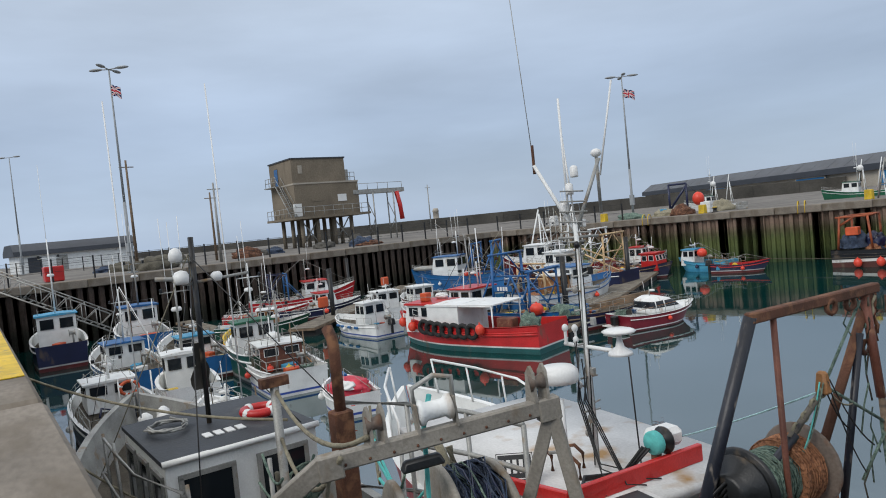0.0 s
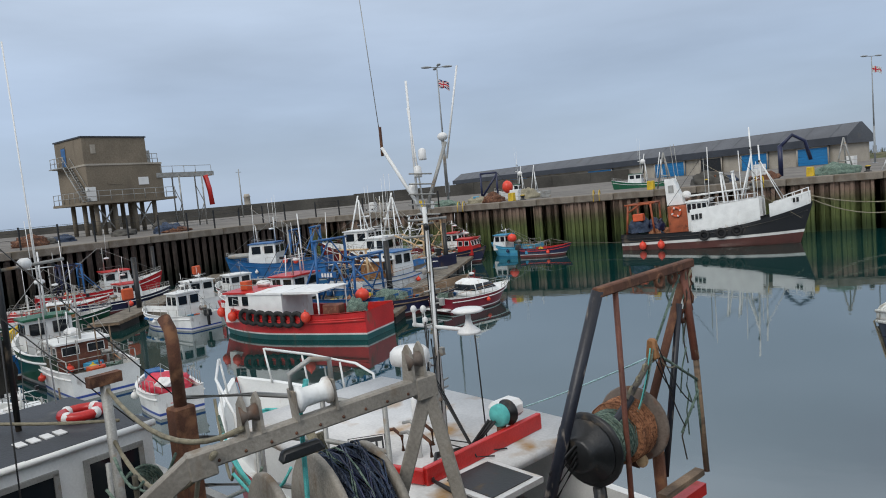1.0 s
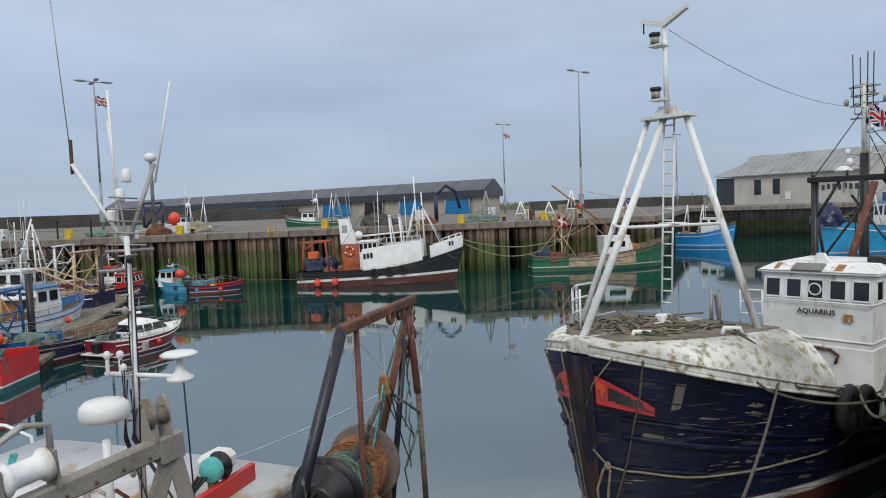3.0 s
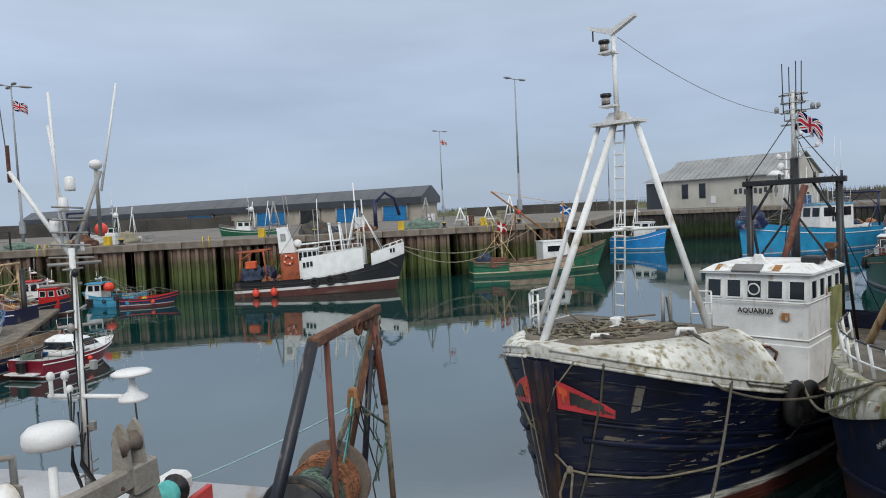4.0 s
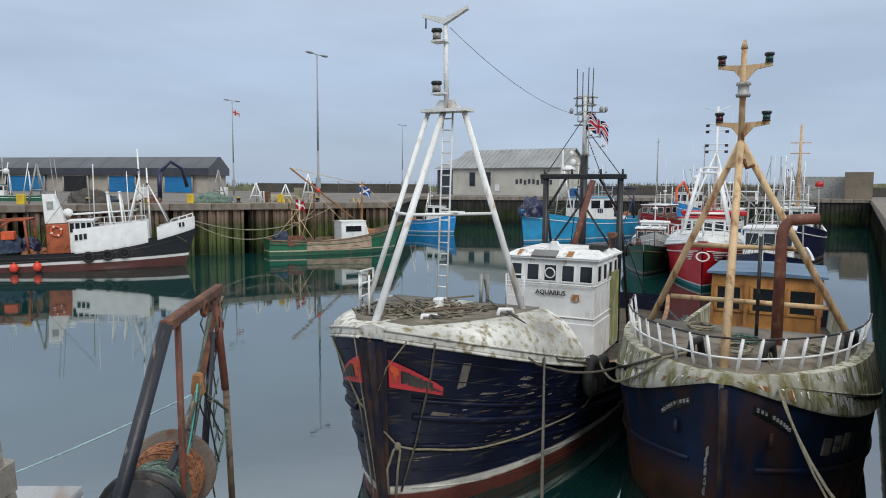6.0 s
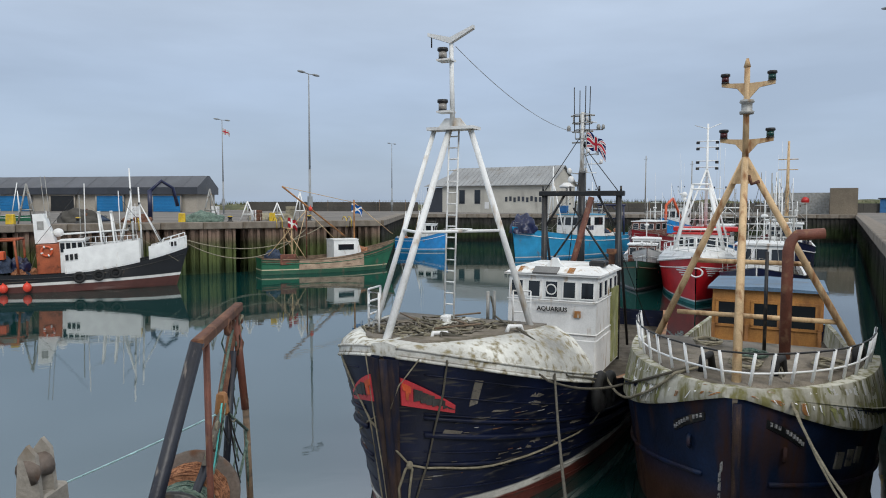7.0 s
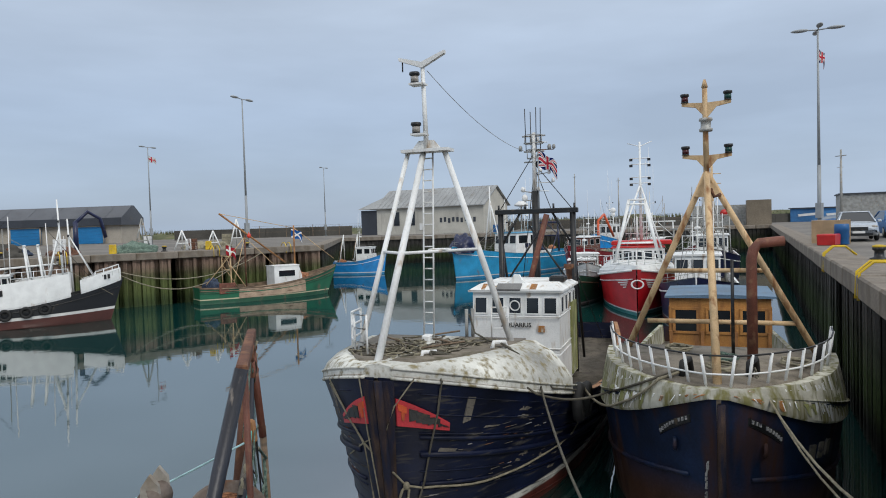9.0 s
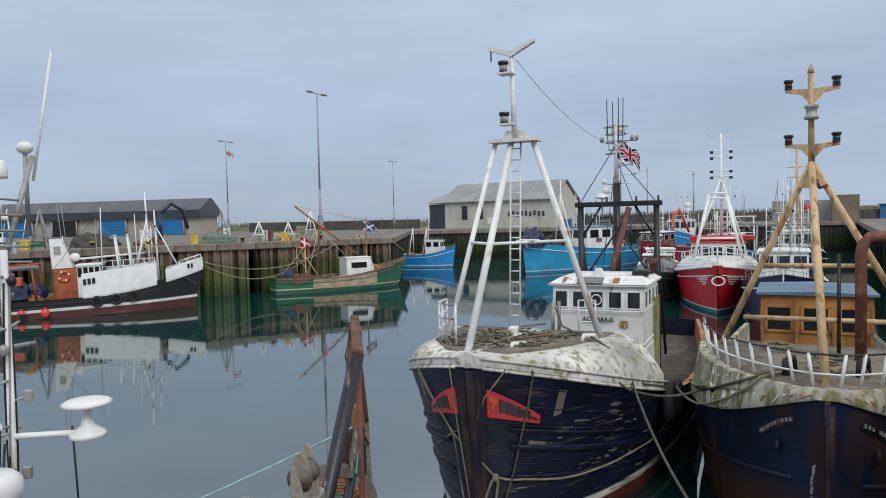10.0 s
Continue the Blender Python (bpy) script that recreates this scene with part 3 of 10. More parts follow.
def flag_at(parent, top, w, h, kind):
    """A flag on its halyard: crossed bands of cloth in one mesh per colour."""
    field = {"union": "flag_blue", "cross": "flag_red", "saltire": "flag_sky", "white": "plastic"}[kind]
    bm = bmesh.new()
    cloth(bm, top, w, h)
    bmesh.ops.solidify(bm, geom=bm.faces[:], thickness=0.006)
    fl = part("flag", bm, field, parent, "weathered flag hanging in the breeze")
    def band(u0, v0, u1, v1, t, material, lift):
        bm = bmesh.new()
        n = 10
        prev = None
        for i in range(n + 1):
            f = i / n
            u, v = u0 + (u1 - u0) * f, v0 + (v1 - v0) * f
            row = []
            for sgn in (-1, 1):
                if abs(u1 - u0) > 0.5:
                    uu, vv = u, min(1, max(0, v + sgn * t))
                else:
                    uu, vv = min(1, max(0, u + sgn * t * h / w)), v
                for side in (-1, 1):
                    x = w * uu * 0.86
                    y = 0.12 * math.sin(uu * 7.0) * uu + 0.02 * vv + side * lift
                    z = -h * vv - 0.35 * uu * uu + 0.05 * math.sin(uu * 9 + vv * 2)
                    row.append(bm.verts.new(V(top) + V((x, y, z))))
            if prev:
                for q in ((0, 2), (1, 3)):
                    bm.faces.new((prev[q[0]], prev[q[1]], row[q[1]], row[q[0]]))
            prev = row
        part("band", bm, material, fl)
    if kind == "union":
        for s in ((0, 0, 1, 1), (0, 1, 1, 0)):
            band(*s, 0.1, "plastic", 0.010)
            band(*s, 0.035, "flag_red", 0.013)
        for s in ((0, 0.5, 1, 0.5), (0.5, 0, 0.5, 1)):
            band(*s, 0.16, "plastic", 0.016)
            band(*s, 0.09, "flag_red", 0.020)
    elif kind in ("cross", "saltire"):
        for s in (((0, 0, 1, 1), (0, 1, 1, 0)) if kind == "saltire" else ((0, 0.5, 1, 0.5), (0.4, 0, 0.4, 1))):
            band(*s, 0.1, "plastic", 0.012)
    else:
        for s in ((0, 0.5, 1, 0.5), (0.4, 0, 0.4, 1)):
            band(*s, 0.1, "flag_red", 0.012)
    return fl


lamp_post(1.0, 57.4, 16.3, 2, "", "tall grey twin-head lamp post on the pier")
lamp_post(-37.0, 46.3, 16.2, 4, "union", "tall grey lamp post with flag on the quay")
lamp_post(-49.5, 7.9, 17.9, 4, "union", "tall grey four-head lamp post with union flag")
lamp_post(32.6, 29.0, 16.2, 4, "union", "tall grey four-head lamp post with two flags")
lamp_post(-9.0, 92.0, 16.2, 2, "white", "tall grey lamp post with flag beside the sheds")
lamp_post(18.0, 122.0, 16.2, 2, "", "tall grey lamp post at the harbour head")
lamp_post(-95.0, 5.0, 18.0, 2, "", "tall grey lamp post near a low white building")

# ---- boats: parts ----
class Hull:
    """A lofted hull along +x (bow), with its bulwarks, deck and rubbing bands."""
    def __init__(s, L, B, zb, zm, zs, draft=0.6, rake=0.8, bluff=3.0, stern=0.8, fine=0.65, full=1.0):
        s.full = full
        s.L, s.B, s.zb, s.zm, s.zs, s.draft, s.rake, s.bluff, s.stern, s.fine = L, B, zb, zm, zs, draft, rake, bluff, stern, fine

    def half(s, u, bluff=None):
        b = s.bluff if bluff is None else bluff
        w = s.stern + (1 - s.stern) * (1 - ((0.5 - u) / 0.5) ** 2) if u < 0.5 else (1 - ((u - 0.5) / 0.5) ** b) ** s.full
        return max(0.03, s.B / 2 * w)

    def top(s, u):
        return s.zm + (s.zb - s.zm) * max(0, (u - 0.35) / 0.65) ** 2 + (s.zs - s.zm) * max(0, (0.35 - u) / 0.35) ** 2

    def at(s, u, z, side=1, out=0.0):
        zt = s.top(u)
        hb, hw = s.half(u), s.half(u, s.bluff * s.fine) * 0.94
        t = min(1, max(0, (zt - z) / zt))
        y = hb + (hw - hb) * t ** 0.8
        if z < 0:
            y = hw * max(0.0, 1 - (z / s.draft) ** 2) ** 0.5
        x = u * s.L - s.rake * u ** 5 * min(1.2, (zt - z) / zt)
        return V((x, side * (y + out), z))

    def us(s, n):
        return [1 - (1 - i / n) ** 1.7 for i in range(n + 1)]

    def build(s, parent, paint, cap="white", deck="deckwood", bulwark=0.5, nu=20, inner=None, label=""):
        us = s.us(nu)
        bm = bmesh.new()
        for side in (1, -1):
            rows = []
            for u in us:
                zt = s.top(u)
                zs = [zt * f for f in (1, 0.86, 0.7, 0.54, 0.38, 0.2, 0.0)] + [-s.draft * f for f in (0.5, 0.85, 1.0)]
                rows.append([bm.verts.new(s.at(u, z, side)) for z in zs])
            for a, b in zip(rows, rows[1:]):
                for i in range(len(a) - 1):
                    q = (a[i], b[i], b[i + 1], a[i + 1])
                    bm.faces.new(q if side < 0 else q[::-1])
            if side == 1:
                first = rows[0]
            else:
                bm.faces.new(first + rows[0][::-1])
        bmesh.ops.remove_doubles(bm, verts=bm.verts[:], dist=0.004)
        bmesh.ops.recalc_face_normals(bm, faces=bm.faces[:])
        h = part("hull", bm, paint, parent, label)
        bm = bmesh.new()
        rows = []
        for u in us[:-1]:
            z = s.top(u) - bulwark
            p = s.at(u, z)
            yy = max(0.02, p.y - 0.05)
            rows.append([bm.verts.new((p.x, y, z)) for y in (-yy, 0, yy)])
        for a, b in zip(rows, rows[1:]):
            for i in range(2):
                bm.faces.new((a[i], b[i], b[i + 1], a[i + 1]))
        bmesh.ops.solidify(bm, geom=bm.faces[:], thickness=0.05)
        part("deck", bm, deck, parent)
        bm = bmesh.new()
        for side in (1, -1):
            rows = []
            for u in us[:-1]:
                p, q = s.at(u, s.top(u), side), s.at(u, s.top(u) - bulwark, side)
                k = 0.09 if abs(p.y) > 0.1 else 0.5 * abs(p.y)
                rows.append([bm.verts.new(c) for c in (p + V((0, side * 0.03, 0.035)), p + V((0, -side * k, 0.035)), p + V((0, -side * k, -0.02)), q + V((0, -side * k, 0)))])
            for a, b in zip(rows, rows[1:]):
                for i in range(3):
                    bm.faces.new((a[i], b[i], b[i + 1], a[i + 1]))
        bmesh.ops.recalc_face_normals(bm, faces=bm.faces[:])
        part("bulwark_rail", bm, inner or cap, parent)
        return h

    def band(s, parent, frac, r, material, name="rubbing_strake", u0=0.0, u1=0.995, lift=0.0):
        for side in (1, -1):
            us = [u for u in s.us(24) if u0 <= u <= u1]
            rod(name, [s.at(u, s.top(u) * frac + lift, side, r * 0.4) for u in us], r, material, parent)


def window(parent, c, right, up, w, h, frame_mat="black", fr=0.04, name="window"):
    right, up = V(right).normalized(), V(up).normalized()
    out = right.cross(up)
    rot = Matrix((right, out, up)).transposed()
    c = V(c)
    bm = bmesh.new()
    for dx, dz, sx, sz in ((0, h / 2, w + fr, fr), (0, -h / 2, w + fr, fr), (-w / 2, 0, fr, h), (w / 2, 0, fr, h)):
        a_box(bm, c + right * dx + up * dz + out * 0.012, (sx, 0.035, sz), rot)
    f = part(name, bm, frame_mat, parent)
    part("pane", one(a_box, c + out * 0.006, (w, 0.016, h), rot), "glass", f, "dark glass")
    return f


def house(parent, x0, x1, y0, y1, z0, z1, wall="white", roof="white", nf=3, ns=2, win=(0.55, 0.92), slope=0.12, over=0.12, fmat="black", roof_t=0.07, name="wheelhouse", fr=0.03, back=0, crown=0.04):
    """Wheelhouse with its front at x0 (towards the bow) and rear at x1."""
    sl = slope
    bm = bmesh.new()
    prof = [(x1, z0), (x0, z0), (x0, z0 + (z1 - z0) * 0.45), (x0 - sl, z1), (x1, z1)]
    a_prism(bm, [(x, y0, z) for x, z in prof], (0, y1 - y0, 0))
    wh = part(name, bm, wall, parent)
    bm = bmesh.new()
    xa, xb = x1 - over, x0 - sl + over
    ya, yb = y0 - over, y1 + over
    pts = [(ya, z1), (yb, z1), (yb, z1 + roof_t), ((ya + yb) / 2, z1 + roof_t + crown), (ya, z1 + roof_t)]
    a_prism(bm, [(xa, y, z + 0.002) for y, z in pts], (xb - xa, 0, 0))
    part("roof", bm, roof, wh)
    zl, zh = z0 + (z1 - z0) * win[0], z0 + (z1 - z0) * win[1]
    zc, hh = (zl + zh) / 2, (zh - zl)
    f = (zc - (z0 + (z1 - z0) * 0.45)) / ((z1 - z0) * 0.55)
    xc = x0 - sl * max(0, f)
    up = V((-sl, 0, (z1 - z0) * 0.55)).normalized()
    for i in range(nf):
        w = (y1 - y0) / nf
        window(wh, (xc, y0 + w * (i + 0.5), zc), (0, 1, 0), up, w * 0.72, hh, fmat, fr)
    for side in (1, -1):
        yy = y1 if side > 0 else y0
        for i in range(ns):
            w = (x0 - sl - x1) / ns
            window(wh, (x1 + w * (i + 0.5), yy, zc), (-side, 0, 0), (0, 0, 1), w * 0.66, hh, fmat, fr)
    for i in range(back):
        w = (y1 - y0) / back
        window(wh, (x1, y0 + w * (i + 0.5), zc), (0, -1, 0), (0, 0, 1), w * 0.66, hh, fmat, fr)
    return wh


def railing(parent, pts, h, material="galv", r=0.018, mids=(0.5,), lean=0.0):
    pts = [V(p) for p in pts]
    for p in pts:
        rod("post", [p, p + V((0, 0, h))], r, material, parent)
    for k in (1.0, *mids):
        rod("rail", [p + V((0, 0, h * k)) for p in pts], r, material, parent)


def mast(parent, x, y, z0, z1, r=0.05, material="white", aerials=0, radar=True, yard=0.5):
    bm = bmesh.new()
    a_tube(bm, (x, y, z0), (x, y, z1), r, r * 0.6, 8)
    m = part("mast", bm, material, parent)
    if yard:
        rod("yard", [(x, y - yard, z0 + (z1 - z0) * 0.75), (x, y + yard, z0 + (z1 - z0) * 0.75)], r * 0.5, material, m)
        for sgn in (-1, 1):
            box("navigation_light", (x, y + sgn * yard * 0.9, z0 + (z1 - z0) * 0.75 + 0.08), (0.1, 0.1, 0.14), "black", m)
    if radar:
        bm = bmesh.new()
        a_spin(bm, (x + 0.22, y, z0 + (z1 - z0) * 0.5), (0, 0, 1), [(0.07, 0), (0.17, 0.02), (0.18, 0.09), (0.14, 0.15), (0.03, 0.165)], 14)
        part("radar_dome", bm, "plastic", m, "white plastic dome")
    for i in range(aerials):
        a = i * 2.1
        p = V((x + 0.25 * math.cos(a), y + 0.3 * math.sin(a), z0 + (z1 - z0) * 0.6))
        rod("aerial", [p, p + V((0.05 * math.cos(a), 0.05 * math.sin(a), (z1 - z0) * random.uniform(0.8, 1.4)))], 0.012, "plastic", m)
    return m


def gallows(parent, x, w, z0, z1, material="blue", r=0.06, brace=0.9, cross=True):
    """A stern gantry: two legs, a beam, braces."""
    for y in (-w / 2, w / 2):
        rod("gantry_leg", [(x, y, z0), (x, y * 0.92, z1)], r, material, parent)
        rod("gantry_brace", [(x + brace, y, z0), (x, y * 0.95, z0 + (z1 - z0) * 0.75)], r * 0.6, material, parent)
    rod("gantry_beam", [(x, -w / 2 - 0.1, z1), (x, w / 2 + 0.1, z1)], r * 1.1, material, parent)
    rod("gantry_beam", [(x, -w / 2, z0 + (z1 - z0) * 0.6), (x, w / 2, z0 + (z1 - z0) * 0.6)], r * 0.7, material, parent)
    if cross:
        rods("lattice", [((x, -w / 2, z0 + (z1 - z0) * 0.6), (x, 0, z1)), ((x, w / 2, z0 + (z1 - z0) * 0.6), (x, 0, z1))], r * 0.5, material, parent)
    for y in (-w * 0.3, w * 0.3):
        bm = bmesh.new()
        a_spin(bm, (x, y - 0.05, z1 - 0.22), (0, 1, 0), [(0.09, 0), (0.05, 0.03), (0.09, 0.1)], 10)
        part("block", bm, "rust", parent)


def fender(parent, p, r=0.2, material="fender", name="fender"):
    bm = bmesh.new()
    a_ball(bm, p, r, (1, 1, 1.15), 12, 8)
    a_tube(bm, V(p) + V((0, 0, r)), V(p) + V((0, 0, r + 0.1)), 0.04, 0.03, 6)
    return part(name, bm, material, parent)


def tyre(parent, p, R=0.3, axis="y"):
    bm = bmesh.new()
    a_ring(bm, p, R, R * 0.36, axis, 16, 7, 0.004)
    return part("tyre_fender", bm, "rubber", parent, "black rubber tyre")


def lifebuoy(parent, p, axis="x", R=0.3, colour="orange", r=0.07):
    bm = bmesh.new()
    a_ring(bm, p, R, r, axis, 18, 7)
    o = part("lifebuoy", bm, colour, parent, colour + " and white life ring")
    bm = bmesh.new()
    for k in range(4):
        a = math.pi / 2 * k + 0.4
        d = V((0, math.cos(a), math.sin(a))) if axis == "x" else (V((math.cos(a), 0, math.sin(a))) if axis == "y" else V((math.cos(a), math.sin(a), 0)))
        a_ball(bm, V(p) + d * R, r * 1.19, (1, 1, 1), 8, 6)
    part("band", bm, "plastic", o)
    return o


def coil(parent, c, R, n, material="rope", r=0.02, name="rope_coil"):
    pts = []
    for i in range(n * 14):
        a = i / 14 * 2 * math.pi
        rr = R * random.uniform(0.75, 1.1)
        pts.append(V(c) + V((rr * math.cos(a), rr * 0.8 * math.sin(a), 0.012 * i / 14 + random.uniform(0, 0.02))))
    return rod(name, pts, r, material, parent, n=5)


def net_heap(parent, c, s, material="greennet", seed=1, name="net"):
    bm = bmesh.new()
    g = bmesh.ops.create_icosphere(bm, subdivisions=4, radius=1)
    for v in g["verts"]:
        p = v.co.copy()
        k = 1 + 0.32 * noise.noise(p * 2.2 + V((seed, 0, 0))) + 0.14 * noise.noise(p * 7 + V((0, seed, 0))) + 0.05 * noise.noise(p * 18)
        p *= k
        v.co = V((p.x * s[0], p.y * s[1], max(-0.05, p.z) * s[2])) + V(c)
    return part(name, bm, material, parent)


def boat_pose(stern, bow, z=0.0):
    a, b = V((*stern, z)), V((*bow, z))
    d = b - a
    return Matrix.Translation(a) @ Matrix.Rotation(math.atan2(d.y, d.x), 4, "Z"), d.length


def hull_paint(name, top, zs, stripe, z1, bottom, z0, worn=0.2):
    M[name] = mat(name, top, 0.38, var=0.22, scale=2.5, stain=(0.14, 0.10, 0.07), amount=worn, stain_scale=1.8, streak=0.5,
                  bands=(0.01, ((z1, 0.012, stripe), (z0, 0.012, bottom))))


def deck_clutter(t, h, L, B, dz, mast_h, cabin):
    """Pots, coils, buckets, buoys, boathooks and stays on a small working boat."""
    for k in range(4):
        x, y = random.uniform(0.06, 0.4) * L, random.uniform(-0.34, 0.34) * B
        kind = random.choice(("pot", "bucket", "coil", "buoy"))
        if kind == "pot":
            bm = bmesh.new()
            w, d, hh = random.uniform(0.5, 0.7), random.uniform(0.35, 0.45), random.uniform(0.3, 0.4)
            for sx in (-1, 1):
                for sy in (-1, 1):
                    a_tube(bm, (sx * w / 2, sy * d / 2, 0), (sx * w / 2, sy * d / 2, hh), 0.02, None, 5)
                for z in (0.02, hh):
                    a_tube(bm, (sx * w / 2, -d / 2, z), (sx * w / 2, d / 2, z), 0.02, None, 5)
            for sy in (-1, 1):
                for z in (0.02, hh):
                    a_tube(bm, (-w / 2, sy * d / 2, z), (w / 2, sy * d / 2, z), 0.02, None, 5)
            a_box(bm, (0, 0, hh * 0.5), (w * 0.9, d * 0.9, hh * 0.9))
            rz = Matrix.Rotation(random.uniform(0, 3), 4, "Z")
            bm.transform(Matrix.Translation((x, y, dz + 0.02)) @ rz)
            part("creel", bm, random.choice(("darkrope", "greennet", "seawall")), t)
        elif kind == "bucket":
            bm = bmesh.new()
            a_spin(bm, (x, y, dz + 0.02), (0, 0, 1), [(0.13, 0), (0.17, 0.3), (0.18, 0.31), (0.15, 0.29)], 12)
            part("bucket", bm, random.choice(("black", "blue", "yellow", "plastic", "orange")), t)
        elif kind == "coil":
            coil(t, (x, y, dz + 0.04), 0.3, 3, random.choice(("rope", "aqua", "darkrope", "fender")), 0.025)
        else:
            fender(t, (x, y, dz + 0.22), random.uniform(0.14, 0.2), random.choice(("fender", "plastic", "yellow")), "buoy")
    for side in (1, -1):
        us = [0.06, 0.18, 0.3, 0.42, 0.54]
        pts = [h.at(u, h.top(u) + 0.02, side, -0.05) for u in us]
        for p in pts:
            rod("stanchion", [p, p + V((0, 0, 0.5))], 0.013, "galv", t, n=5)
        rod("guard_wire", [p + V((0, 0, 0.5)) for p in pts], 0.01, "galv", t, n=4)
        fender(t, h.at(random.uniform(0.3, 0.7), h.top(0.5) * 0.6, side, 0.14), 0.13, random.choice(("fender", "plastic", "navy")))
    top = (cabin[3] if cabin else dz) + (mast_h or 1.2)
    xm = (cabin[1] if cabin else 0.6) * L
    for x, y in ((0.97 * L, 0.0), (0.04 * L, B * 0.3), (0.04 * L, -B * 0.3)):
        rod("stay", [(xm, 0, top), (x, y, h.top(min(1, x / L)) + 0.05)], 0.011, "galv", t, n=4)
    rod("boathook", [(0.15 * L, -0.3 * B, dz + 0.5), (0.6 * L, -0.38 * B, dz + 0.75)], 0.018, "varnish", t, n=5)


def small_boat(name, label, stern, bow, B, zb, zm, paint, cabin=None, cab_mat="white", roof="white", cap="white", deck="deckwood", group="moored fishing boats", nf=3, ns=2,
               mast_h=0.0, mast_mat="white", aerials=1, gantry=None, fenders=(), tyres=0, bluff=2.4, rake=0.5, bul=0.4, nets=None, boxes=0, rails=True, outboard=False, seed=1, stern_w=0.85, scale=1.0, low=1.0):
    """A moored boat: hull, wheelhouse, mast, stern gantry and the clutter on its deck. cabin: (front, rear, width, top) as shares of the length."""
    random.seed(seed)
    m, L = boat_pose(stern, bow)
    mid = V((L / 2, 0, 0))
    t = thing(name, m @ Matrix.Translation(mid) @ Matrix.Diagonal((scale, scale, scale * low, 1)) @ Matrix.Translation(-mid), label, "boat", group)
    h = Hull(L, B, zb, zm, zm + 0.12, 0.5, rake, bluff, stern_w)
    h.build(t, paint, cap, deck, bul)
    h.band(t, 0.8, 0.04, cap)
    dz = zm - bul
    if cabin:
        f, r, w, top = cabin
        z0 = h.top((f + r) / 2) - bul
        house(t, f * L, r * L, -w / 2, w / 2, z0 + 0.002, top, cab_mat, roof, nf, ns, slope=0.16, over=0.1, fmat="white" if cab_mat != "white" else "black", fr=0.025, back=2, win=(0.6, 0.9))
        railing(t, [(r * L + 0.1, y, top + 0.12) for y in (-w / 2 + 0.1, w / 2 - 0.1)] + [(f * L - 0.35, w / 2 - 0.1, top + 0.12)], 0.22, "galv", 0.014, ())
        if mast_h:
            mast(t, r * L + 0.25, 0.0, top + 0.05, top + mast_h, 0.045, mast_mat, aerials)
    elif mast_h:
        mast(t, 0.6 * L, 0.0, dz, dz + mast_h, 0.045, mast_mat, aerials, False)
    if rails:
        us = (0.72, 0.8, 0.88, 0.95, 0.985)
        for side in (1, -1):
            railing(t, [h.at(u, h.top(u) + 0.03, side, -0.06) for u in us], 0.42, "galv" if rails is True else rails, 0.014)
    if gantry:
        gx, gw, gz, gm = gantry
        gallows(t, gx * L, gw, dz, gz, gm)
    for u, side, z in fenders:
        fender(t, h.at(u, z, side, 0.18), 0.19)
    for i in range(tyres):
        u = 0.25 + 0.5 * i / max(1, tyres - 1)
        for side in (1, -1):
            tyre(t, h.at(u, h.top(u) * 0.78, side, 0.06), 0.24)
    if nets:
        for k, (x, y, s, nm) in enumerate(nets):
            net_heap(t, (x * L, y, dz + 0.05), (s, s, s * 0.8), nm, seed + k)
    for i in range(boxes):
        c = random.choice(("orange", "light_blue", "plastic", "yellow", "red"))
        bm = bmesh.new()
        x, y = random.uniform(0.08, 0.36) * L, random.uniform(-0.32, 0.32) * B
        zb0 = dz + 0.17 + 0.02
        a_box(bm, (x, y, zb0), (0.55, 0.4, 0.3), Matrix.Rotation(random.uniform(0, 3), 3, "Z"), 1.06, 0.02)
        part("fish_box", bm, c, t)
    if cabin and boxes:
        bm = bmesh.new()
        a_spin(bm, (cabin[1] * L - 0.5, -B * 0.3, dz + 0.75), (0, 1, 0), [(0.2, 0), (0.1, 0.05), (0.1, 0.25), (0.2, 0.3)], 14)
        part("line_hauler", bm, "galv", t)
        rod("hauler_post", [(cabin[1] * L - 0.5, -B * 0.3 + 0.12, dz), (cabin[1] * L - 0.5, -B * 0.3 + 0.12, dz + 0.8)], 0.05, "galv", t)
    if low < 1.0:
        deck_clutter(t, h, L, B, dz, mast_h, cabin)
    if outboard:
        bm = bmesh.new()
        a_box(bm, (-0.25, 0, zm + 0.2), (0.45, 0.35, 0.5), None, 0.8, 0.06)
        a_box(bm, (-0.25, 0, zm - 0.3), (0.16, 0.12, 0.8), None, 1.0, 0.02)
        part("outboard_engine", bm, "black", t, "black outboard engine")
    return t, h, L

def stain_layer(name, parent, point, blobs, material):
    """A thin film of stains on a curved surface. point(u, f): a place on it; blobs: (u, f0, f1, width, lean) from top to bottom."""
    bm = bmesh.new()
    for u, f0, f1, w, lean in blobs:
        rows = []
        for i in range(7):
            k = i / 6
            f = f0 + (f1 - f0) * k
            wide = w * (0.35 + 0.65 * math.sin(math.pi * (0.15 + 0.7 * k))) * random.uniform(0.7, 1.2)
            uc = u + lean * k + random.uniform(-0.15, 0.15) * w
            rows.append([bm.verts.new(point(uc + q * wide, f)) for q in (-0.5, 0.0, 0.5)])
        for a, b in zip(rows, rows[1:]):
            for j in range(2):
                bm.faces.new((a[j], b[j], b[j + 1], a[j + 1]))
    bmesh.ops.recalc_face_normals(bm, faces=bm.faces[:])
    return part(name, bm, material, parent)


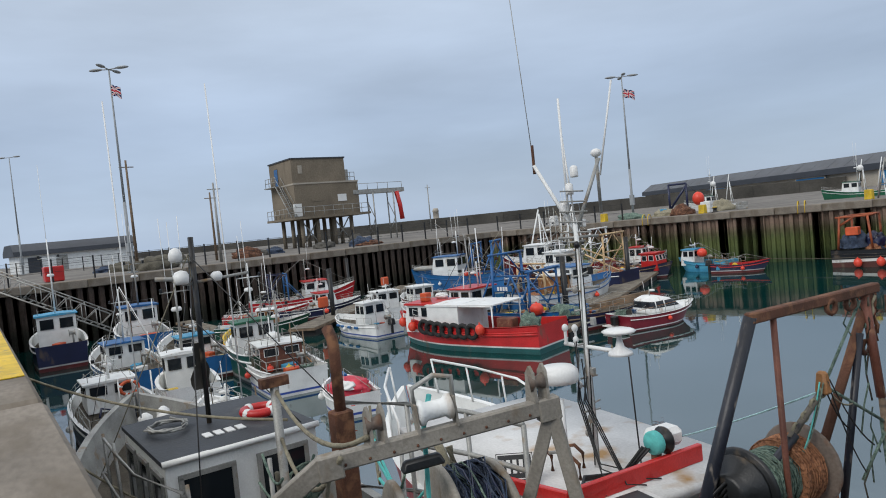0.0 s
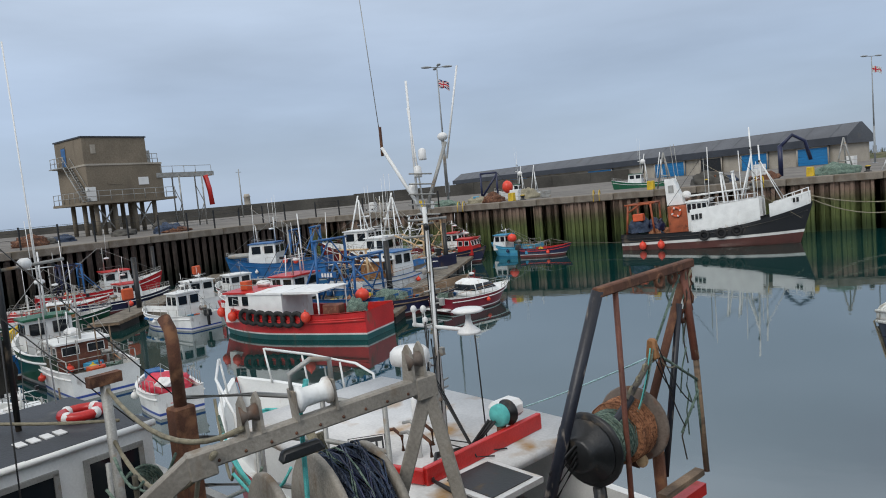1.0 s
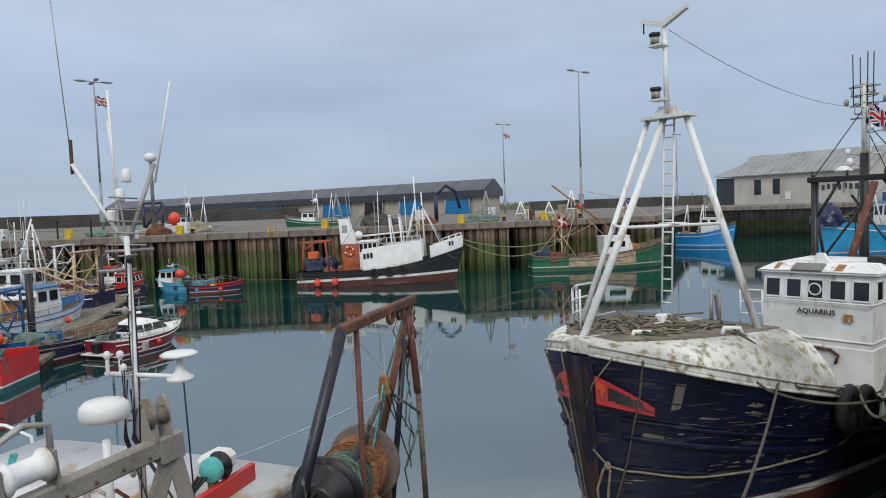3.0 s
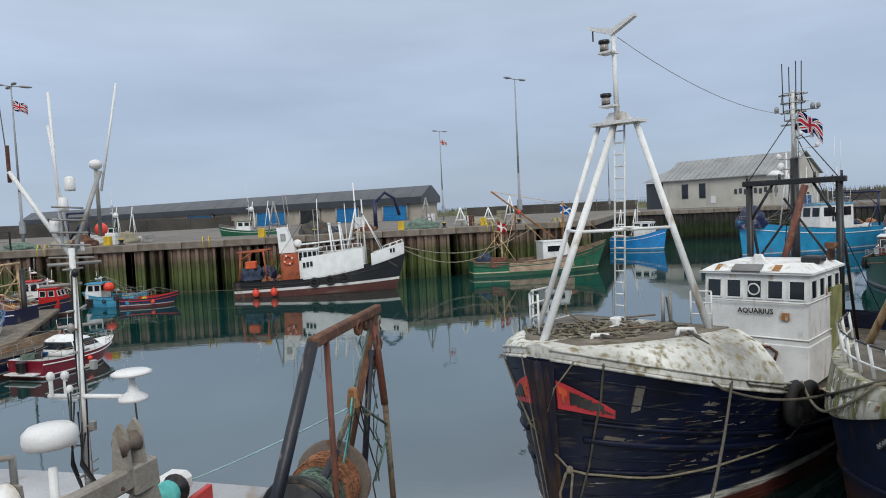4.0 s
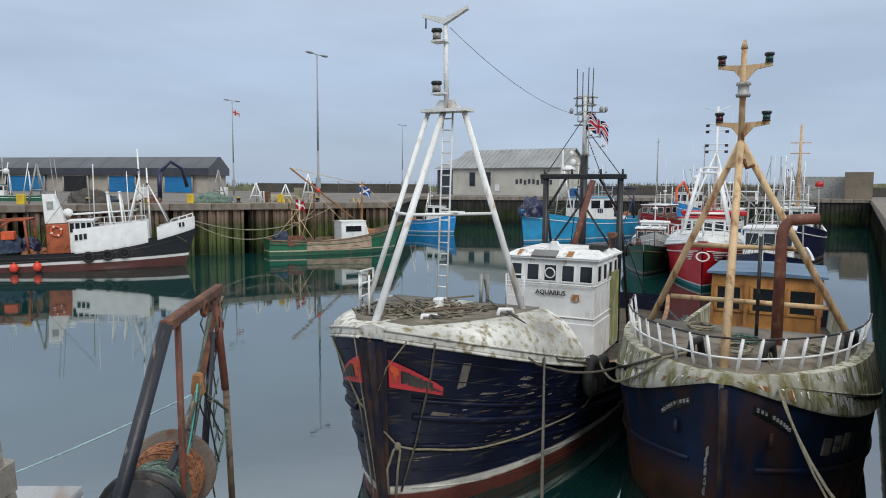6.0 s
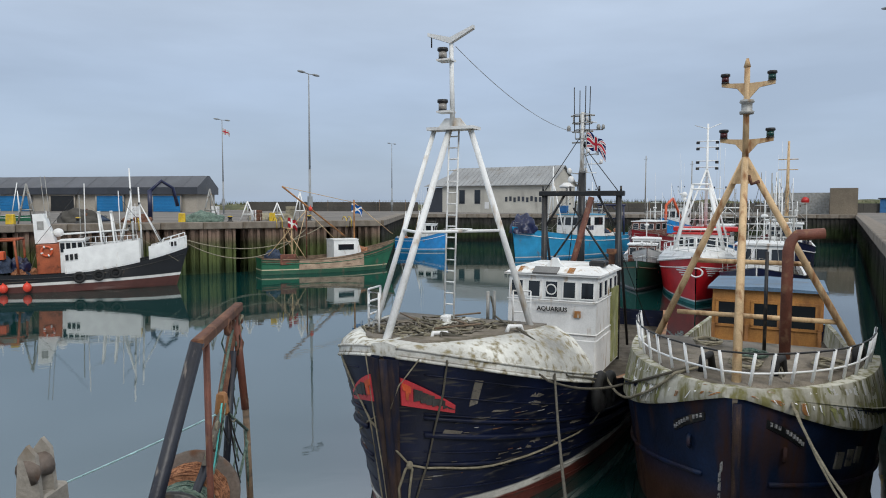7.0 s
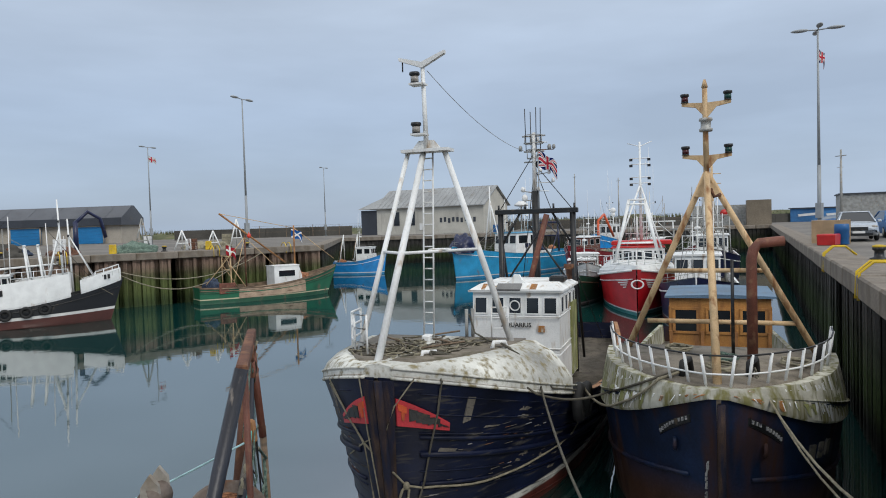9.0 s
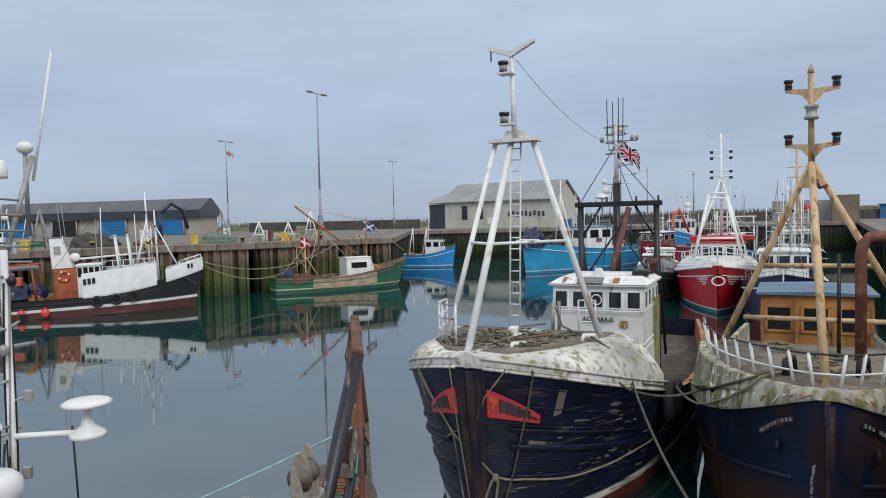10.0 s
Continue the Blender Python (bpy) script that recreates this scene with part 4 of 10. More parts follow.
def bow_cover(parent, h, u0, lip, deck, material, label=""):
    """Steep bow plating from a lip on the hull up to a flat foredeck."""
    us = [u for u in h.us(40) if u0 <= u < 0.9995]
    bm = bmesh.new()
    rows = []
    for u in us:
        hb, x, zl = h.half(u), h.at(u, h.top(u)).x, lip(u)
        yl = h.at(u, min(zl, h.top(u)), 1).y
        d = deck - zl
        ys = [(yl + 0.02, zl - 0.01), (yl + 0.045, zl + 0.02), (yl * 0.45 + hb * 0.52 + 0.03, zl + d * 0.5), (hb * 0.94, deck), (hb * 0.9, deck + 0.004), (0, deck + 0.02)]
        ys = ys + [(-y, z) for y, z in reversed(ys[:-1])]
        back = 0.05 * u
        rows.append([bm.verts.new((x + 0.03 - back * (1 if z > zl + d * 0.5 else 0), y, z)) for y, z in ys])
    for a, b in zip(rows, rows[1:]):
        for i in range(len(a) - 1):
            bm.faces.new((a[i], b[i], b[i + 1], a[i + 1]))
    bm.faces.new(rows[0])
    bm.faces.new(rows[-1])
    bmesh.ops.recalc_face_normals(bm, faces=bm.faces[:])
    return part("bow_plating", bm, material, parent, label)


def whaleback(parent, h, u0, top, material, label="", strake=0.0):
    us = [u for u in h.us(26) if u >= u0 and u < 0.999]
    bm = bmesh.new()
    rows = []
    for u in us:
        zt, hb = h.top(u), h.half(u)
        d = max(0.1, (top(u) if callable(top) else top) - zt)
        x = h.at(u, zt).x
        k = min(0.8, strake / d)
        prof = [(1.015, -0.02), (1.012, max(0.3, k)), (0.96, k + (1 - k) * 0.42), (0.86, k + (1 - k) * 0.76), (0.72, 1.0), (0.0, 1.0 + 0.03 / d)]
        ys = [(hb * a, zt + d * b) for a, b in prof]
        ys = ys + [(-y, z) for y, z in reversed(ys[:-1])]
        rows.append([bm.verts.new((x, y, z)) for y, z in ys])
    for a, b in zip(rows, rows[1:]):
        for i in range(len(a) - 1):
            bm.faces.new((a[i], b[i], b[i + 1], a[i + 1]))
    bm.faces.new(rows[0])
    bm.faces.new(rows[-1])
    bmesh.ops.recalc_face_normals(bm, faces=bm.faces[:])
    return part("whaleback", bm, material, parent, label)


def hull_patch(name, parent, h, side, pts, material, out=0.012, label=""):
    """A thin painted board that follows the hull; pts: four corners (u, z)."""
    bm = bmesh.new()
    layers = []
    for off in (out, -0.01):
        rows = []
        for i in range(9):
            f = i / 8
            a = (pts[0][0] + (pts[1][0] - pts[0][0]) * f, pts[0][1] + (pts[1][1] - pts[0][1]) * f)
            b = (pts[3][0] + (pts[2][0] - pts[3][0]) * f, pts[3][1] + (pts[2][1] - pts[3][1]) * f)
            rows.append([bm.verts.new(h.at(a[0] + (b[0] - a[0]) * k, a[1] + (b[1] - a[1]) * k, side, off) + V((max(0, off), 0, 0))) for k in (0, 0.5, 1)])
        for a, b in zip(rows, rows[1:]):
            for i in range(2):
                bm.faces.new((a[i], a[i + 1], b[i + 1], b[i]))
        layers.append([r[0] for r in rows] + [rows[-1][1]] + [r[2] for r in reversed(rows)] + [rows[0][1]])
    n = len(layers[0])
    for i in range(n):
        bm.faces.new((layers[0][i], layers[0][(i + 1) % n], layers[1][(i + 1) % n], layers[1][i]))
    bmesh.ops.recalc_face_normals(bm, faces=bm.faces[:])
    return part(name, bm, material, parent, label)


def ship_light(parent, p, lens, s=1.0):
    bm = bmesh.new()
    a_spin(bm, p, (0, 0, 1), [(0.075 * s, 0), (0.06 * s, 0.02 * s), (0.06 * s, 0.11 * s), (0.085 * s, 0.13 * s), (0.08 * s, 0.17 * s)], 12)
    l = part("navigation_light", bm, "black", parent)
    part("lens", one(a_tube, V(p) + V((0, 0, 0.025 * s)), V(p) + V((0, 0, 0.105 * s)), 0.064 * s, None, 12), lens, l)


PIVOT = V((-0.4, -2.75, 5.3))
NEAR = Matrix.Translation(PIVOT) @ Matrix.Scale(1.14, 4) @ Matrix.Translation(-PIVOT)

# ---- the derelict blue trawler ----
random.seed(11)
AQ_BOW = V((0.37, 6.64))
aft = V((0.623, 0.783))
L = 15.5
aqm, _ = boat_pose(AQ_BOW + aft * L, AQ_BOW)
aqm = NEAR @ aqm
aq = thing("fishing_trawler", aqm, "derelict navy blue wooden trawler with peeling white whaleback", "boat")
L_AQ = L
ah = Hull(15.73, 4.6, 3.25, 1.6, 1.75, 1.4, 0.5, 4.6, 0.72, 0.45, 0.7)
ah.build(aq, "navy_worn", "varnish", "deckwood", 0.55, 26, "varnish", "peeling navy blue planked hull")
for fr, r in ((0.74, 0.03), (0.66, 0.045), (0.52, 0.028)):
    ah.band(aq, fr, r, "navy_worn", u0=0.0)
for k in range(9):
    f = 0.94 - 0.09 * k
    ah.band(aq, f, 0.012, "navy_worn", "plank_seam", 0.3)
# stem timber
rod("stem", [ah.at(1.0, z) + V((0.02, -0.0, 0)) for z in (3.2, 2.6, 2.0, 1.4, 0.8, 0.2, -0.4)], 0.06, "stem", aq, "scarred stem post", 6)
for side in (1, -1):
    hull_patch("stem_timber", aq, ah, side, ((0.9998, 3.2), (0.9998, 0.5), (0.9983, 0.5), (0.9958, 3.2)), "stem", 0.016, "bare scarred stem timber")
whaleback(aq, ah, 0.772, lambda u: 3.40 - 0.62 * (1 - u), "whaleback", "white paint peeling from the foredeck", 0.13)
# flat timber deck on the whaleback
bm = bmesh.new()
edge = [(ah.at(u, 3.0).x - 0.02, 0.64 * ah.half(u)) for u in (0.80, 0.83, 0.86, 0.89, 0.92, 0.945, 0.965, 0.98)]
a_slab(bm, edge + [(x, -y) for x, y in reversed(edge)], 3.3, 3.415)
for v in bm.verts:
    v.co.z -= 0.04 * (15.4 - v.co.x)
part("foredeck_planking", bm, "deckwood", aq, "grey weathered foredeck")
# mouldings along the whaleback and its bolt holes
for side in (1, -1):
    us = [u for u in ah.us(30) if 0.775 <= u <= 0.9985]
    for dz, r in ((0.0, 0.022), (0.135, 0.02)):
        rod("moulding", [V((ah.at(u, ah.top(u)).x, side * (ah.half(u) * 1.012 + 0.008), ah.top(u) + dz)) for u in us], r, "whaleback", aq)
for side in (1, -1):
    hull_patch("name_board", aq, ah, side, ((0.9955, 2.95), (0.9665, 2.52), (0.9665, 2.40), (0.9955, 2.55)), "scraped_red", 0.02, "red board with black scrape")
    # ragged black scrape across the board
    for k in range(7):
        f = k / 7
        ua, ub = 0.9905 - 0.0225 * f, 0.9905 - 0.0225 * (f + 0.19)
        top, low = 2.80 - 0.32 * f, 2.60 - 0.15 * f
        hull_patch("scraped_patch", aq, ah, side, ((ua, top + random.uniform(-0.03, 0.02)), (ub, top - 0.05 + random.uniform(-0.03, 0.03)), (ub, low + random.uniform(-0.02, 0.03)), (ua, low + random.uniform(-0.015, 0.03))), "black", 0.028 + 0.002 * (k % 2))
    hull_patch("scraped_patch", aq, ah, side, ((0.9952, 2.88), (0.9915, 2.82), (0.9918, 2.72), (0.995, 2.78)), "orange", 0.032)
    hull_patch("scraped_patch", aq, ah, side, ((0.9938, 2.76), (0.9925, 2.75), (0.9928, 2.62), (0.9938, 2.64)), "orange", 0.030)
    hull_patch("bare_patch", aq, ah, side, ((0.954, 2.86), (0.948, 2.84), (0.950, 2.50), (0.956, 2.47)), "scuffed", 0.006, "flaked paint")
    # flaked streaks where fenders have rubbed along the planks
    for k in range(60):
        u, z = random.uniform(0.84, 0.985), random.choice((1.45, 1.62, 2.0, 2.12, 2.3)) + random.uniform(-0.07, 0.07)
        w, hh = random.uniform(0.001, 0.011), random.uniform(0.003, 0.009)
        hull_patch("flaked_streak", aq, ah, side, ((u, z + hh), (u - w, z + hh * random.uniform(0.2, 0.9)), (u - w * 0.9, z + random.uniform(-0.006, 0)), (u, z)), random.choice(("scuffed", "scuffed", "bare_flake", "rust")), 0.007)
# tripod mast
tops = {"a": (L - 2.5, -0.26, 6.56), "b": (L - 2.5, -0.55, 6.56), "c": (L - 2.5, 0.13, 6.56)}
for key, foot, r in (("a", (L - 0.12, -0.14, 3.34), 0.058), ("b", (L - 0.98, -0.86, 3.3), 0.045), ("c", (L - 2.57, 1.22, 3.22), 0.055)):
    bm = bmesh.new()
    a_tube(bm, foot, tops[key], r, r * 0.9, 12)
    part("tripod_leg", bm, "white_worn", aq)
    bm = bmesh.new()
    a_spin(bm, V(foot) - V((0, 0, 0.04)), (0, 0, 1), [(0.11, 0), (0.11, 0.05), (0.06, 0.08)], 12)
    part("leg_shoe", bm, "white_worn", aq)
box("crosstree", (L - 2.5, -0.185, 6.58), (0.34, 0.86, 0.05), "white_worn", aq)
box("crosstree_web", (L - 2.5, -0.2, 6.68), (0.05, 0.55, 0.16), "white_worn", aq, taper=0.5)
rod("crossbar", [(L - 1.22, -0.18, 4.87), (L - 2.54, 0.68, 4.87)], 0.028, "white_worn", aq)
rod("crossbar", [(L - 1.22, -0.18, 4.87), (L - 1.7, -0.71, 4.88)], 0.025, "white_worn", aq)
box("lamp_plate", (L - 2.0, 0.17, 4.9), (0.3, 0.3, 0.02), "white_worn", aq)
bm = bmesh.new()
a_tube(bm, (L - 2.5, -0.2, 6.6), (L - 2.5, -0.23, 8.06), 0.045, 0.035, 10)
part("topmast", bm, "white_worn", aq)
for y, z in ((-0.65, 8.19), (0.19, 8.24)):
    bm = bmesh.new()
    a_prism(bm, [(L - 2.53, -0.23, 8.0), (L - 2.53, -0.23, 8.1), (L - 2.53, y, z + 0.02), (L - 2.53, y, z - 0.035)], (0.09, 0, 0))
    part("yard_arm", bm, "white_worn", aq)
for z in (7.74, 6.88):
    box("lamp_bracket", (L - 2.45, -0.3, z - 0.02), (0.24, 0.26, 0.03), "white_worn", aq)
    ship_light(aq, (L - 2.42, -0.35, z), "lens_clear", 1.1)
rod("hook_line", [(L - 2.5, -0.6, 8.17), (L - 2.5, -0.6, 7.97)], 0.012, "cable", aq)
bm = bmesh.new()
for side in (-0.09, 0.09):
    a_tube(bm, (L - 2.56, -0.2 + side, 6.55), (L - 2.45, -0.24 + side, 3.3), 0.016, None, 6)
part("ladder_stile", bm, "white_worn", aq)
for i in range(17):
    f = (i + 0.5) / 17
    rod("ladder_rung", [(L - 2.56 + 0.11 * f, -0.29 - 0.04 * f, 6.55 - 3.25 * f), (L - 2.56 + 0.11 * f, -0.11 - 0.04 * f, 6.55 - 3.25 * f)], 0.013, "white_worn", aq)
# foredeck rails, bitts and old rope
railing(aq, [(L - 0.55, -0.5, 3.34), (L - 0.78, -0.82, 3.32), (L - 1.2, -1.08, 3.3), (L - 1.8, -1.22, 3.28)], 0.64, "white_worn", 0.018, (0.35, 0.68))
railing(aq, [(L - 2.95, 0.75, 3.2), (L - 3.15, 1.0, 3.18)], 0.62, "white_worn", 0.014, (0.4, 0.7))
for dx, y in ((2.85, 0.32), (2.95, 0.4)):
    rod("bitt", [(L - dx, y, 3.18), (L - dx + 0.04, y + 0.02, 3.8)], 0.03, "galv", aq)
for dx, y in ((0.75, 0.42), (1.75, 1.22)):
    rod("fairlead", [(L - dx + 0.12, y - 0.1, 3.34), (L - dx + 0.1, y - 0.07, 3.44), (L - dx - 0.1, y + 0.05, 3.42), (L - dx - 0.13, y + 0.08, 3.3)], 0.035, "plastic", aq)
for k in range(24):
    c = V((L - random.uniform(0.7, 2.4), random.uniform(-0.85, 0.7), 3.42))
    c.z -= 0.04 * (15.4 - c.x)
    pts = []
    a0 = random.uniform(0, 6)
    for i in range(22):
        a = a0 + i * 0.5
        rr = random.uniform(0.15, 0.42)
        pts.append(c + V((rr * math.cos(a), rr * math.sin(a), random.uniform(-0.05, 0.04))))
    rod("old_rope", pts, random.uniform(0.012, 0.022), random.choice(("rope", "rope", "darkrope", "deckwood")), aq, n=5)
for k in range(4):
    c = V((L - random.uniform(1.3, 3.2), random.uniform(-0.8, 0.7), 3.37 + random.uniform(0, 0.05)))
    a = random.uniform(0, 3)
    d = V((math.cos(a), math.sin(a), random.uniform(-0.05, 0.08))) * random.uniform(0.3, 0.6)
    rod("driftwood_stick", [c - d, c + d], 0.016, "wood", aq)
box("white_box", (L - 2.2, -0.18, 3.37), (0.15, 0.15, 0.13), "plastic", aq, bev=0.02)
# wheelhouse
xw = L - 7.85
wh = house(aq, xw, xw - 2.4, -1.14, 1.06, 1.2, 3.57, "white_worn", "white_worn", 5, 4, (0.775, 0.945), 0.12, 0.1, "white_worn", 0.05, "wheelhouse", 0.03)
# hipped upper roof, broad white eaves
bm = bmesh.new()
lo = [(xw + 0.0, -1.22), (xw + 0.0, 1.14), (xw - 2.45, 1.14), (xw - 2.45, -1.22)]
hi = [(xw - 0.3, -1.0), (xw - 0.3, 0.92), (xw - 2.3, 0.92), (xw - 2.3, -1.0)]
va, vb = [bm.verts.new((x, y, 3.622)) for x, y in lo], [bm.verts.new((x, y, 3.76)) for x, y in hi]
for i in range(4):
    bm.faces.new((va[i], va[(i + 1) % 4], vb[(i + 1) % 4], vb[i]))
bm.faces.new(vb)
bm.faces.new(va[::-1])
bmesh.ops.recalc_face_normals(bm, faces=bm.faces[:])
part("roof_hip", bm, "white_worn", wh, "white roof with rust runs")
for y, w in ((-0.85, 0.1), (0.42, 0.16)):
    box("rust_patch", (xw - 0.16, y, 3.695), (0.3, w, 0.012), "rust_run", wh, "", Matrix.Rotation(0.43, 3, "Y"))
box("visor", (xw - 0.13, -0.2, 3.695), (0.3, 0.62, 0.04), "visor_grey", wh, "", Matrix.Rotation(0.43, 3, "Y"))
bm = bmesh.new()
a_prism(bm, [(xw - 0.4, -0.38, 3.74), (xw - 0.4, 0.22, 3.74), (xw - 0.4, 0.06, 3.86), (xw - 0.4, 0.0, 3.98), (xw - 0.4, -0.14, 3.98), (xw - 0.4, -0.2, 3.86)], (-0.12, 0, 0))
part("lamp_housing", bm, "white_worn", wh)
box("lower_casing", (xw - 1.3, -0.04, 1.62), (2.64, 2.24, 0.92), "white_worn", wh, bev=0.03)
rods("seam", [((xw + 0.016, -1.15, 2.2), (xw + 0.016, 1.07, 2.2)), ((xw + 0.01, 1.075, 2.2), (xw - 2.4, 1.075, 2.2)), ((xw + 0.016, -1.15, 2.98), (xw + 0.016, 1.07, 2.98)), ((xw + 0.01, 1.075, 2.98), (xw - 2.4, 1.075, 2.98))], 0.018, "white_worn", wh)
bm = bmesh.new()
a_ring(bm, (xw - 0.04, -0.04, 3.24), 0.12, 0.018, "x", 16, 5)
part("clear_view_screen", bm, "plastic", wh)
lettering("name_lettering", "AQUARIUS", 0.155, Matrix(((0, 0, 1, xw + 0.014), (1, 0, 0, 0.0), (0, 1, 0, 2.72), (0, 0, 0, 1))), "black", wh, 0.004)
box("vent_plate", (xw + 0.014, 0.62, 2.68), (0.02, 0.17, 0.16), "rust_run", wh)
box("side_door", (xw - 2.0, 1.09, 2.2), (0.75, 0.06, 1.9), "algae", wh)
rods("bracket", [((xw + 0.06, -0.1, 2.02), (xw + 0.06, 0.32, 2.0)), ((xw + 0.06, 0.3, 2.0), (xw + 0.08, 0.46, 1.9)), ((xw + 0.08, 0.46, 1.9), (xw + 0.06, 0.4, 1.72))], 0.03, "rust", wh)
box("roof_cushion", (xw - 1.2, 0.85, 3.82), (0.5, 0.4, 0.16), "black", wh, bev=0.04)
bm = bmesh.new()
a_spin(bm, (xw - 2.0, 1.0, 3.74), (0, 0, 1), [(0.08, 0), (0.08, 0.25), (0.14, 0.3), (0.14, 0.4)], 12)
part("roof_vent", bm, "rust", wh)
# black gallows frame, mast with aerials, boom
xg = L - 10.5
for y in (-1.03, 1.03):
    rod("gallows_leg", [(xg, y, 1.1), (xg, y, 5.58)], 0.085, "black", aq)
    rod("gallows_brace", [(xg, y, 4.6), (xg, y * 0.45, 5.55)], 0.035, "black", aq)
    rod("gallows_brace", [(xg, y, 3.4), (xg, -y * 0.2, 5.2)], 0.03, "black", aq)
    rod("gallows_stay", [(xg - 1.6, y, 1.2), (xg, y, 5.0)], 0.04, "black", aq)
box("gallows_beam", (xg, 0, 5.6), (0.2, 2.36, 0.14), "black", aq, bev=0.02)
rods("beam_bracket", [((xg, y, 5.62), (xg, y, 5.8)) for y in (-1.08, -0.3, 0.5, 1.08)], 0.03, "black", aq)
am = L - 11.2
bm = bmesh.new()
a_tube(bm, (am, -0.16, 1.1), (am, -0.16, 6.2), 0.12, 0.1, 10)
part("mast", bm, "black", aq)
bm = bmesh.new()
a_tube(bm, (am, -0.16, 6.2), (am, -0.16, 7.9), 0.07, 0.05, 10)
part("upper_mast", bm, "white_worn", aq)
for z, w in ((7.35, 0.3), (7.8, 0.34), (7.6, 0.3), (7.05, 0.3)):
    rod("yard", [(am, -0.16 - w, z), (am, -0.16 + w, z)], 0.025, "galv", aq)
for y, top in ((-0.22, 8.6), (-0.07, 8.5), (0.08, 8.62), (0.2, 8.6)):
    rod("aerial", [(am + 0.05, -0.16 + y, 7.35), (am + 0.05, -0.16 + y * 1.1, top)], 0.013, "black", aq)
for y in (-0.4, 0.45):
    bm = bmesh.new()
    a_spin(bm, (am, -0.16 + y, 7.38), (0, 0, 1), [(0.05, 0), (0.06, 0.1), (0.03, 0.16)], 8)
    part("antenna", bm, "galv", aq)
rods("stay", [((am, -0.16, 7.3), (xg + 0.1, -1.05, 5.6)), ((am, -0.16, 7.0), (xg, 1.05, 5.6)), ((am, -0.16, 6.9), (am - 2.5, 1.4, 1.5)), ((am, -0.16, 6.9), (am - 2.5, -1.4, 1.5))], 0.012, "cable", aq)
for z0, z1, r in ((7.58, 7.82, 0.26), (7.15, 7.4, 0.2)):
    for k in range(5):
        a = k * 1.257
        rod("cage_bar", [(am + r * math.cos(a), -0.16 + r * math.sin(a), z0), (am + r * math.cos(a), -0.16 + r * math.sin(a), z1)], 0.012, "galv", aq)
    for z in (z0, z1):
        part("cage_ring", one(a_ring, (am, -0.16, z), r, 0.012, "z", 14, 5), "galv", aq)
for y, z, r in ((-0.42, 6.25, 0.07), (-0.36, 6.0, 0.09), (0.25, 6.8, 0.05)):
    part("mast_lamp", one(a_ball, (am + 0.1, -0.16 + y * 0.8, z), r, (1, 1, 1.2), 10, 8), "plastic", aq)
    rod("lamp_arm", [(am, -0.16, z - 0.1), (am + 0.1, -0.16 + y * 0.8, z - 0.05)], 0.015, "galv", aq)
rod("boom", [(xg + 0.2, -0.45, 2.6), (xg + 0.2, 0.34, 5.5)], 0.085, "brownpaint", aq, "orange-brown boom")
bm = bmesh.new()
a_spin(bm, (am + 0.35, -0.5, 5.75), (0, 0, 1), [(0.02, -0.5), (0.03, 0), (0.2, 0.02), (0.21, 0.06), (0.08, 0.16)], 14)
part("satellite_dome", bm, "plastic", aq)
fl_top = V((am + 0.12, -0.02, 7.3))
aq_flag = flag_at(aq, fl_top, 0.62, 0.42, "union")
aq_flag.matrix_basis = Matrix.Translation(fl_top) @ Matrix.Rotation(radians(100), 4, "Z") @ Matrix.Translation(-fl_top)
rod("flag_staff", [(am + 0.12, -0.02, 5.6), (am + 0.12, -0.02, 7.35)], 0.014, "galv", aq)
rod("stay", sag((L - 2.5, -0.15, 7.95), (am, -0.16, 7.3), 0.3, 14), 0.006, "galv", aq)
tyre(aq, ah.at(0.785, 2.18, 1, 0.1), 0.26, "y")
tyre(aq, ah.at(0.755, 2.12, 1, 0.1), 0.24, "y")
tyre(aq, ah.at(0.62, 1.6, 1, 0.06), 0.26, "y")
# mooring and draped ropes
drape = ah.at
KNOT = drape(0.9944, 1.66, 1, 0.05)
rod("girdle_rope", [drape(0.955, 2.95, -1, 0.03), drape(0.9806, 2.5, -1, 0.04), drape(0.992, 2.23, -1, 0.05), drape(0.9991, 1.86, 1, 0.06), KNOT] + [drape(u, z, 1, 0.04) for u, z in ((0.985, 1.6), (0.9751, 1.58), (0.96, 1.53), (0.9454, 1.49), (0.93, 1.47), (0.9142, 1.47), (0.89, 1.47), (0.8717, 1.48), (0.84, 1.5), (0.8058, 1.5), (0.77, 1.56), (0.74, 1.8))], 0.017, "rope", aq)
# a line looped from the fairlead over the lip and down to the girdle
lip1 = drape(0.9765, 3.05, 1, 0.07)
rod("hanging_rope", [V((L - 0.75, 0.42, 3.44)), V((L - 0.55, 0.55, 3.36)), lip1 + V((0.02, 0.03, 0.1)), lip1, drape(0.9765, 2.7, 1, 0.05), drape(0.9806, 2.2, 1, 0.05), drape(0.9844, 1.69, 1, 0.05), drape(0.989, 1.35, 1, 0.05), drape(0.9935, 0.95, 1, 0.05)], 0.016, "darkrope", aq)
rod("hanging_rope", [V((L - 0.78, 0.36, 3.44)), drape(0.9899, 3.2, 1, 0.06), drape(0.9972, 2.83, 1, 0.05), drape(0.9999, 2.5, 1, 0.05), drape(0.9919, 2.23, -1, 0.06), drape(0.965, 1.9, -1, 0.04)], 0.012, "rope", aq)
rod("hanging_rope", [V((L - 0.78, -0.82, 3.4)), drape(0.962, 3.05, -1, 0.06), drape(0.9806, 2.5, -1, 0.05), drape(0.992, 2.2, -1, 0.05), drape(0.9935, 1.4, -1, 0.05), drape(0.996, 0.8, -1, 0.06)], 0.013, "rope", aq)
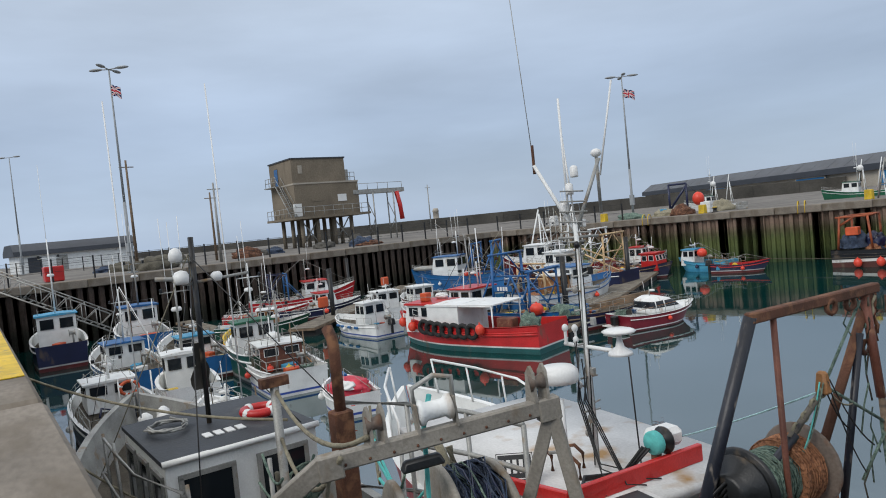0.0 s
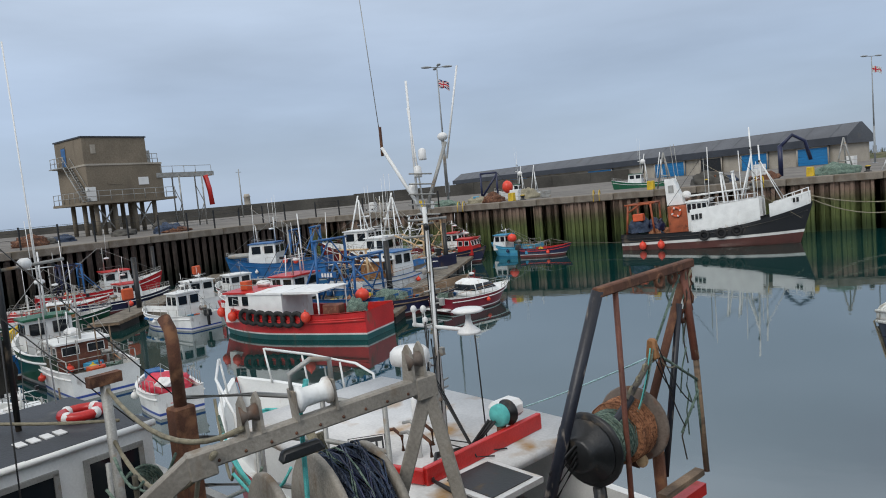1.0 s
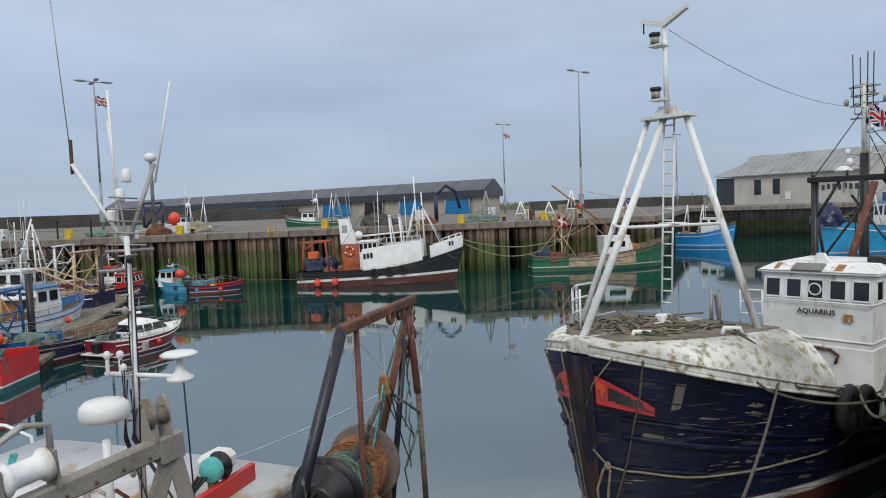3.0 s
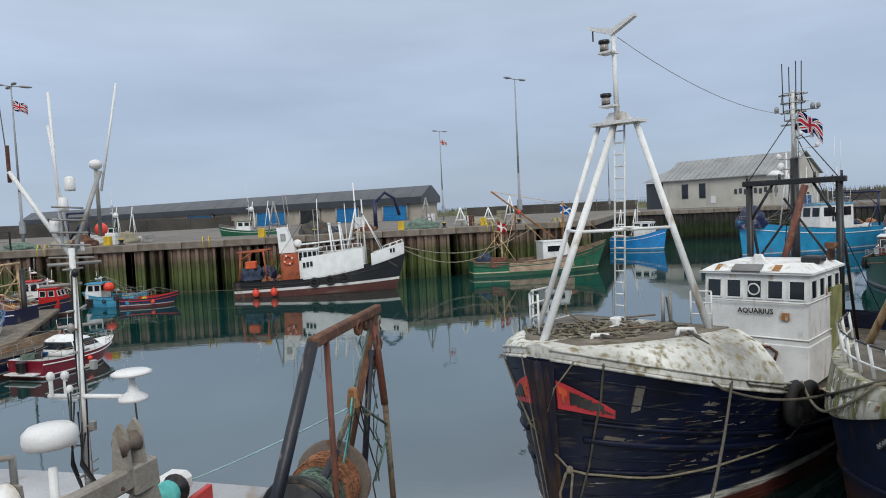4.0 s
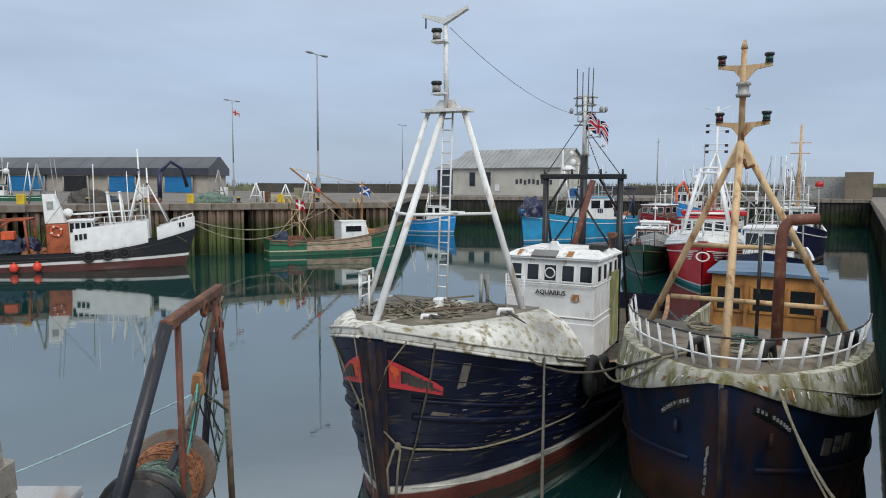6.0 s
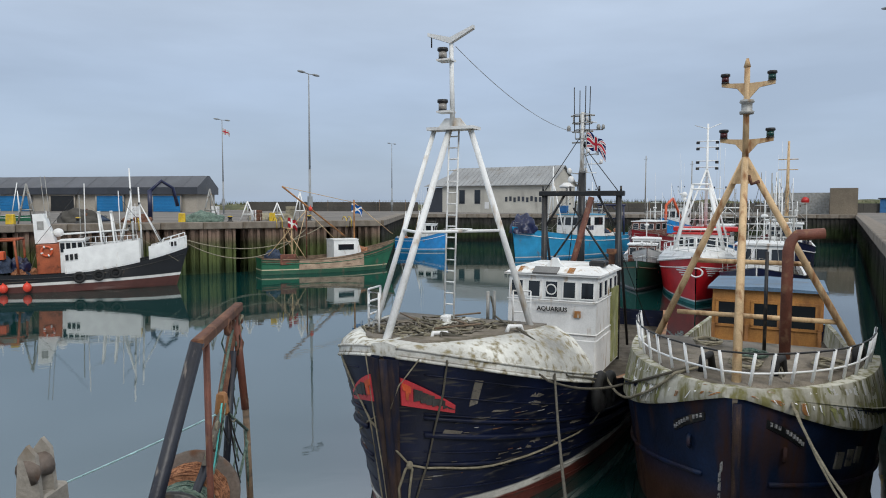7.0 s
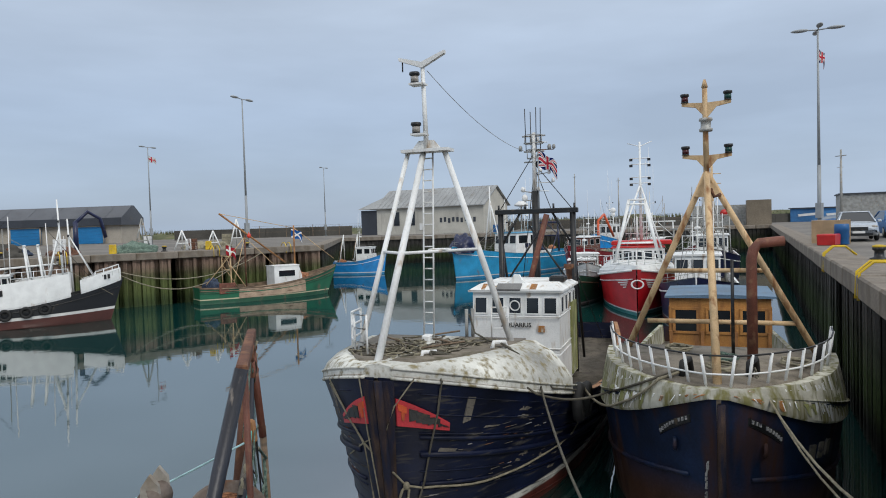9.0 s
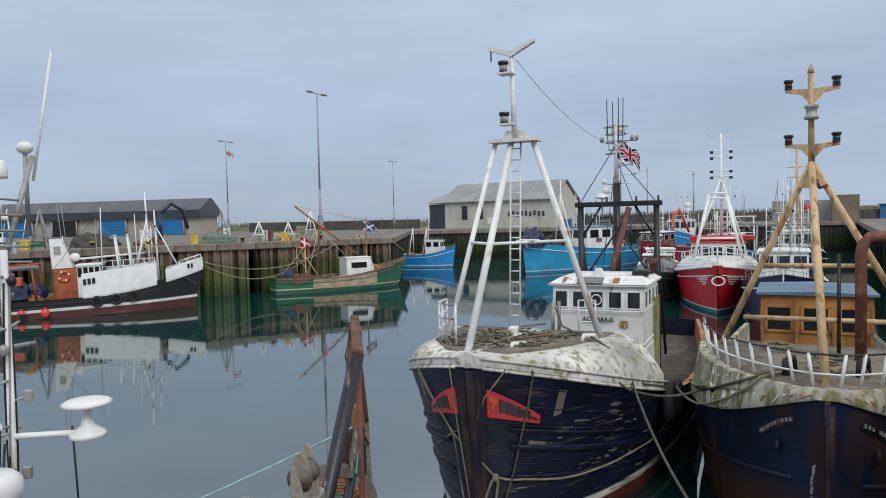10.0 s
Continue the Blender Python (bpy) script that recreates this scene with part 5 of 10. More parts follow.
rod("hanging_rope", [V((L - 0.3, -0.3, 3.4)), drape(0.9955, 3.2, -1, 0.05), drape(0.996, 2.4, -1, 0.05), drape(0.998, 1.5, -1, 0.05), drape(0.999, 0.8, -1, 0.05)], 0.011, "rope", aq)
for pts in (((0.9966, 1.6), (0.9995, 1.3), (0.9998, 0.9)), ((0.9936, 1.6), (0.9952, 1.3), (0.997, 0.8))):
    rod("hanging_rope", [KNOT] + [drape(u, z, 1, 0.06) for u, z in pts], 0.02, "rope", aq)
part("knot", one(a_ball, KNOT, 0.05, (1, 1, 1.2), 8, 6), "rope", aq)
# slack lines lying across the foredeck and the whaleback
rod("deck_line", [V((L - 0.7, 0.45, 3.42)), V((L - 0.95, 0.9, 3.36)), V((L - 1.5, 1.35, 3.2)), V((L - 1.9, 1.72, 2.95)), drape(0.858, 2.68, 1, 0.05), drape(0.80, 2.45, 1, 0.05), drape(0.77, 2.35, 1, 0.06)], 0.014, "darkrope", aq)
rod("deck_line", [V((L - 1.75, 1.22, 3.42)), V((L - 1.95, 1.45, 3.24)), V((L - 2.4, 1.5, 3.14)), V((L - 2.75, 1.42, 3.18)), V((L - 2.7, 1.1, 3.24)), V((L - 2.3, 0.9, 3.34)), V((L - 1.6, 0.6, 3.4))], 0.016, "darkrope", aq)
rod("deck_line", [V((L - 2.9, 0.36, 3.7)), V((L - 2.6, 0.55, 3.42)), V((L - 2.1, 0.95, 3.38)), V((L - 1.8, 1.2, 3.42))], 0.016, "darkrope", aq)

# ---- the rusting blue and ochre boat against the quay ----
random.seed(12)
BC_BOW = V((4.47, 4.76))
aft2 = V((0.643, 0.766))
L = 13.5
bcm, _ = boat_pose(BC_BOW + aft2 * L, BC_BOW)
bcm = NEAR @ bcm
bc = thing("fishing_boat", bcm, "rusting dark blue trawler with cream tripod mast and ochre wheelhouse", "boat")
bh = Hull(L, 4.0, 2.9, 1.75, 1.8, 1.4, 0.4, 6.0, 0.8, 0.62, 0.8)
bh.build(bc, "bc_hull", "mossy", "deckwood", 0.5, 26, "mossy", "rust-streaked blue steel hull")
bh.band(bc, 0.6, 0.035, "bc_hull")
rod("stem", [bh.at(1.0, z) + V((0.02, 0, 0)) for z in (2.8, 2.3, 1.6, 0.9, 0.2, -0.4)], 0.055, "stem", bc, "rust-brown stem bar", 8)
LIP = lambda u: 2.90 - 0.78 * (1 - math.exp(-(1 - u) * L / 0.95))
bow_cover(bc, bh, 0.76, LIP, 2.98, "mossy", "white bow plating streaked with green algae and rust")
def plating(side):
    def point(u, f):
        u = min(0.9993, max(0.765, u))
        zl, hb = LIP(u), bh.half(u)
        yl = bh.at(u, min(zl, bh.top(u)), 1).y
        d = 2.98 - zl
        a, b, c = V((yl + 0.045, zl + 0.02)), V((yl * 0.45 + hb * 0.52 + 0.03, zl + d * 0.5)), V((hb * 0.94, 2.98))
        q = c.lerp(b, f * 2) if f < 0.5 else b.lerp(a, f * 2 - 1)
        x = bh.at(u, bh.top(u)).x + 0.03 - (0.05 * u if q.y > zl + d * 0.5 else 0)
        return V((x + 0.006, side * (q.x + 0.007), q.y + 0.003))
    return point


for side in (1, -1):
    def film(n, lo, hi, w, top=0.0):
        out = []
        for k in range(n):
            u = random.uniform(lo, hi)
            f0 = random.uniform(top, 0.45)
            out.append((u, f0, min(0.98, f0 + random.uniform(0.25, 0.75)), random.uniform(*w) * (1.0 if u < 0.95 else 0.35), -random.uniform(0.0, 0.012) * (1 if u < 0.95 else 0.3)))
        return out
    tagged(stain_layer("algae_film", bc, plating(side), film(34, 0.80, 0.965, (0.002, 0.006)), "algae"), kind="stuff")
    tagged(stain_layer("grime_film", bc, plating(side), film(40, 0.77, 0.94, (0.0015, 0.004)), "moss_dark"), kind="stuff")
    tagged(stain_layer("chalk_film", bc, plating(side), film(22, 0.90, 0.99, (0.002, 0.005)), "white_worn"), kind="stuff")
    tagged(stain_layer("rust_film", bc, plating(side), film(5, 0.985, 0.998, (0.004, 0.008)) + film(2, 0.97, 0.98, (0.008, 0.012)), "rust_run"), kind="stuff")
    # dark name board with its letters shown as bars, rising to the stem
    hull_patch("name_board", bc, bh, side, ((0.9885, 2.60), (0.9655, 2.33), (0.9655, 2.19), (0.9885, 2.49)), "black", 0.010)
    for k in range(10):
        if k == 3:
            continue
        f = k / 9
        u, z = 0.9872 - 0.0195 * f, 2.545 - 0.28 * f + 0.02 * math.sin(math.pi * f)
        w = 0.0006 + 0.0006 * f
        hull_patch("name_bar", bc, bh, side, ((u, z + 0.026), (u - w, z + 0.02), (u - w, z - 0.034), (u, z - 0.028)), "bare_flake", 0.024)
    for k in range(3 if side > 0 else 0):
        u = 0.932 - 0.0145 * k
        hull_patch("number_bar", bc, bh, side, ((u, 2.06), (u - 0.009, 2.04), (u - 0.009, 1.80), (u, 1.82)), "scuffed", 0.015)
    if side < 0:
        for k in range(5):
            u, z = 0.9962 - 0.0004 * k + random.uniform(-0.0004, 0.0004), 1.98 - 0.15 * k
            hull_patch("flaked_streak", bc, bh, side, ((u, z), (u - 0.0007, z - 0.04), (u - 0.0009, z - random.uniform(0.09, 0.17)), (u - 0.0002, z - 0.12)), "bare_flake", 0.012)
    bm = bmesh.new()
    a_ring(bm, bh.at(0.978, 2.12, side, 0.02), 0.075, 0.03, "y", 14, 6)
    part("hawse_ring", bm, "bc_hull", bc)
# worn timber foredeck inside the plating
bm = bmesh.new()
edge = [(bh.at(u, bh.top(u)).x - 0.06, 0.84 * bh.half(u)) for u in (0.765, 0.80, 0.84, 0.88, 0.91, 0.94, 0.96, 0.978, 0.99)]
a_slab(bm, edge + [(x, -y) for x, y in reversed(edge)], 2.90, 3.012)
part("foredeck", bm, "deckwood", bc, "grey weathered timber foredeck")
apex = (L - 2.45, -0.11, 6.03)
bm = bmesh.new()
a_tube(bm, (L - 0.3, -0.01, 2.96), apex, 0.06, 0.05, 12)
part("tripod_leg", bm, "cream", bc)
for y in (-1.54, 1.62):
    bm = bmesh.new()
    a_tube(bm, (L - 2.95, y, 2.84), apex, 0.055, 0.05, 12)
    part("tripod_leg", bm, "cream", bc)
box("apex_gusset", (L - 2.45, -0.1, 5.8), (0.06, 0.42, 0.34), "cream", bc, taper=0.3)
for z, ya, yb in ((3.5, -1.12, 1.22), (4.38, -0.86, 0.84)):
    rod("crossbar", [(L - 2.85, ya, z), (L - 2.85, yb, z)], 0.042, "cream", bc)
bm = bmesh.new()
a_tube(bm, apex, (L - 2.45, -0.12, 7.42), 0.05, 0.042, 10)
a_tube(bm, (L - 2.45, -0.12, 7.42), (L - 2.45, -0.12, 7.55), 0.055, 0.02, 10)
part("topmast", bm, "cream", bc)
for z in (6.33, 7.19):
    for sgn in (-1, 1):
        bm = bmesh.new()
        a_prism(bm, [(L - 2.47, -0.1, z - 0.28), (L - 2.47, -0.1, z - 0.02), (L - 2.47, -0.1 + sgn * 0.38, z), (L - 2.47, -0.1 + sgn * 0.38, z - 0.05), (L - 2.47, -0.1 + sgn * 0.16, z - 0.09)], (0.045, 0, 0))
        part("lamp_bracket", bm, "cream", bc)
        ship_light(bc, (L - 2.45, -0.1 + sgn * 0.33, z), "lens_red" if sgn < 0 else "lens_green", 0.85)
bm = bmesh.new()
a_spin(bm, (L - 2.45, -0.11, 6.7), (0, 0, 1), [(0.1, 0), (0.11, 0.04), (0.08, 0.06), (0.08, 0.16), (0.11, 0.18), (0.1, 0.22)], 12)
part("ring_lamp", bm, "galv", bc)
rod("shackle", [(L - 2.35, -0.05, 5.75), (L - 2.3, 0.0, 5.62), (L - 2.35, 0.1, 5.66)], 0.03, "rust", bc)
rod("exhaust_pipe", [(L - 2.1, 0.53, 2.9), (L - 2.1, 0.53, 4.62), (L - 2.11, 0.56, 4.76), (L - 2.13, 0.64, 4.86), (L - 2.2, 1.0, 4.89)], 0.08, "brownpaint", bc, "rust-brown exhaust pipe", 12)
rod("jackstaff", [(L - 2.2, 0.25, 3.0), (L - 2.2, 0.25, 4.6)], 0.03, "black", bc)
# guard rail round the foredeck
GUARD = (0.78, 0.82, 0.86, 0.895, 0.92, 0.94, 0.958, 0.974, 0.987, 0.996)
pts = []
for side in (-1, 1):
    row = [bh.at(u, bh.top(u), side) for u in GUARD]
    row = [V((p.x - 0.16, side * bh.half(u) * 0.88, 2.97)) for p, u in zip(row, GUARD)]
    pts += row if side < 0 else row[::-1]
for p in pts:
    lean = V((0.02, 0.06 * (1 if p.y > 0 else -1), 0.46))
    bm = bmesh.new()
    a_tube(bm, p, p + lean, 0.022, 0.022, 6)
    part("stanchion", bm, "white", bc)
for k, mm in ((0.98, "cable"), (0.42, "white")):
    rod("guard_rail", [p + V((0.02, 0.06 * (1 if p.y > 0 else -1), 0.46)) * k for p in pts], 0.014, mm, bc)
bwh = house(bc, L - 7.2, L - 9.6, -0.98, 1.2, 1.3, 3.42, "ochre", "roofblue", 3, 2, (0.62, 0.88), 0.06, 0.1, "ochre", 0.05, "wheelhouse", 0.06)
for y in (-0.95, -0.26, 0.46, 1.16):
    box("panel_batten", (L - 7.185, y, 2.0), (0.03, 0.07, 1.3), "varnish", bwh)
box("mossy_locker", (L - 5.6, 0.95, 1.95), (0.9, 0.9, 0.9), "mossy", bc, bev=0.03)
box("hatch", (L - 2.2, -0.2, 2.86), (0.8, 0.9, 0.12), "mossy", bc, bev=0.03)
for x, y in ((0.85, -0.43), (1.05, 0.47), (2.4, 1.5)):
    rod("fairlead", [(L - x + 0.16, y - 0.05, 3.0), (L - x + 0.12, y - 0.04, 3.2), (L - x - 0.06, y + 0.04, 3.22), (L - x - 0.16, y + 0.06, 3.0)], 0.055, "rubber", bc)
for c, mm in (((L - 1.7, 1.1, 3.05), "rope"), ((L - 1.9, 0.1, 3.05), "greennet"), ((L - 2.6, -0.6, 3.05), "rope"), ((L - 1.2, 0.05, 3.05), "rope")):
    coil(bc, c, 0.26, 4, mm, 0.018)
net_heap(bc, (L - 3.1, 1.55, 2.6), (0.35, 0.3, 0.35), "darkrope", 4)

# ---- ropes between the boats and the quay ----
def rope(name, pts, r, material, label):
    bm = bmesh.new()
    a_path(bm, pts, r, 6)
    solid(name, bm, material, Matrix.Identity(4), label, "rope", "mooring ropes")


def in_world(m, p):
    return m @ V(p)


def over_plating(*uf):
    """Places on the blue boat's bow plating, a rope's thickness proud of it."""
    return [bcm @ (plating(-1)(u, f) + V((0.015, -0.03, 0.03))) for u, f in uf]


A, B_ = (lambda *p: in_world(aqm, p)), (lambda *p: in_world(bcm, p))
rope("mooring_rope", [A(13.75, 1.22, 3.42), A(13.7, 1.5, 3.24), A(13.62, 1.72, 3.0)] + sag(A(13.6, 1.8, 2.8), (-0.6, -2.38, 3.93), 1.0, 16) + [V((-0.3, -2.62, 3.94)), V((1.2, -2.72, 3.94)), V((2.4, -2.6, 4.0))], 0.02, "darkrope", "wet dark mooring rope from trawler bow to quay")
rope("mooring_rope", [A(14.75, 0.42, 3.44), A(14.55, 0.95, 3.33), A(14.3, 1.35, 3.12)] + sag(A(14.05, 1.84, 2.72), over_plating((0.885, 0.72))[0], 0.12, 14) + over_plating((0.912, 0.6), (0.936, 0.44), (0.955, 0.22), (0.966, 0.0)) + [B_(12.7, -0.48, 3.1)], 0.022, "darkrope", "slack dark rope between two trawlers")
rope("mooring_rope", sag(A(11.95, 2.2, 2.42), over_plating((0.92, 0.93))[0], 0.2, 14) + over_plating((0.94, 0.8), (0.957, 0.52), (0.966, 0.2), (0.969, 0.0)) + [B_(12.74, -0.45, 3.08)], 0.024, "rope", "slack pale rope between two trawlers")
rope("mooring_rope", sag(B_(12.5, 0.45, 3.12), (2.5, -1.6, 3.95), 1.3, 14), 0.02, "rope", "thick pale mooring rope running to quay bollard")
rope("mooring_rope", sag(B_(12.45, 0.5, 3.1), (2.6, -1.5, 3.95), 1.5, 14), 0.016, "rope", "pale mooring rope running to quay bollard")
bollard(V((2.6, -2.6, Q)), False)

# ---- the white boat with the net drum and rusted gallows ----
random.seed(13)
d5 = V((-0.985, 0.17)).normalized()
S5 = V((-1.0, 2.98))
L = 9.4
wm5, _ = boat_pose(S5, S5 + d5 * L)
wb = thing("fishing_boat", NEAR @ wm5, "white shelter-decked fishing boat with red coaming and net drum", "boat")
inv5 = wm5.inverted()
W5 = lambda x, y, z: inv5 @ V((x, y, z))
hull_paint("white_red_hull", (0.50, 0.03, 0.03), 1.6, (0.6, 0.6, 0.58), 0.35, (0.02, 0.02, 0.03), 0.2)
h5 = Hull(L, 2.95, 2.1, 1.45, 1.35, 1.2, 0.9, 3.0, 0.9)
h5.build(wb, "white_red_hull", "white", "shelter", 0.5, 20)
# shelter deck
bm = bmesh.new()
us = [0.23, 0.3, 0.4, 0.5, 0.58, 0.64, 0.69]
edge = [(h5.at(u, 1.5).x, h5.half(u) - 0.08) for u in us]
out = [(x, y) for x, y in edge] + [(x, -y) for x, y in reversed(edge)]
a_slab(bm, out, 2.12, 2.22)
part("shelter_deck", bm, "shelter", wb, "white painted deck with rust runs")
for side in (1, -1):
    strip = [(x, side * y) for x, y in edge] + [(x, side * (y - 0.06)) for x, y in reversed(edge)]
    bm = bmesh.new()
    a_slab(bm, strip, 1.2, 2.118)
    bmesh.ops.recalc_face_normals(bm, faces=bm.faces[:])
    part("shelter_side", bm, "white", wb)
rc0, rc1 = W5(-3.44, 4.32, 2.32), W5(-3.67, 2.36, 2.32)
dr = (rc1 - rc0).normalized()
bm = bmesh.new()
a_box(bm, (rc0 + rc1) / 2, ((rc1 - rc0).length, 0.07, 0.2), Matrix.Rotation(math.atan2(dr.y, dr.x), 3, "Z"), 1.0, 0.01)
part("red_coaming", bm, "red", wb, "red painted coaming")
rc2 = W5(-5.0, 2.15, 2.32)
dr2 = (rc2 - rc1).normalized()
part("red_coaming", one(a_box, (rc1 + rc2) / 2, ((rc2 - rc1).length, 0.07, 0.16), Matrix.Rotation(math.atan2(dr2.y, dr2.x), 3, "Z"), 1.0, 0.01), "red", wb)
p = W5(-3.1, 2.72, 2.235)
box("hatch_rim", p, (0.8, 0.75, 0.06), "shelter", wb)
# no hole is cut: a thin black slab paints the dark inside the hatch
box("hatch_shade_panel", p + V((0, 0, 0.036)), (0.66, 0.6, 0.008), "black", wb)
hp = W5(-3.60, 3.72, 2.56)
rod("hauler_post", [(hp.x, hp.y, 2.22), (hp.x, hp.y, 2.5)], 0.06, "rust", wb)
bm = bmesh.new()
a_spin(bm, hp - V((0, 0.15, 0)), (0, 1, 0), [(0.15, 0), (0.16, 0.03), (0.1, 0.06), (0.1, 0.1)], 16)
part("hauler_drum", bm, "black", wb)
bm = bmesh.new()
a_spin(bm, hp - V((0, 0.04, 0)), (0, 1, 0), [(0.12, 0), (0.135, 0.02), (0.135, 0.09), (0.12, 0.11)], 16)
part("rope_on_drum", bm, "aqua", wb, "aqua rope")
hb5 = W5(-3.72, 4.02, 2.53)
box("motor_box", hb5, (0.3, 0.42, 0.22), "plastic", wb, bev=0.06)
for k in range(3):
    rod("hydraulic_hose", [hp + V((0.05 * k, 0.1, -0.05)), hp + V((0.25, 0.2 + 0.05 * k, -0.35)), W5(-4.0, 2.95, 2.26 + 0.02 * k), W5(-3.6, 2.4, 2.28), W5(-2.9 + 0.1 * k, 2.2, 2.25)], 0.018, "cable", wb)
pl = W5(-4.55, 2.42, 2.44)
b_out = (inv5.to_3x3() @ V((0.66, -0.58, 0.48))).normalized()
b_right = V((0, 0, 1)).cross(b_out).normalized()
b_up = b_out.cross(b_right)
b_rot = Matrix((b_right, b_out, b_up)).transposed()
board = box("number_board", pl, (0.42, 0.03, 0.3), "black", wb, "black number board with white characters", b_rot)
for dx, dz, w, hh in ((0, 0.135, 0.40, 0.012), (0, -0.135, 0.40, 0.012), (-0.195, 0, 0.012, 0.27), (0.195, 0, 0.012, 0.27)):
    box("border", pl + b_out * 0.016 + b_right * dx + b_up * dz, (w, 0.006, hh), "plastic", board, "", b_rot)
for k in range(5):
    box("number_bar", pl + b_out * 0.018 + b_right * (0.072 * (k - 2)), (0.045, 0.008, 0.15), "plastic", board, "", b_rot)
rod("board_post", [pl - V((0, 0, 0.1)) - b_out * 0.03, V((pl.x, pl.y, 2.2)) - b_out * 0.05], 0.02, "rust", wb)
# white mast with its V arms
mp5 = W5(-4.23, 3.42, 2.2)
bm = bmesh.new()
a_tube(bm, mp5, (mp5.x, mp5.y, 5.1), 0.032, 0.028, 10)
mm5 = part("mast", bm, "white_worn", wb)
for k in range(14):
    z = 2.6 + 0.19 * k
    a = k * 2.3
    q = V((mp5.x, mp5.y, z))
    e = q + V((0.12 * math.cos(a), 0.12 * math.sin(a), random.uniform(-0.02, 0.05)))
    rod("bracket", [q, e], 0.011, "galv", mm5)
    if k % 3 == 0:
        part("small_lamp", one(a_ball, e, 0.035, (1, 1, 1.3), 8, 6), random.choice(("plastic", "black", "lens_clear")), mm5)
    elif k % 3 == 1:
        box("junction_box", e, (0.06, 0.05, 0.09), random.choice(("galv", "black", "plastic")), mm5, bev=0.006)
for k in range(4):
    pts = [V((mp5.x + 0.035 * math.cos(k * 1.7 + 0.3 * i), mp5.y + 0.035 * math.sin(k * 1.7 + 0.3 * i), 2.25 + 0.26 * i)) for i in range(11)]
    rod("mast_cable", pts, 0.008, "cable" if k % 2 else "galv", mm5, n=5)
for k in range(5):
    q = V((mp5.x, mp5.y, 5.0 + 0.12 * k))
    rod("cross_arm", [q + V((-0.16 + 0.02 * k, -0.1, 0)), q + V((0.16 - 0.02 * k, 0.12, 0.02))], 0.01, "galv", mm5)
for z in (2.9, 3.3, 3.7, 4.1, 4.5, 4.9):
    rod("step", [(mp5.x, mp5.y - 0.12, z), (mp5.x, mp5.y + 0.12, z)], 0.012, "galv", mm5)
armL, armR = W5(-4.75, 3.35, 5.85), W5(-4.12, 3.8, 5.85)
rod("mast_arm", [(mp5.x, mp5.y, 5.0), armL], 0.022, "white_worn", mm5)
rod("mast_arm", [(mp5.x, mp5.y, 5.0), armR], 0.022, "galv", mm5)
rod("whip_aerial", [armL, armL + V((0.12, 0.05, 2.1))], 0.005, "galv", mm5)
rod("whip_aerial", [armL + V((0, 0, -0.1)), armL + V((0, 0, 0.25))], 0.018, "rust", mm5)
rod("whip_aerial", [armR + V((0, 0, -0.2)), W5(-4.0, 4.0, 6.75)], 0.012, "plastic", mm5)
rod("whip_aerial", [W5(-4.3, 3.4, 5.1), W5(-4.4, 3.5, 6.6)], 0.014, "plastic", mm5)
rod("whip_aerial", [W5(-4.3, 3.5, 5.1), W5(-4.5, 3.6, 6.3)], 0.012, "plastic", mm5)
bm = bmesh.new()
a_ball(bm, W5(-4.18, 3.83, 5.92), 0.065, (1, 1, 0.8), 10, 8)
part("gps_dome", bm, "plastic", mm5)
rod("dome_post", [W5(-4.18, 3.83, 5.2), W5(-4.18, 3.83, 5.9)], 0.02, "galv", mm5)
for z, a, b in ((4.35, (-4.35, 3.3), (-4.1, 3.6)), (4.95, (-4.4, 3.3), (-4.05, 3.6)), (4.75, (-4.5, 3.3), (-4.2, 3.5))):
    rod("yard", [W5(*a, z), W5(*b, z)], 0.018, "galv", mm5)
for q in ((-4.38, 3.42, 5.25), (-4.3, 3.45, 5.45), (-4.25, 3.5, 5.65)):
    bm = bmesh.new()
    a_spin(bm, W5(*q), (0, 0, 1), [(0.045, 0), (0.05, 0.02), (0.045, 0.12), (0.02, 0.14)], 10)
    part("mast_lamp", bm, "plastic", mm5)
rod("lower_arm", [W5(-4.6, 3.45, 3.66), W5(-3.6, 3.36, 3.66)], 0.025, "white", mm5)
dp = W5(-3.68, 3.36, 3.66)
bm = bmesh.new()
a_spin(bm, dp, (0, 0, 1), [(0.14, -0.03), (0.13, 0.0), (0.05, 0.06), (0.03, 0.14), (0.03, 0.2)], 18)
part("antenna_stem", bm, "plastic", mm5)
bm = bmesh.new()
a_spin(bm, dp + V((0, 0, 0.2)), (0, 0, 1), [(0.05, 0), (0.17, 0.015), (0.19, 0.035), (0.15, 0.055), (0.02, 0.065)], 20)
part("antenna_disc", bm, "plastic", mm5, "white mushroom antenna")
for x, y in ((-4.55, 3.42), (-4.42, 3.45)):
    bm = bmesh.new()
    a_tube(bm, W5(x, y, 3.66), W5(x, y, 3.83), 0.02, None, 6)
    a_ball(bm, W5(x, y, 3.86), 0.04, (1, 1, 1.2), 8, 6)
    part("deck_lamp", bm, "plastic", mm5)
rd = W5(-4.24, 2.93, 3.36)
rod("radar_post", [(rd.x, rd.y, 2.2), (rd.x, rd.y, 3.14)], 0.04, "white", wb)
bm = bmesh.new()
a_spin(bm, rd, (0, 0, 1), [(0.14, -0.03), (0.22, -0.01), (0.235, 0.05), (0.225, 0.12), (0.18, 0.165), (0.05, 0.175)], 24)
part("radar_dome", bm, "plastic", wb, "white radar dome")
rod("aerial", [W5(-3.85, 3.75, 2.22), W5(-3.9, 3.75, 3.62)], 0.009, "cable", wb)
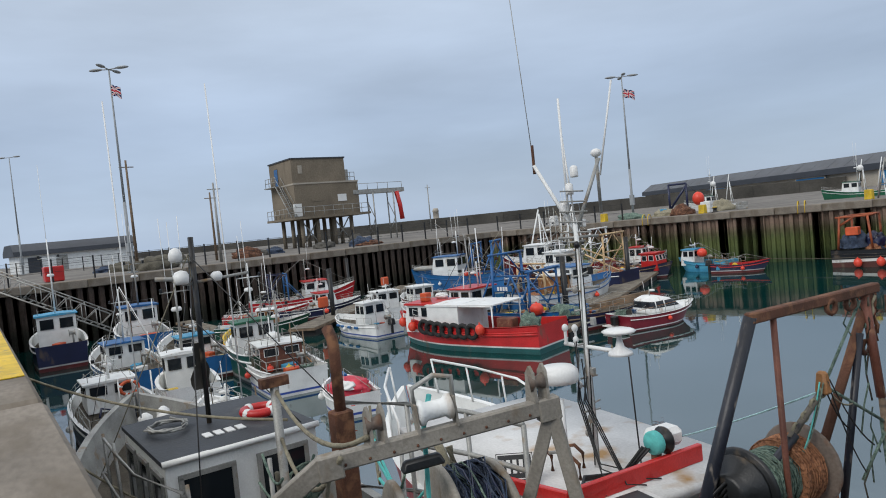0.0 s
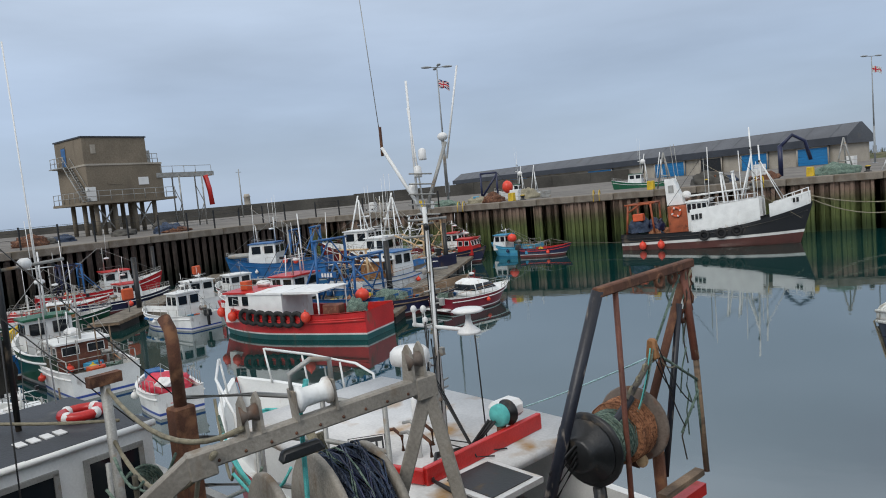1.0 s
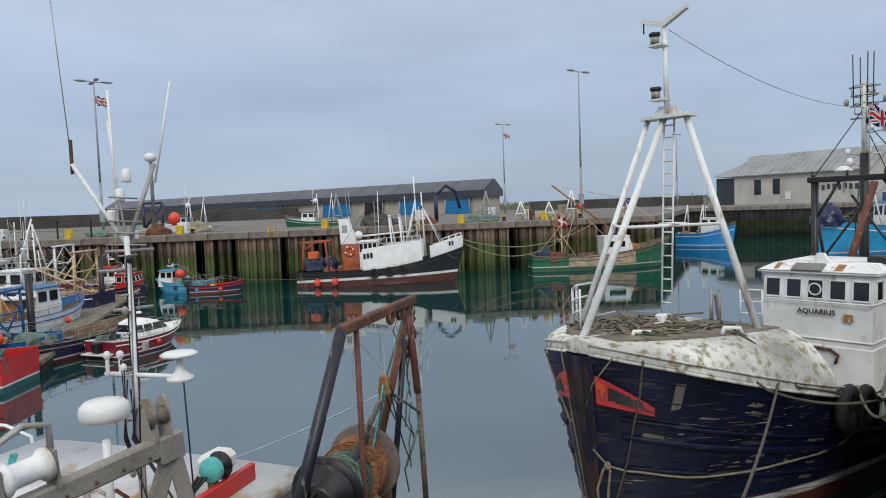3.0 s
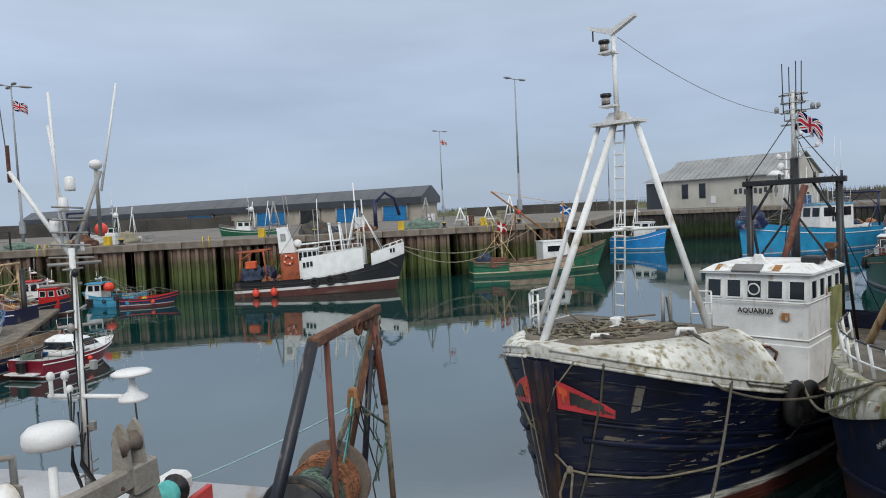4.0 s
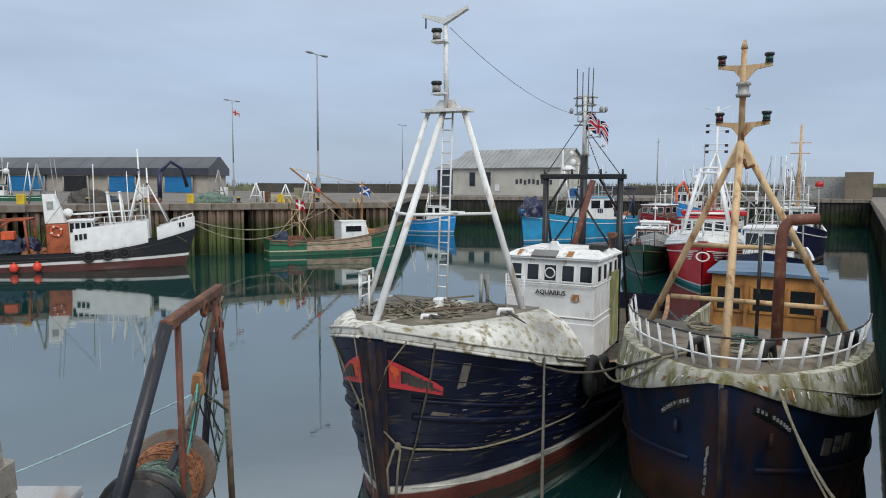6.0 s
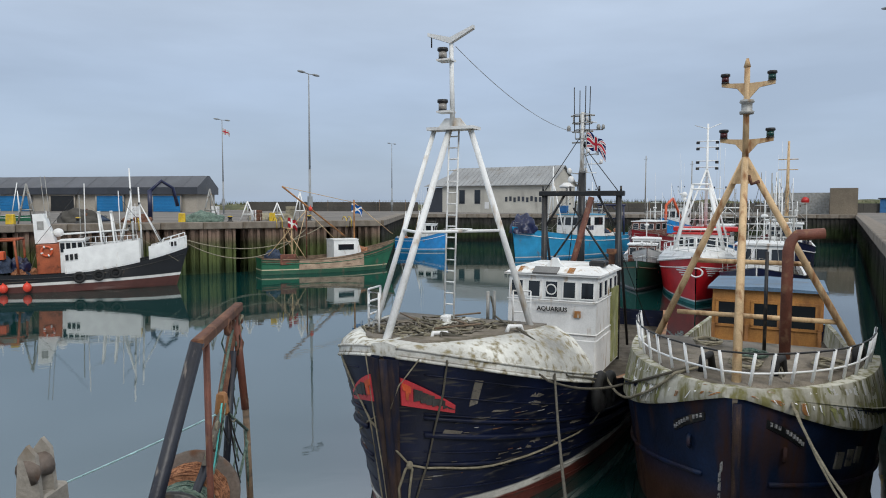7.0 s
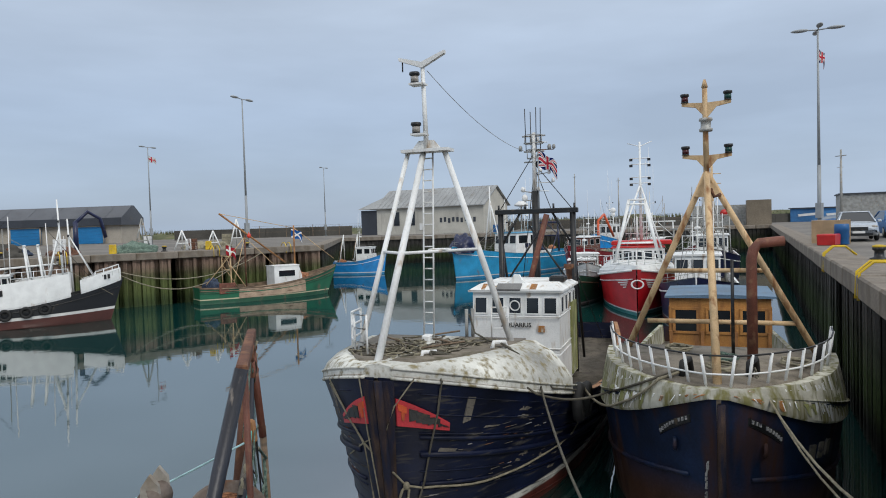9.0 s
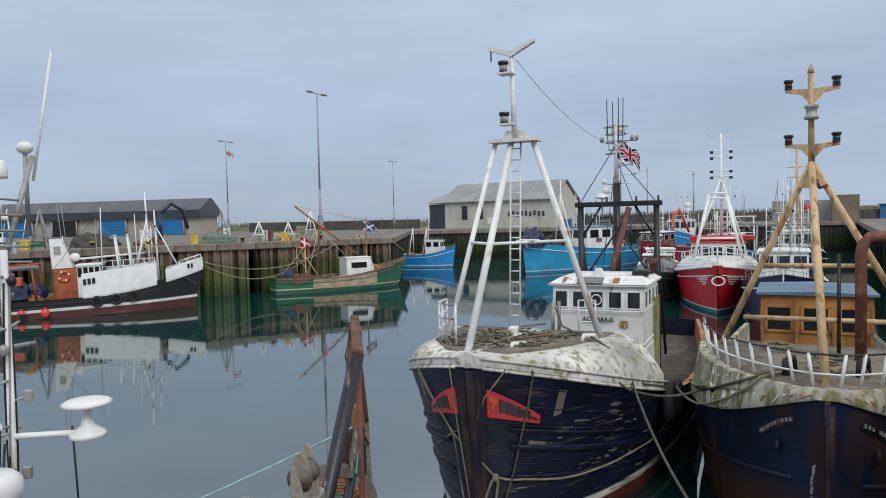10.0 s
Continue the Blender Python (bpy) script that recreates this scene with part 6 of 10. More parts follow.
for k in range(5):
    q = W5(-4.55 + 0.22 * (k % 3), 3.0 + 0.3 * (k // 3), 2.22)
    rod("pipe_bend", [q, q + V((0, 0, 0.18)), q + V((0.1, 0.04, 0.26)), q + V((0.22, 0.06, 0.22))], 0.022, "galv" if k % 2 else "rust", wb)
# bow rail and wheelhouse forward
fr = W5(-8.0, 4.3, 0)
hoop = [h5.at(0.70, h5.top(0.70) + 0.03, 1, -0.1), h5.at(0.70, h5.top(0.70) + 0.62, 1, -0.12), h5.at(0.74, h5.top(0.74) + 0.72, 1, -0.12), h5.at(0.84, h5.top(0.84) + 0.68, 1, -0.1), h5.at(0.93, h5.top(0.93) + 0.64, 1, -0.08)]
rod("bow_rail", hoop, 0.025, "white", wb)
rod("bow_rail", [V((p.x, -p.y, p.z)) for p in hoop], 0.025, "white", wb)
for u in (0.78, 0.86, 0.93):
    for side in (1, -1):
        rod("rail_post", [h5.at(u, h5.top(u) + 0.02, side, -0.1), h5.at(u, h5.top(u) + 0.66, side, -0.1)], 0.02, "white", wb)
coil(wb, (7.6, 0.3, 1.75), 0.35, 5, "aqua", 0.02)
# rusted gallows and drum
ga, gb = W5(-1.65, 2.54, 4.30), W5(-1.48, 4.36, 4.27)
bm = bmesh.new()
dg_ = (gb - ga)
a_box(bm, (ga + gb) / 2, (dg_.length + 0.06, 0.085, 0.09), Matrix.Rotation(math.atan2(dg_.y, dg_.x), 3, "Z"), 1.0, 0.012)
part("gallows_beam", bm, "rust", wb)
bm = bmesh.new()
a_tube(bm, ga, W5(-2.46, 2.12, 1.2), 0.052, 0.058, 12)
part("gallows_leg", bm, "blackpipe", wb, "black painted pipe worn to bare metal")
for t_, b_, r, mm in (((-1.62, 2.82, 4.25), (-1.6, 2.84, 1.3), 0.026, "brownpaint"), ((-1.5, 4.2, 4.25), (-1.42, 4.2, 3.3), 0.04, "brownpaint"), ((-1.42, 4.2, 3.4), (-1.38, 4.22, 2.1), 0.032, "wood"),
                      ((-1.5, 4.3, 4.25), (-1.78, 3.35, 2.4), 0.045, "rust"), ((-1.52, 4.1, 3.9), (-1.62, 3.7, 2.2), 0.035, "blackpipe")):
    rod("gallows_strut", [W5(*t_), W5(*b_)], r, mm, wb)
for y, z in ((3.95, 4.2), (4.2, 3.75), (3.6, 4.22)):
    bm = bmesh.new()
    a_ring(bm, W5(-1.52, y, z), 0.06, 0.022, "x", 12, 6, 0.004)
    part("shackle", bm, "rust", wb)
rods("chain_and_wire", [(W5(-1.5, 4.1, 4.2), W5(-1.62, 3.55, 3.5)), (W5(-1.6, 3.5, 3.55), W5(-1.4, 4.15, 3.1)), (W5(-1.4, 4.2, 3.0), W5(-1.5, 3.9, 2.6)), (W5(-1.42, 4.16, 3.1), W5(-1.4, 4.2, 2.5))], 0.014, "greennet", wb)
for k in range(7):
    q = W5(-1.5 + random.uniform(-0.04, 0.04), 4.3 + random.uniform(-0.15, 0.04), 4.22)
    pts = [q + V((random.uniform(-0.03, 0.03), random.uniform(-0.03, 0.03), -0.07 * i)) for i in range(random.randint(3, 7))]
    rod("hanging_twine", pts, random.uniform(0.008, 0.02), random.choice(("rope", "rust", "darkrope", "greennet")), wb, n=5)
for k in range(9):
    q = W5(-1.57 + random.uniform(-0.05, 0.05), 3.42 + random.uniform(-0.05, 0.1), 3.6)
    d = W5(-1.42, 4.15, 3.2 - 0.15 * k) if k % 2 else W5(-1.66, 3.1, 2.9)
    rod("tangled_twine", sag(q, q.lerp(d, random.uniform(0.4, 0.9)), 0.08, 6), 0.008, random.choice(("greennet", "aqua", "rope", "cable")), wb, n=4)
bm = bmesh.new()
a_box(bm, W5(-1.57, 3.45, 3.58), (0.12, 0.1, 0.2), None, 0.7, 0.02)
part("hanging_block", bm, "varnish", wb, "weathered wooden block")
rod("arm", [W5(-1.57, 3.45, 3.52), W5(-1.68, 3.05, 3.18)], 0.03, "scuffed", wb)
for k in range(4):
    part("lashing", one(a_ring, W5(-1.57 - 0.03 * k, 3.42 - 0.1 * k, 3.5 - 0.085 * k), 0.04, 0.014, "x", 12, 5, 0.006), "rope", wb)
rod("arm", [W5(-1.66, 3.1, 3.2), W5(-1.85, 2.6, 2.75)], 0.04, "blackpipe", wb)
dc0, dc1 = W5(-1.87, 2.59, 2.84), W5(-1.79, 3.40, 2.83)
ax = (dc1 - dc0).normalized()
drum = part("net_drum", one(a_spin, dc0, ax, [(0.10, 0), (0.10, (dc1 - dc0).length)], 16), "rust", wb)
for c, R, mm in ((dc0, 0.34, "black"), (dc1, 0.37, "drum_grey")):
    bm = bmesh.new()
    a_spin(bm, c - ax * 0.02, ax, [(R * 0.3, -0.03), (R * 0.95, 0), (R, 0.015), (R, 0.035), (R * 0.95, 0.045), (R * 0.3, 0.06)], 28)
    part("flange", bm, mm, drum)
for s0, s1, mm, R in ((0.06, 0.45, "greennet", 0.24), (0.45, 0.76, "orangenet", 0.29)):
    bm = bmesh.new()
    n = 14
    prof = [(0.1, s0)] + [(R * (0.94 + 0.06 * math.sin(i * 2.1)) + random.uniform(-0.01, 0.01), s0 + (s1 - s0) * (i + 0.5) / n) for i in range(n)] + [(0.1, s1)]
    a_spin(bm, dc0, ax, prof, 26)
    part("wound_net", bm, mm, drum)
for k in range(26):
    s0 = 0.09 + 0.66 * k / 26
    bm = bmesh.new()
    q = ax.to_track_quat("Z", "Y")
    pts = []
    for i in range(20):
        a = i * 2 * math.pi / 19
        pts.append(dc0 + ax * (s0 + random.uniform(-0.015, 0.015)) + q @ V(((0.244 if s0 < 0.45 else 0.294) * math.cos(a), (0.244 if s0 < 0.45 else 0.294) * math.sin(a), 0)))
    a_path(bm, pts, 0.007, 4)
    part("net_twine", bm, "greennet" if s0 < 0.46 else "orangenet", drum)
bm = bmesh.new()
a_spin(bm, dc0 - ax * 0.2, ax, [(0.13, 0), (0.16, 0.02), (0.16, 0.1), (0.29, 0.14), (0.29, 0.18)], 18)
part("hydraulic_motor", bm, "black", drum)
for k in range(4):
    rod("hose", [dc0 - ax * 0.2 + V((0, 0, 0.1 - 0.05 * k)), dc0 - ax * 0.35 + V((0.2, 0, -0.15 - 0.1 * k)), dc0 - ax * 0.1 + V((0.3, 0.1, -0.7))], 0.016, "cable", drum)
fender(wb, W5(-1.69, 3.31, 2.5), 0.06, "cream", "float")
box("stern_plank", W5(-1.48, 3.75, 2.13), (0.1, 0.75, 0.06), "wood", wb)
box("stern_frame", W5(-1.6, 3.4, 1.9), (0.12, 1.7, 0.12), "red", wb)
rod("frame_leg", [W5(-1.7, 2.6, 1.2), W5(-1.8, 2.6, 2.5)], 0.06, "black", wb)
rod("frame_leg", [W5(-1.6, 3.6, 1.2), W5(-1.65, 3.6, 2.7)], 0.06, "rust", wb)
rope("aqua_line", sag(NEAR @ V((-1.6, 3.42, 3.5)), NEAR @ V((-3.82, 4.3, 2.4)), 0.03, 10), 0.011, "paleaqua", "taut pale aqua line from block down to deck")

# ---- the near boat with the grey wheelhouse roof and the galvanised gantry ----
random.seed(14)
L = 12.0
gm, _ = boat_pose((-1.35, 0.1), (-1.35 - L, 0.2))
gbt = thing("fishing_boat", NEAR @ gm, "grey and white trawler with galvanised gantry and net drums", "boat")
invg = gm.inverted()
WG = lambda x, y, z: invg @ V((x, y, z))
hull_paint("grey_hull", (0.10, 0.11, 0.12), 1.6, (0.5, 0.5, 0.5), 0.35, (0.10, 0.02, 0.02), 0.2)
hg = Hull(L, 3.5, 2.5, 1.6, 1.5, 1.2, 0.9, 3.2, 0.9)
hg.build(gbt, "grey_hull", "galv", "deckwood", 0.6, 20)
wg = house(gbt, 6.7, 4.55, -0.52, 1.12, 1.0, 3.12, "white", "roofgrey", 3, 3, (0.62, 0.93), 0.2, 0.03, "galv", 0.05, "wheelhouse", 0.05, 2, 0.015)
rod("roof_rim", [(4.52, -0.55, 3.15), (4.52, 1.15, 3.15)], 0.035, "white", wg)
marks("number_bars", (5.05, 0.35, 3.195), (0, -1, 0), (1, 0, 0.02), 0.17, 4, "plastic", wg)
lifebuoy(wg, (5.4, -0.2, 3.24), "z", 0.19, "red", 0.055)
rod("mast", [(5.6, 0.35, 3.18), (5.62, 0.33, 4.4), (5.7, 0.3, 5.4)], 0.032, "black", gbt)
bm = bmesh.new()
rows = []
for i in range(9):
    f = i / 8
    rows.append([bm.verts.new((5.6 + 0.05 * math.sin(3 * f), 0.36 + w * (0.06 + 0.1 * f) + 0.03 * math.sin(9 * f + w), 4.15 - 0.55 * f)) for w in (-0.6, 0.0, 0.8)])
for a, b in zip(rows, rows[1:]):
    for i in range(2):
        bm.faces.new((a[i], a[i + 1], b[i + 1], b[i]))
bmesh.ops.solidify(bm, geom=bm.faces[:], thickness=0.02)
part("furled_canvas", bm, "seawall", gbt, "dark canvas hanging on the mast")
for x, y, r in ((8.2, 0.55, 0.11), (8.05, 0.3, 0.13), (8.4, 0.25, 0.1)):
    bm = bmesh.new()
    a_spin(bm, (x, y, 2.62), (0, 0, 1), [(r * 0.4, -0.03), (r * 0.5, 0.06), (r, 0.12), (r * 0.95, 0.22), (r * 0.3, 0.28)], 16)
    part("dome_antenna", bm, "plastic", gbt)
coil(gbt, (5.7, 0.8, 3.21), 0.28, 4, "galv", 0.015, "wire_coil")
for x, y, z in ((6.3, -0.3, 7.4), (6.6, 0.9, 7.2)):
    rod("whip_aerial", [(x, y, 3.2), (x + 0.1, y, z)], 0.009, "plastic", gbt)
# searchlight arm beside the mast
rod("lamp_arm", [(5.68, 0.3, 4.9), (5.68, 0.75, 4.95)], 0.03, "galv", gbt)
bm = bmesh.new()
a_spin(bm, (5.68, 0.1, 4.9), (0.3, -1, 0), [(0.04, 0), (0.06, 0.03), (0.06, 0.1), (0.04, 0.12)], 14)
part("searchlight", bm, "plastic", gbt)
# exhaust casing
q = WG(-5.62, 0.86, 0)
box("exhaust_casing", (q.x, q.y, 2.15), (0.21, 0.23, 2.3), "rust", gbt, bev=0.02)
rod("exhaust_pipe", [(q.x, q.y, 3.2), (q.x, q.y, 3.95), (q.x + 0.02, q.y, 4.1), (q.x + 0.12, q.y, 4.22)], 0.065, "rust", gbt, "brown rusted exhaust", 12)
# gantry
g0, g1 = WG(-2.64, -0.76, 3.84), WG(-2.07, 0.70, 3.97)
dg_ = g1 - g0
rz = Matrix.Rotation(math.atan2(dg_.y, dg_.x), 3, "Z") @ Matrix.Rotation(-math.asin(dg_.z / dg_.length), 3, "Y")
bm = bmesh.new()
a_box(bm, (g0 + g1) / 2, (dg_.length, 0.08, 0.115), rz, 1.0, 0.012)
part("gantry_beam", bm, "gantry", gbt, "grey steel beam")
def beam(name, a, b, w, mm, h=None):
    a, b = V(a), V(b)
    d = b - a
    bm = bmesh.new()
    a_box(bm, (a + b) / 2, (w, h or w, d.length), d.to_track_quat("Z", "Y").to_matrix(), 1.0, 0.008)
    return part(name, bm, mm, gbt)
beam("gantry_shoulder", g0, WG(-2.98, -1.42, 3.32), 0.08, "gantry", 0.125)
beam("gantry_leg", WG(-2.97, -1.40, 3.38), WG(-3.0, -1.47, 1.2), 0.08, "gantry", 0.125)
beam("gantry_leg", g1 - V((0, 0, 0.03)), WG(-2.75, 0.07, 1.2), 0.07, "gantry", 0.09)
beam("gantry_leg", g1 - V((0, 0, 0.03)), WG(-1.66, 1.02, 1.2), 0.07, "gantry", 0.09)
for f in (0.03, 0.985):
    box("gusset", g0.lerp(g1, f) - V((0, 0, 0.02)), (0.16, 0.10, 0.16), "gantry", gbt, "", rz, 0.01)
for k in range(9):
    p = g0.lerp(g1, 0.08 + 0.1 * k)
    for out in (-0.043, 0.043):
        part("bolt", one(a_ball, p + V((out, 0, -0.02)), 0.011, (1, 1, 1), 6, 4), "rust", gbt)
rl = g0.lerp(g1, 0.48) + V((0, 0, 0.14))
axr = dg_.normalized()
for s in (-0.13, 0.13):
    bm = bmesh.new()
    a_box(bm, rl + axr * s + V((0, 0, 0.0)), (0.016, 0.12, 0.2), rz, 1.0, 0.0)
    part("roller_cheek", bm, "gantry", gbt)
bm = bmesh.new()
a_spin(bm, rl - axr * 0.12 + V((0, 0, 0.03)), axr, [(0.06, 0), (0.085, 0.012), (0.085, 0.035), (0.062, 0.06), (0.06, 0.18), (0.085, 0.205), (0.085, 0.23), (0.06, 0.24)], 20)
part("roller", bm, "white_worn", gbt, "worn nylon roller")
rod("roller_hoop", [rl + axr * -0.13 + V((0, 0, 0.06)), rl + axr * -0.14 + V((0, 0, 0.2)), rl + axr * 0.02 + V((0.02, 0, 0.25)), rl + axr * 0.13 + V((0, 0, 0.22)), rl + axr * 0.13 + V((0, 0, 0.06))], 0.018, "galv", gbt)
for f in (0.22, 0.94):
    p = g0.lerp(g1, f) + V((0, 0, 0.05))
    for s in (-0.05, 0.04):
        bm = bmesh.new()
        a_prism(bm, [p + axr * s + V((-0.05, 0, 0)), p + axr * s + V((0.05, 0, 0)), p + axr * s + V((0.035, 0, 0.2)), p + axr * s + V((0.0, 0, 0.25)), p + axr * s + V((-0.035, 0, 0.2))], axr * 0.02)
        part("sheave_cheek", bm, "gantry", gbt)
    part("sheave", one(a_spin, p - axr * 0.05 + V((0, 0, 0.13)), axr, [(0.06, 0), (0.04, 0.04), (0.04, 0.06), (0.06, 0.1)], 14), "drum_grey", gbt)
fl = g0.lerp(g1, 0.4) + V((-0.05, 0.02, -0.13))
bm = bmesh.new()
a_box(bm, fl, (0.30, 0.09, 0.07), rz, 0.8, 0.015)
part("floodlight", bm, "black", gbt, "black floodlight hung under the beam")
# net drums on a common shaft
n0, n1 = WG(-3.0, -1.05, 2.92), WG(-2.38, 0.70, 2.95)
ax = (n1 - n0).normalized()
ln = (n1 - n0).length
dr1 = part("net_drum", one(a_spin, n0, ax, [(0.12, 0), (0.12, ln)], 16), "gantry", gbt)
for s, R in ((0.10, 0.30), (0.88, 0.60), (1.22, 0.64), (1.62, 0.60)):
    bm = bmesh.new()
    a_spin(bm, n0 + ax * s, ax, [(0.14, -0.05), (0.2, -0.02), (R * 0.97, -0.012), (R, 0.0), (R, 0.03), (R * 0.97, 0.042), (0.2, 0.05), (0.14, 0.08)], 40)
    part("flange", bm, "gantry", dr1, "grey-brown steel flange")
for s0, s1, R in ((0.14, 0.5, 0.2), (0.93, 1.18, 0.30), (1.28, 1.58, 0.60)):
    bm = bmesh.new()
    n = 18
    prof = [(0.13, s0)] + [(R * (0.95 + 0.05 * math.sin(i * 1.9)) + random.uniform(-0.02, 0.02), s0 + (s1 - s0) * (i + 0.5) / n) for i in range(n)] + [(0.13, s1)]
    a_spin(bm, n0, ax, prof, 30)
    part("wound_net", bm, "bluenet", dr1, "dark blue net")
    q = ax.to_track_quat("Z", "Y")
    for k in range(16):
        sx = s0 + (s1 - s0) * (k + 0.5) / 16
        pts = [n0 + ax * (sx + 0.03 * math.sin(3 * i + k)) + q @ V(((R + 0.012) * math.cos(i * 0.331), (R + 0.012) * math.sin(i * 0.331), 0)) for i in range(20)]
        rod("net_twine", pts, 0.008, random.choice(("bluenet", "bluenet", "navy", "greennet")), dr1, n=4)
rod("hanging_rope", [rl + V((0.05, 0, 0.12)), rl + V((0.12, 0.02, -0.1)), rl + V((0.1, 0.05, -0.6)), rl + V((0.08, 0.1, -1.2)), rl + V((0.05, 0.1, -1.8))], 0.018, "aqua", gbt, "green rope over the roller")
pts = [n0 + ax * (1.38 + 0.06 * math.sin(i * 1.3)) + V((0.3 - 0.05 * i, 0.05 * math.sin(i), 0.72 - 0.12 * i)) for i in range(8)]
rod("thick_rope", pts, 0.035, "rope", gbt)
pts = [n0 + ax * (1.5 + 0.05 * math.sin(i * 2.0)) + V((0.36 - 0.02 * i, 0.04 * math.sin(i), 0.66 - 0.14 * i)) for i in range(8)]
rod("thick_rope", pts, 0.03, "rope", gbt)
# rails at the after end and along the quay side
railing(gbt, [WG(-5.3, -1.3, 1.6), WG(-4.6, -1.45, 1.6), WG(-3.8, -1.5, 1.6), WG(-3.1, -1.5, 1.6)], 1.45, "galv", 0.026, (0.4, 0.7))
railing(gbt, [WG(-5.7, 0.95, 1.6), WG(-5.0, 1.35, 1.6), WG(-4.2, 1.55, 1.6), WG(-3.4, 1.6, 1.6)], 1.75, "galv", 0.026, (0.45, 0.75))
rod("tall_post", [WG(-5.5, 0.1, 1.0), WG(-5.55, 0.1, 3.75)], 0.05, "galv", gbt)
box("post_cap", WG(-5.55, 0.1, 3.8), (0.1, 0.3, 0.1), "rust", gbt)
rod("rope_bight", sag(WG(-5.5, 0.1, 3.7), WG(-2.5, -0.5, 3.98), 0.25, 10), 0.02, "rope", gbt)
rod("rope_bight", sag(WG(-5.5, 0.1, 3.2), WG(-2.5, -0.7, 3.9), 0.35, 10), 0.02, "rope", gbt)
railing(gbt, [WG(-9.6, -1.35, 2.0), WG(-8.2, -1.5, 1.8), WG(-6.9, -1.55, 1.7), WG(-5.9, -1.55, 1.6)], 1.0, "galv", 0.026, (0.5,))
for k in range(6):
    part("hose_loop", one(a_ring, WG(-5.8, 0.35 + 0.02 * k, 2.55), 0.17 + 0.01 * k, 0.014, "x", 18, 5, 0.006), "greennet", gbt)
fender(gbt, WG(-6.3, -1.62, 2.0), 0.22, "plastic")
fender(gbt, WG(-9.0, -1.7, 1.0), 0.16)
box("fish_crate", WG(-3.6, 0.2, 1.2), (0.7, 0.5, 0.35), "orange", gbt, bev=0.02)

# thin rails, hoses and lines over the grey boat
for a, b, c in (((-5.2, -0.9, 1.6), (-5.25, -0.95, 3.1), 0.02), ((-4.6, -0.4, 1.6), (-4.55, -0.4, 3.35), 0.022), ((-4.2, 0.7, 1.6), (-4.2, 0.75, 3.2), 0.02), ((-6.6, -1.25, 1.8), (-6.65, -1.3, 3.3), 0.018), ((-7.6, -1.2, 1.8), (-7.6, -1.25, 3.2), 0.018)):
    rod("rail_post", [WG(*a), WG(*b)], c, "galv", gbt)
rod("top_rail", [WG(-5.2, -1.0, 3.05), WG(-6.0, -1.25, 3.1), WG(-6.65, -1.3, 3.2), WG(-7.6, -1.25, 3.15), WG(-8.4, -1.1, 2.9)], 0.018, "galv", gbt)
rod("top_rail", [WG(-5.2, -1.0, 2.65), WG(-6.0, -1.3, 2.7), WG(-6.65, -1.35, 2.8), WG(-7.6, -1.3, 2.75), WG(-8.4, -1.15, 2.5)], 0.016, "galv", gbt)
rod("top_rail", [WG(-4.3, -0.9, 2.75), WG(-4.25, -0.2, 2.8), WG(-4.2, 0.75, 2.8)], 0.018, "galv", gbt)
rod("top_rail", [WG(-4.3, -0.9, 2.45), WG(-4.25, -0.2, 2.5), WG(-4.2, 0.75, 2.5)], 0.016, "galv", gbt)
for a, b in (((-6.95, -0.23, 5.2), (-8.6, -1.2, 2.4)), ((-6.95, -0.23, 5.2), (-5.6, 0.9, 3.3)), ((-6.95, -0.23, 5.1), (-5.0, -0.9, 3.0)), ((-6.95, -0.23, 5.2), (-9.4, 0.6, 2.3)), ((-6.95, -0.23, 4.4), (-5.9, 0.5, 3.2))):
    rod("mast_stay", [WG(*a), WG(*b)], 0.0065, random.choice(("cable", "rope", "galv")), gbt)
for k in range(5):
    q0 = WG(-4.3 + 0.25 * k, 0.55 + 0.12 * k, 3.0)
    rod("rope_bight", sag(q0, q0 + V((1.0, -0.5 + 0.25 * k, 0.35 - 0.1 * k)), 0.4, 8), 0.015, random.choice(("rope", "greennet", "aqua")), gbt)
rope("mooring_rope", sag(NEAR @ V((-5.8, 0.3, 3.3)), (-13.5, -2.6, Q + 0.1), 0.35, 14), 0.02, "rope", "pale mooring rope from boat to quay")
rope("mooring_rope", sag(NEAR @ V((-6.2, -1.0, 2.6)), (-13.2, -2.7, Q + 0.1), 0.3, 14), 0.016, "rope", "pale mooring rope from boat to quay")
# peeled boards, bare timber and rust runs on the old foredecks
random.seed(77)
for k in range(26):
    u = random.uniform(0.80, 0.975)
    side = 1 if k % 3 else -1
    z = ah.top(u) - random.uniform(0.15, 1.3)
    w = random.uniform(0.004, 0.016)
    t_ = random.uniform(0.015, 0.05)
    hull_patch("scuff", aq, ah, side, ((u, z + t_), (u - w, z + t_ * 0.4 - 0.03), (u - w * 0.8, z - t_ - 0.02), (u + 0.002, z - t_ * 0.6)), "scuffed", 0.004)

# radar and satellite domes on the dark mast
for y, z, r in ((0.5, 5.12, 0.08), (0.46, 4.85, 0.1)):
    bm = bmesh.new()
    a_spin(bm, (5.68, y, z), (0, 0, 1), [(r * 0.6, 0), (r, 0.03), (r, 0.09), (r * 0.7, 0.15), (r * 0.1, 0.17)], 16)
    part("radar_dome", bm, "plastic", gbt)
    rod("dome_bracket", [(5.68, 0.3, z), (5.68, y, z)], 0.02, "galv", gbt)
rod("dome_bracket", [(5.68, 0.3, 4.86), (5.68, -0.35, 4.9)], 0.02, "galv", gbt)
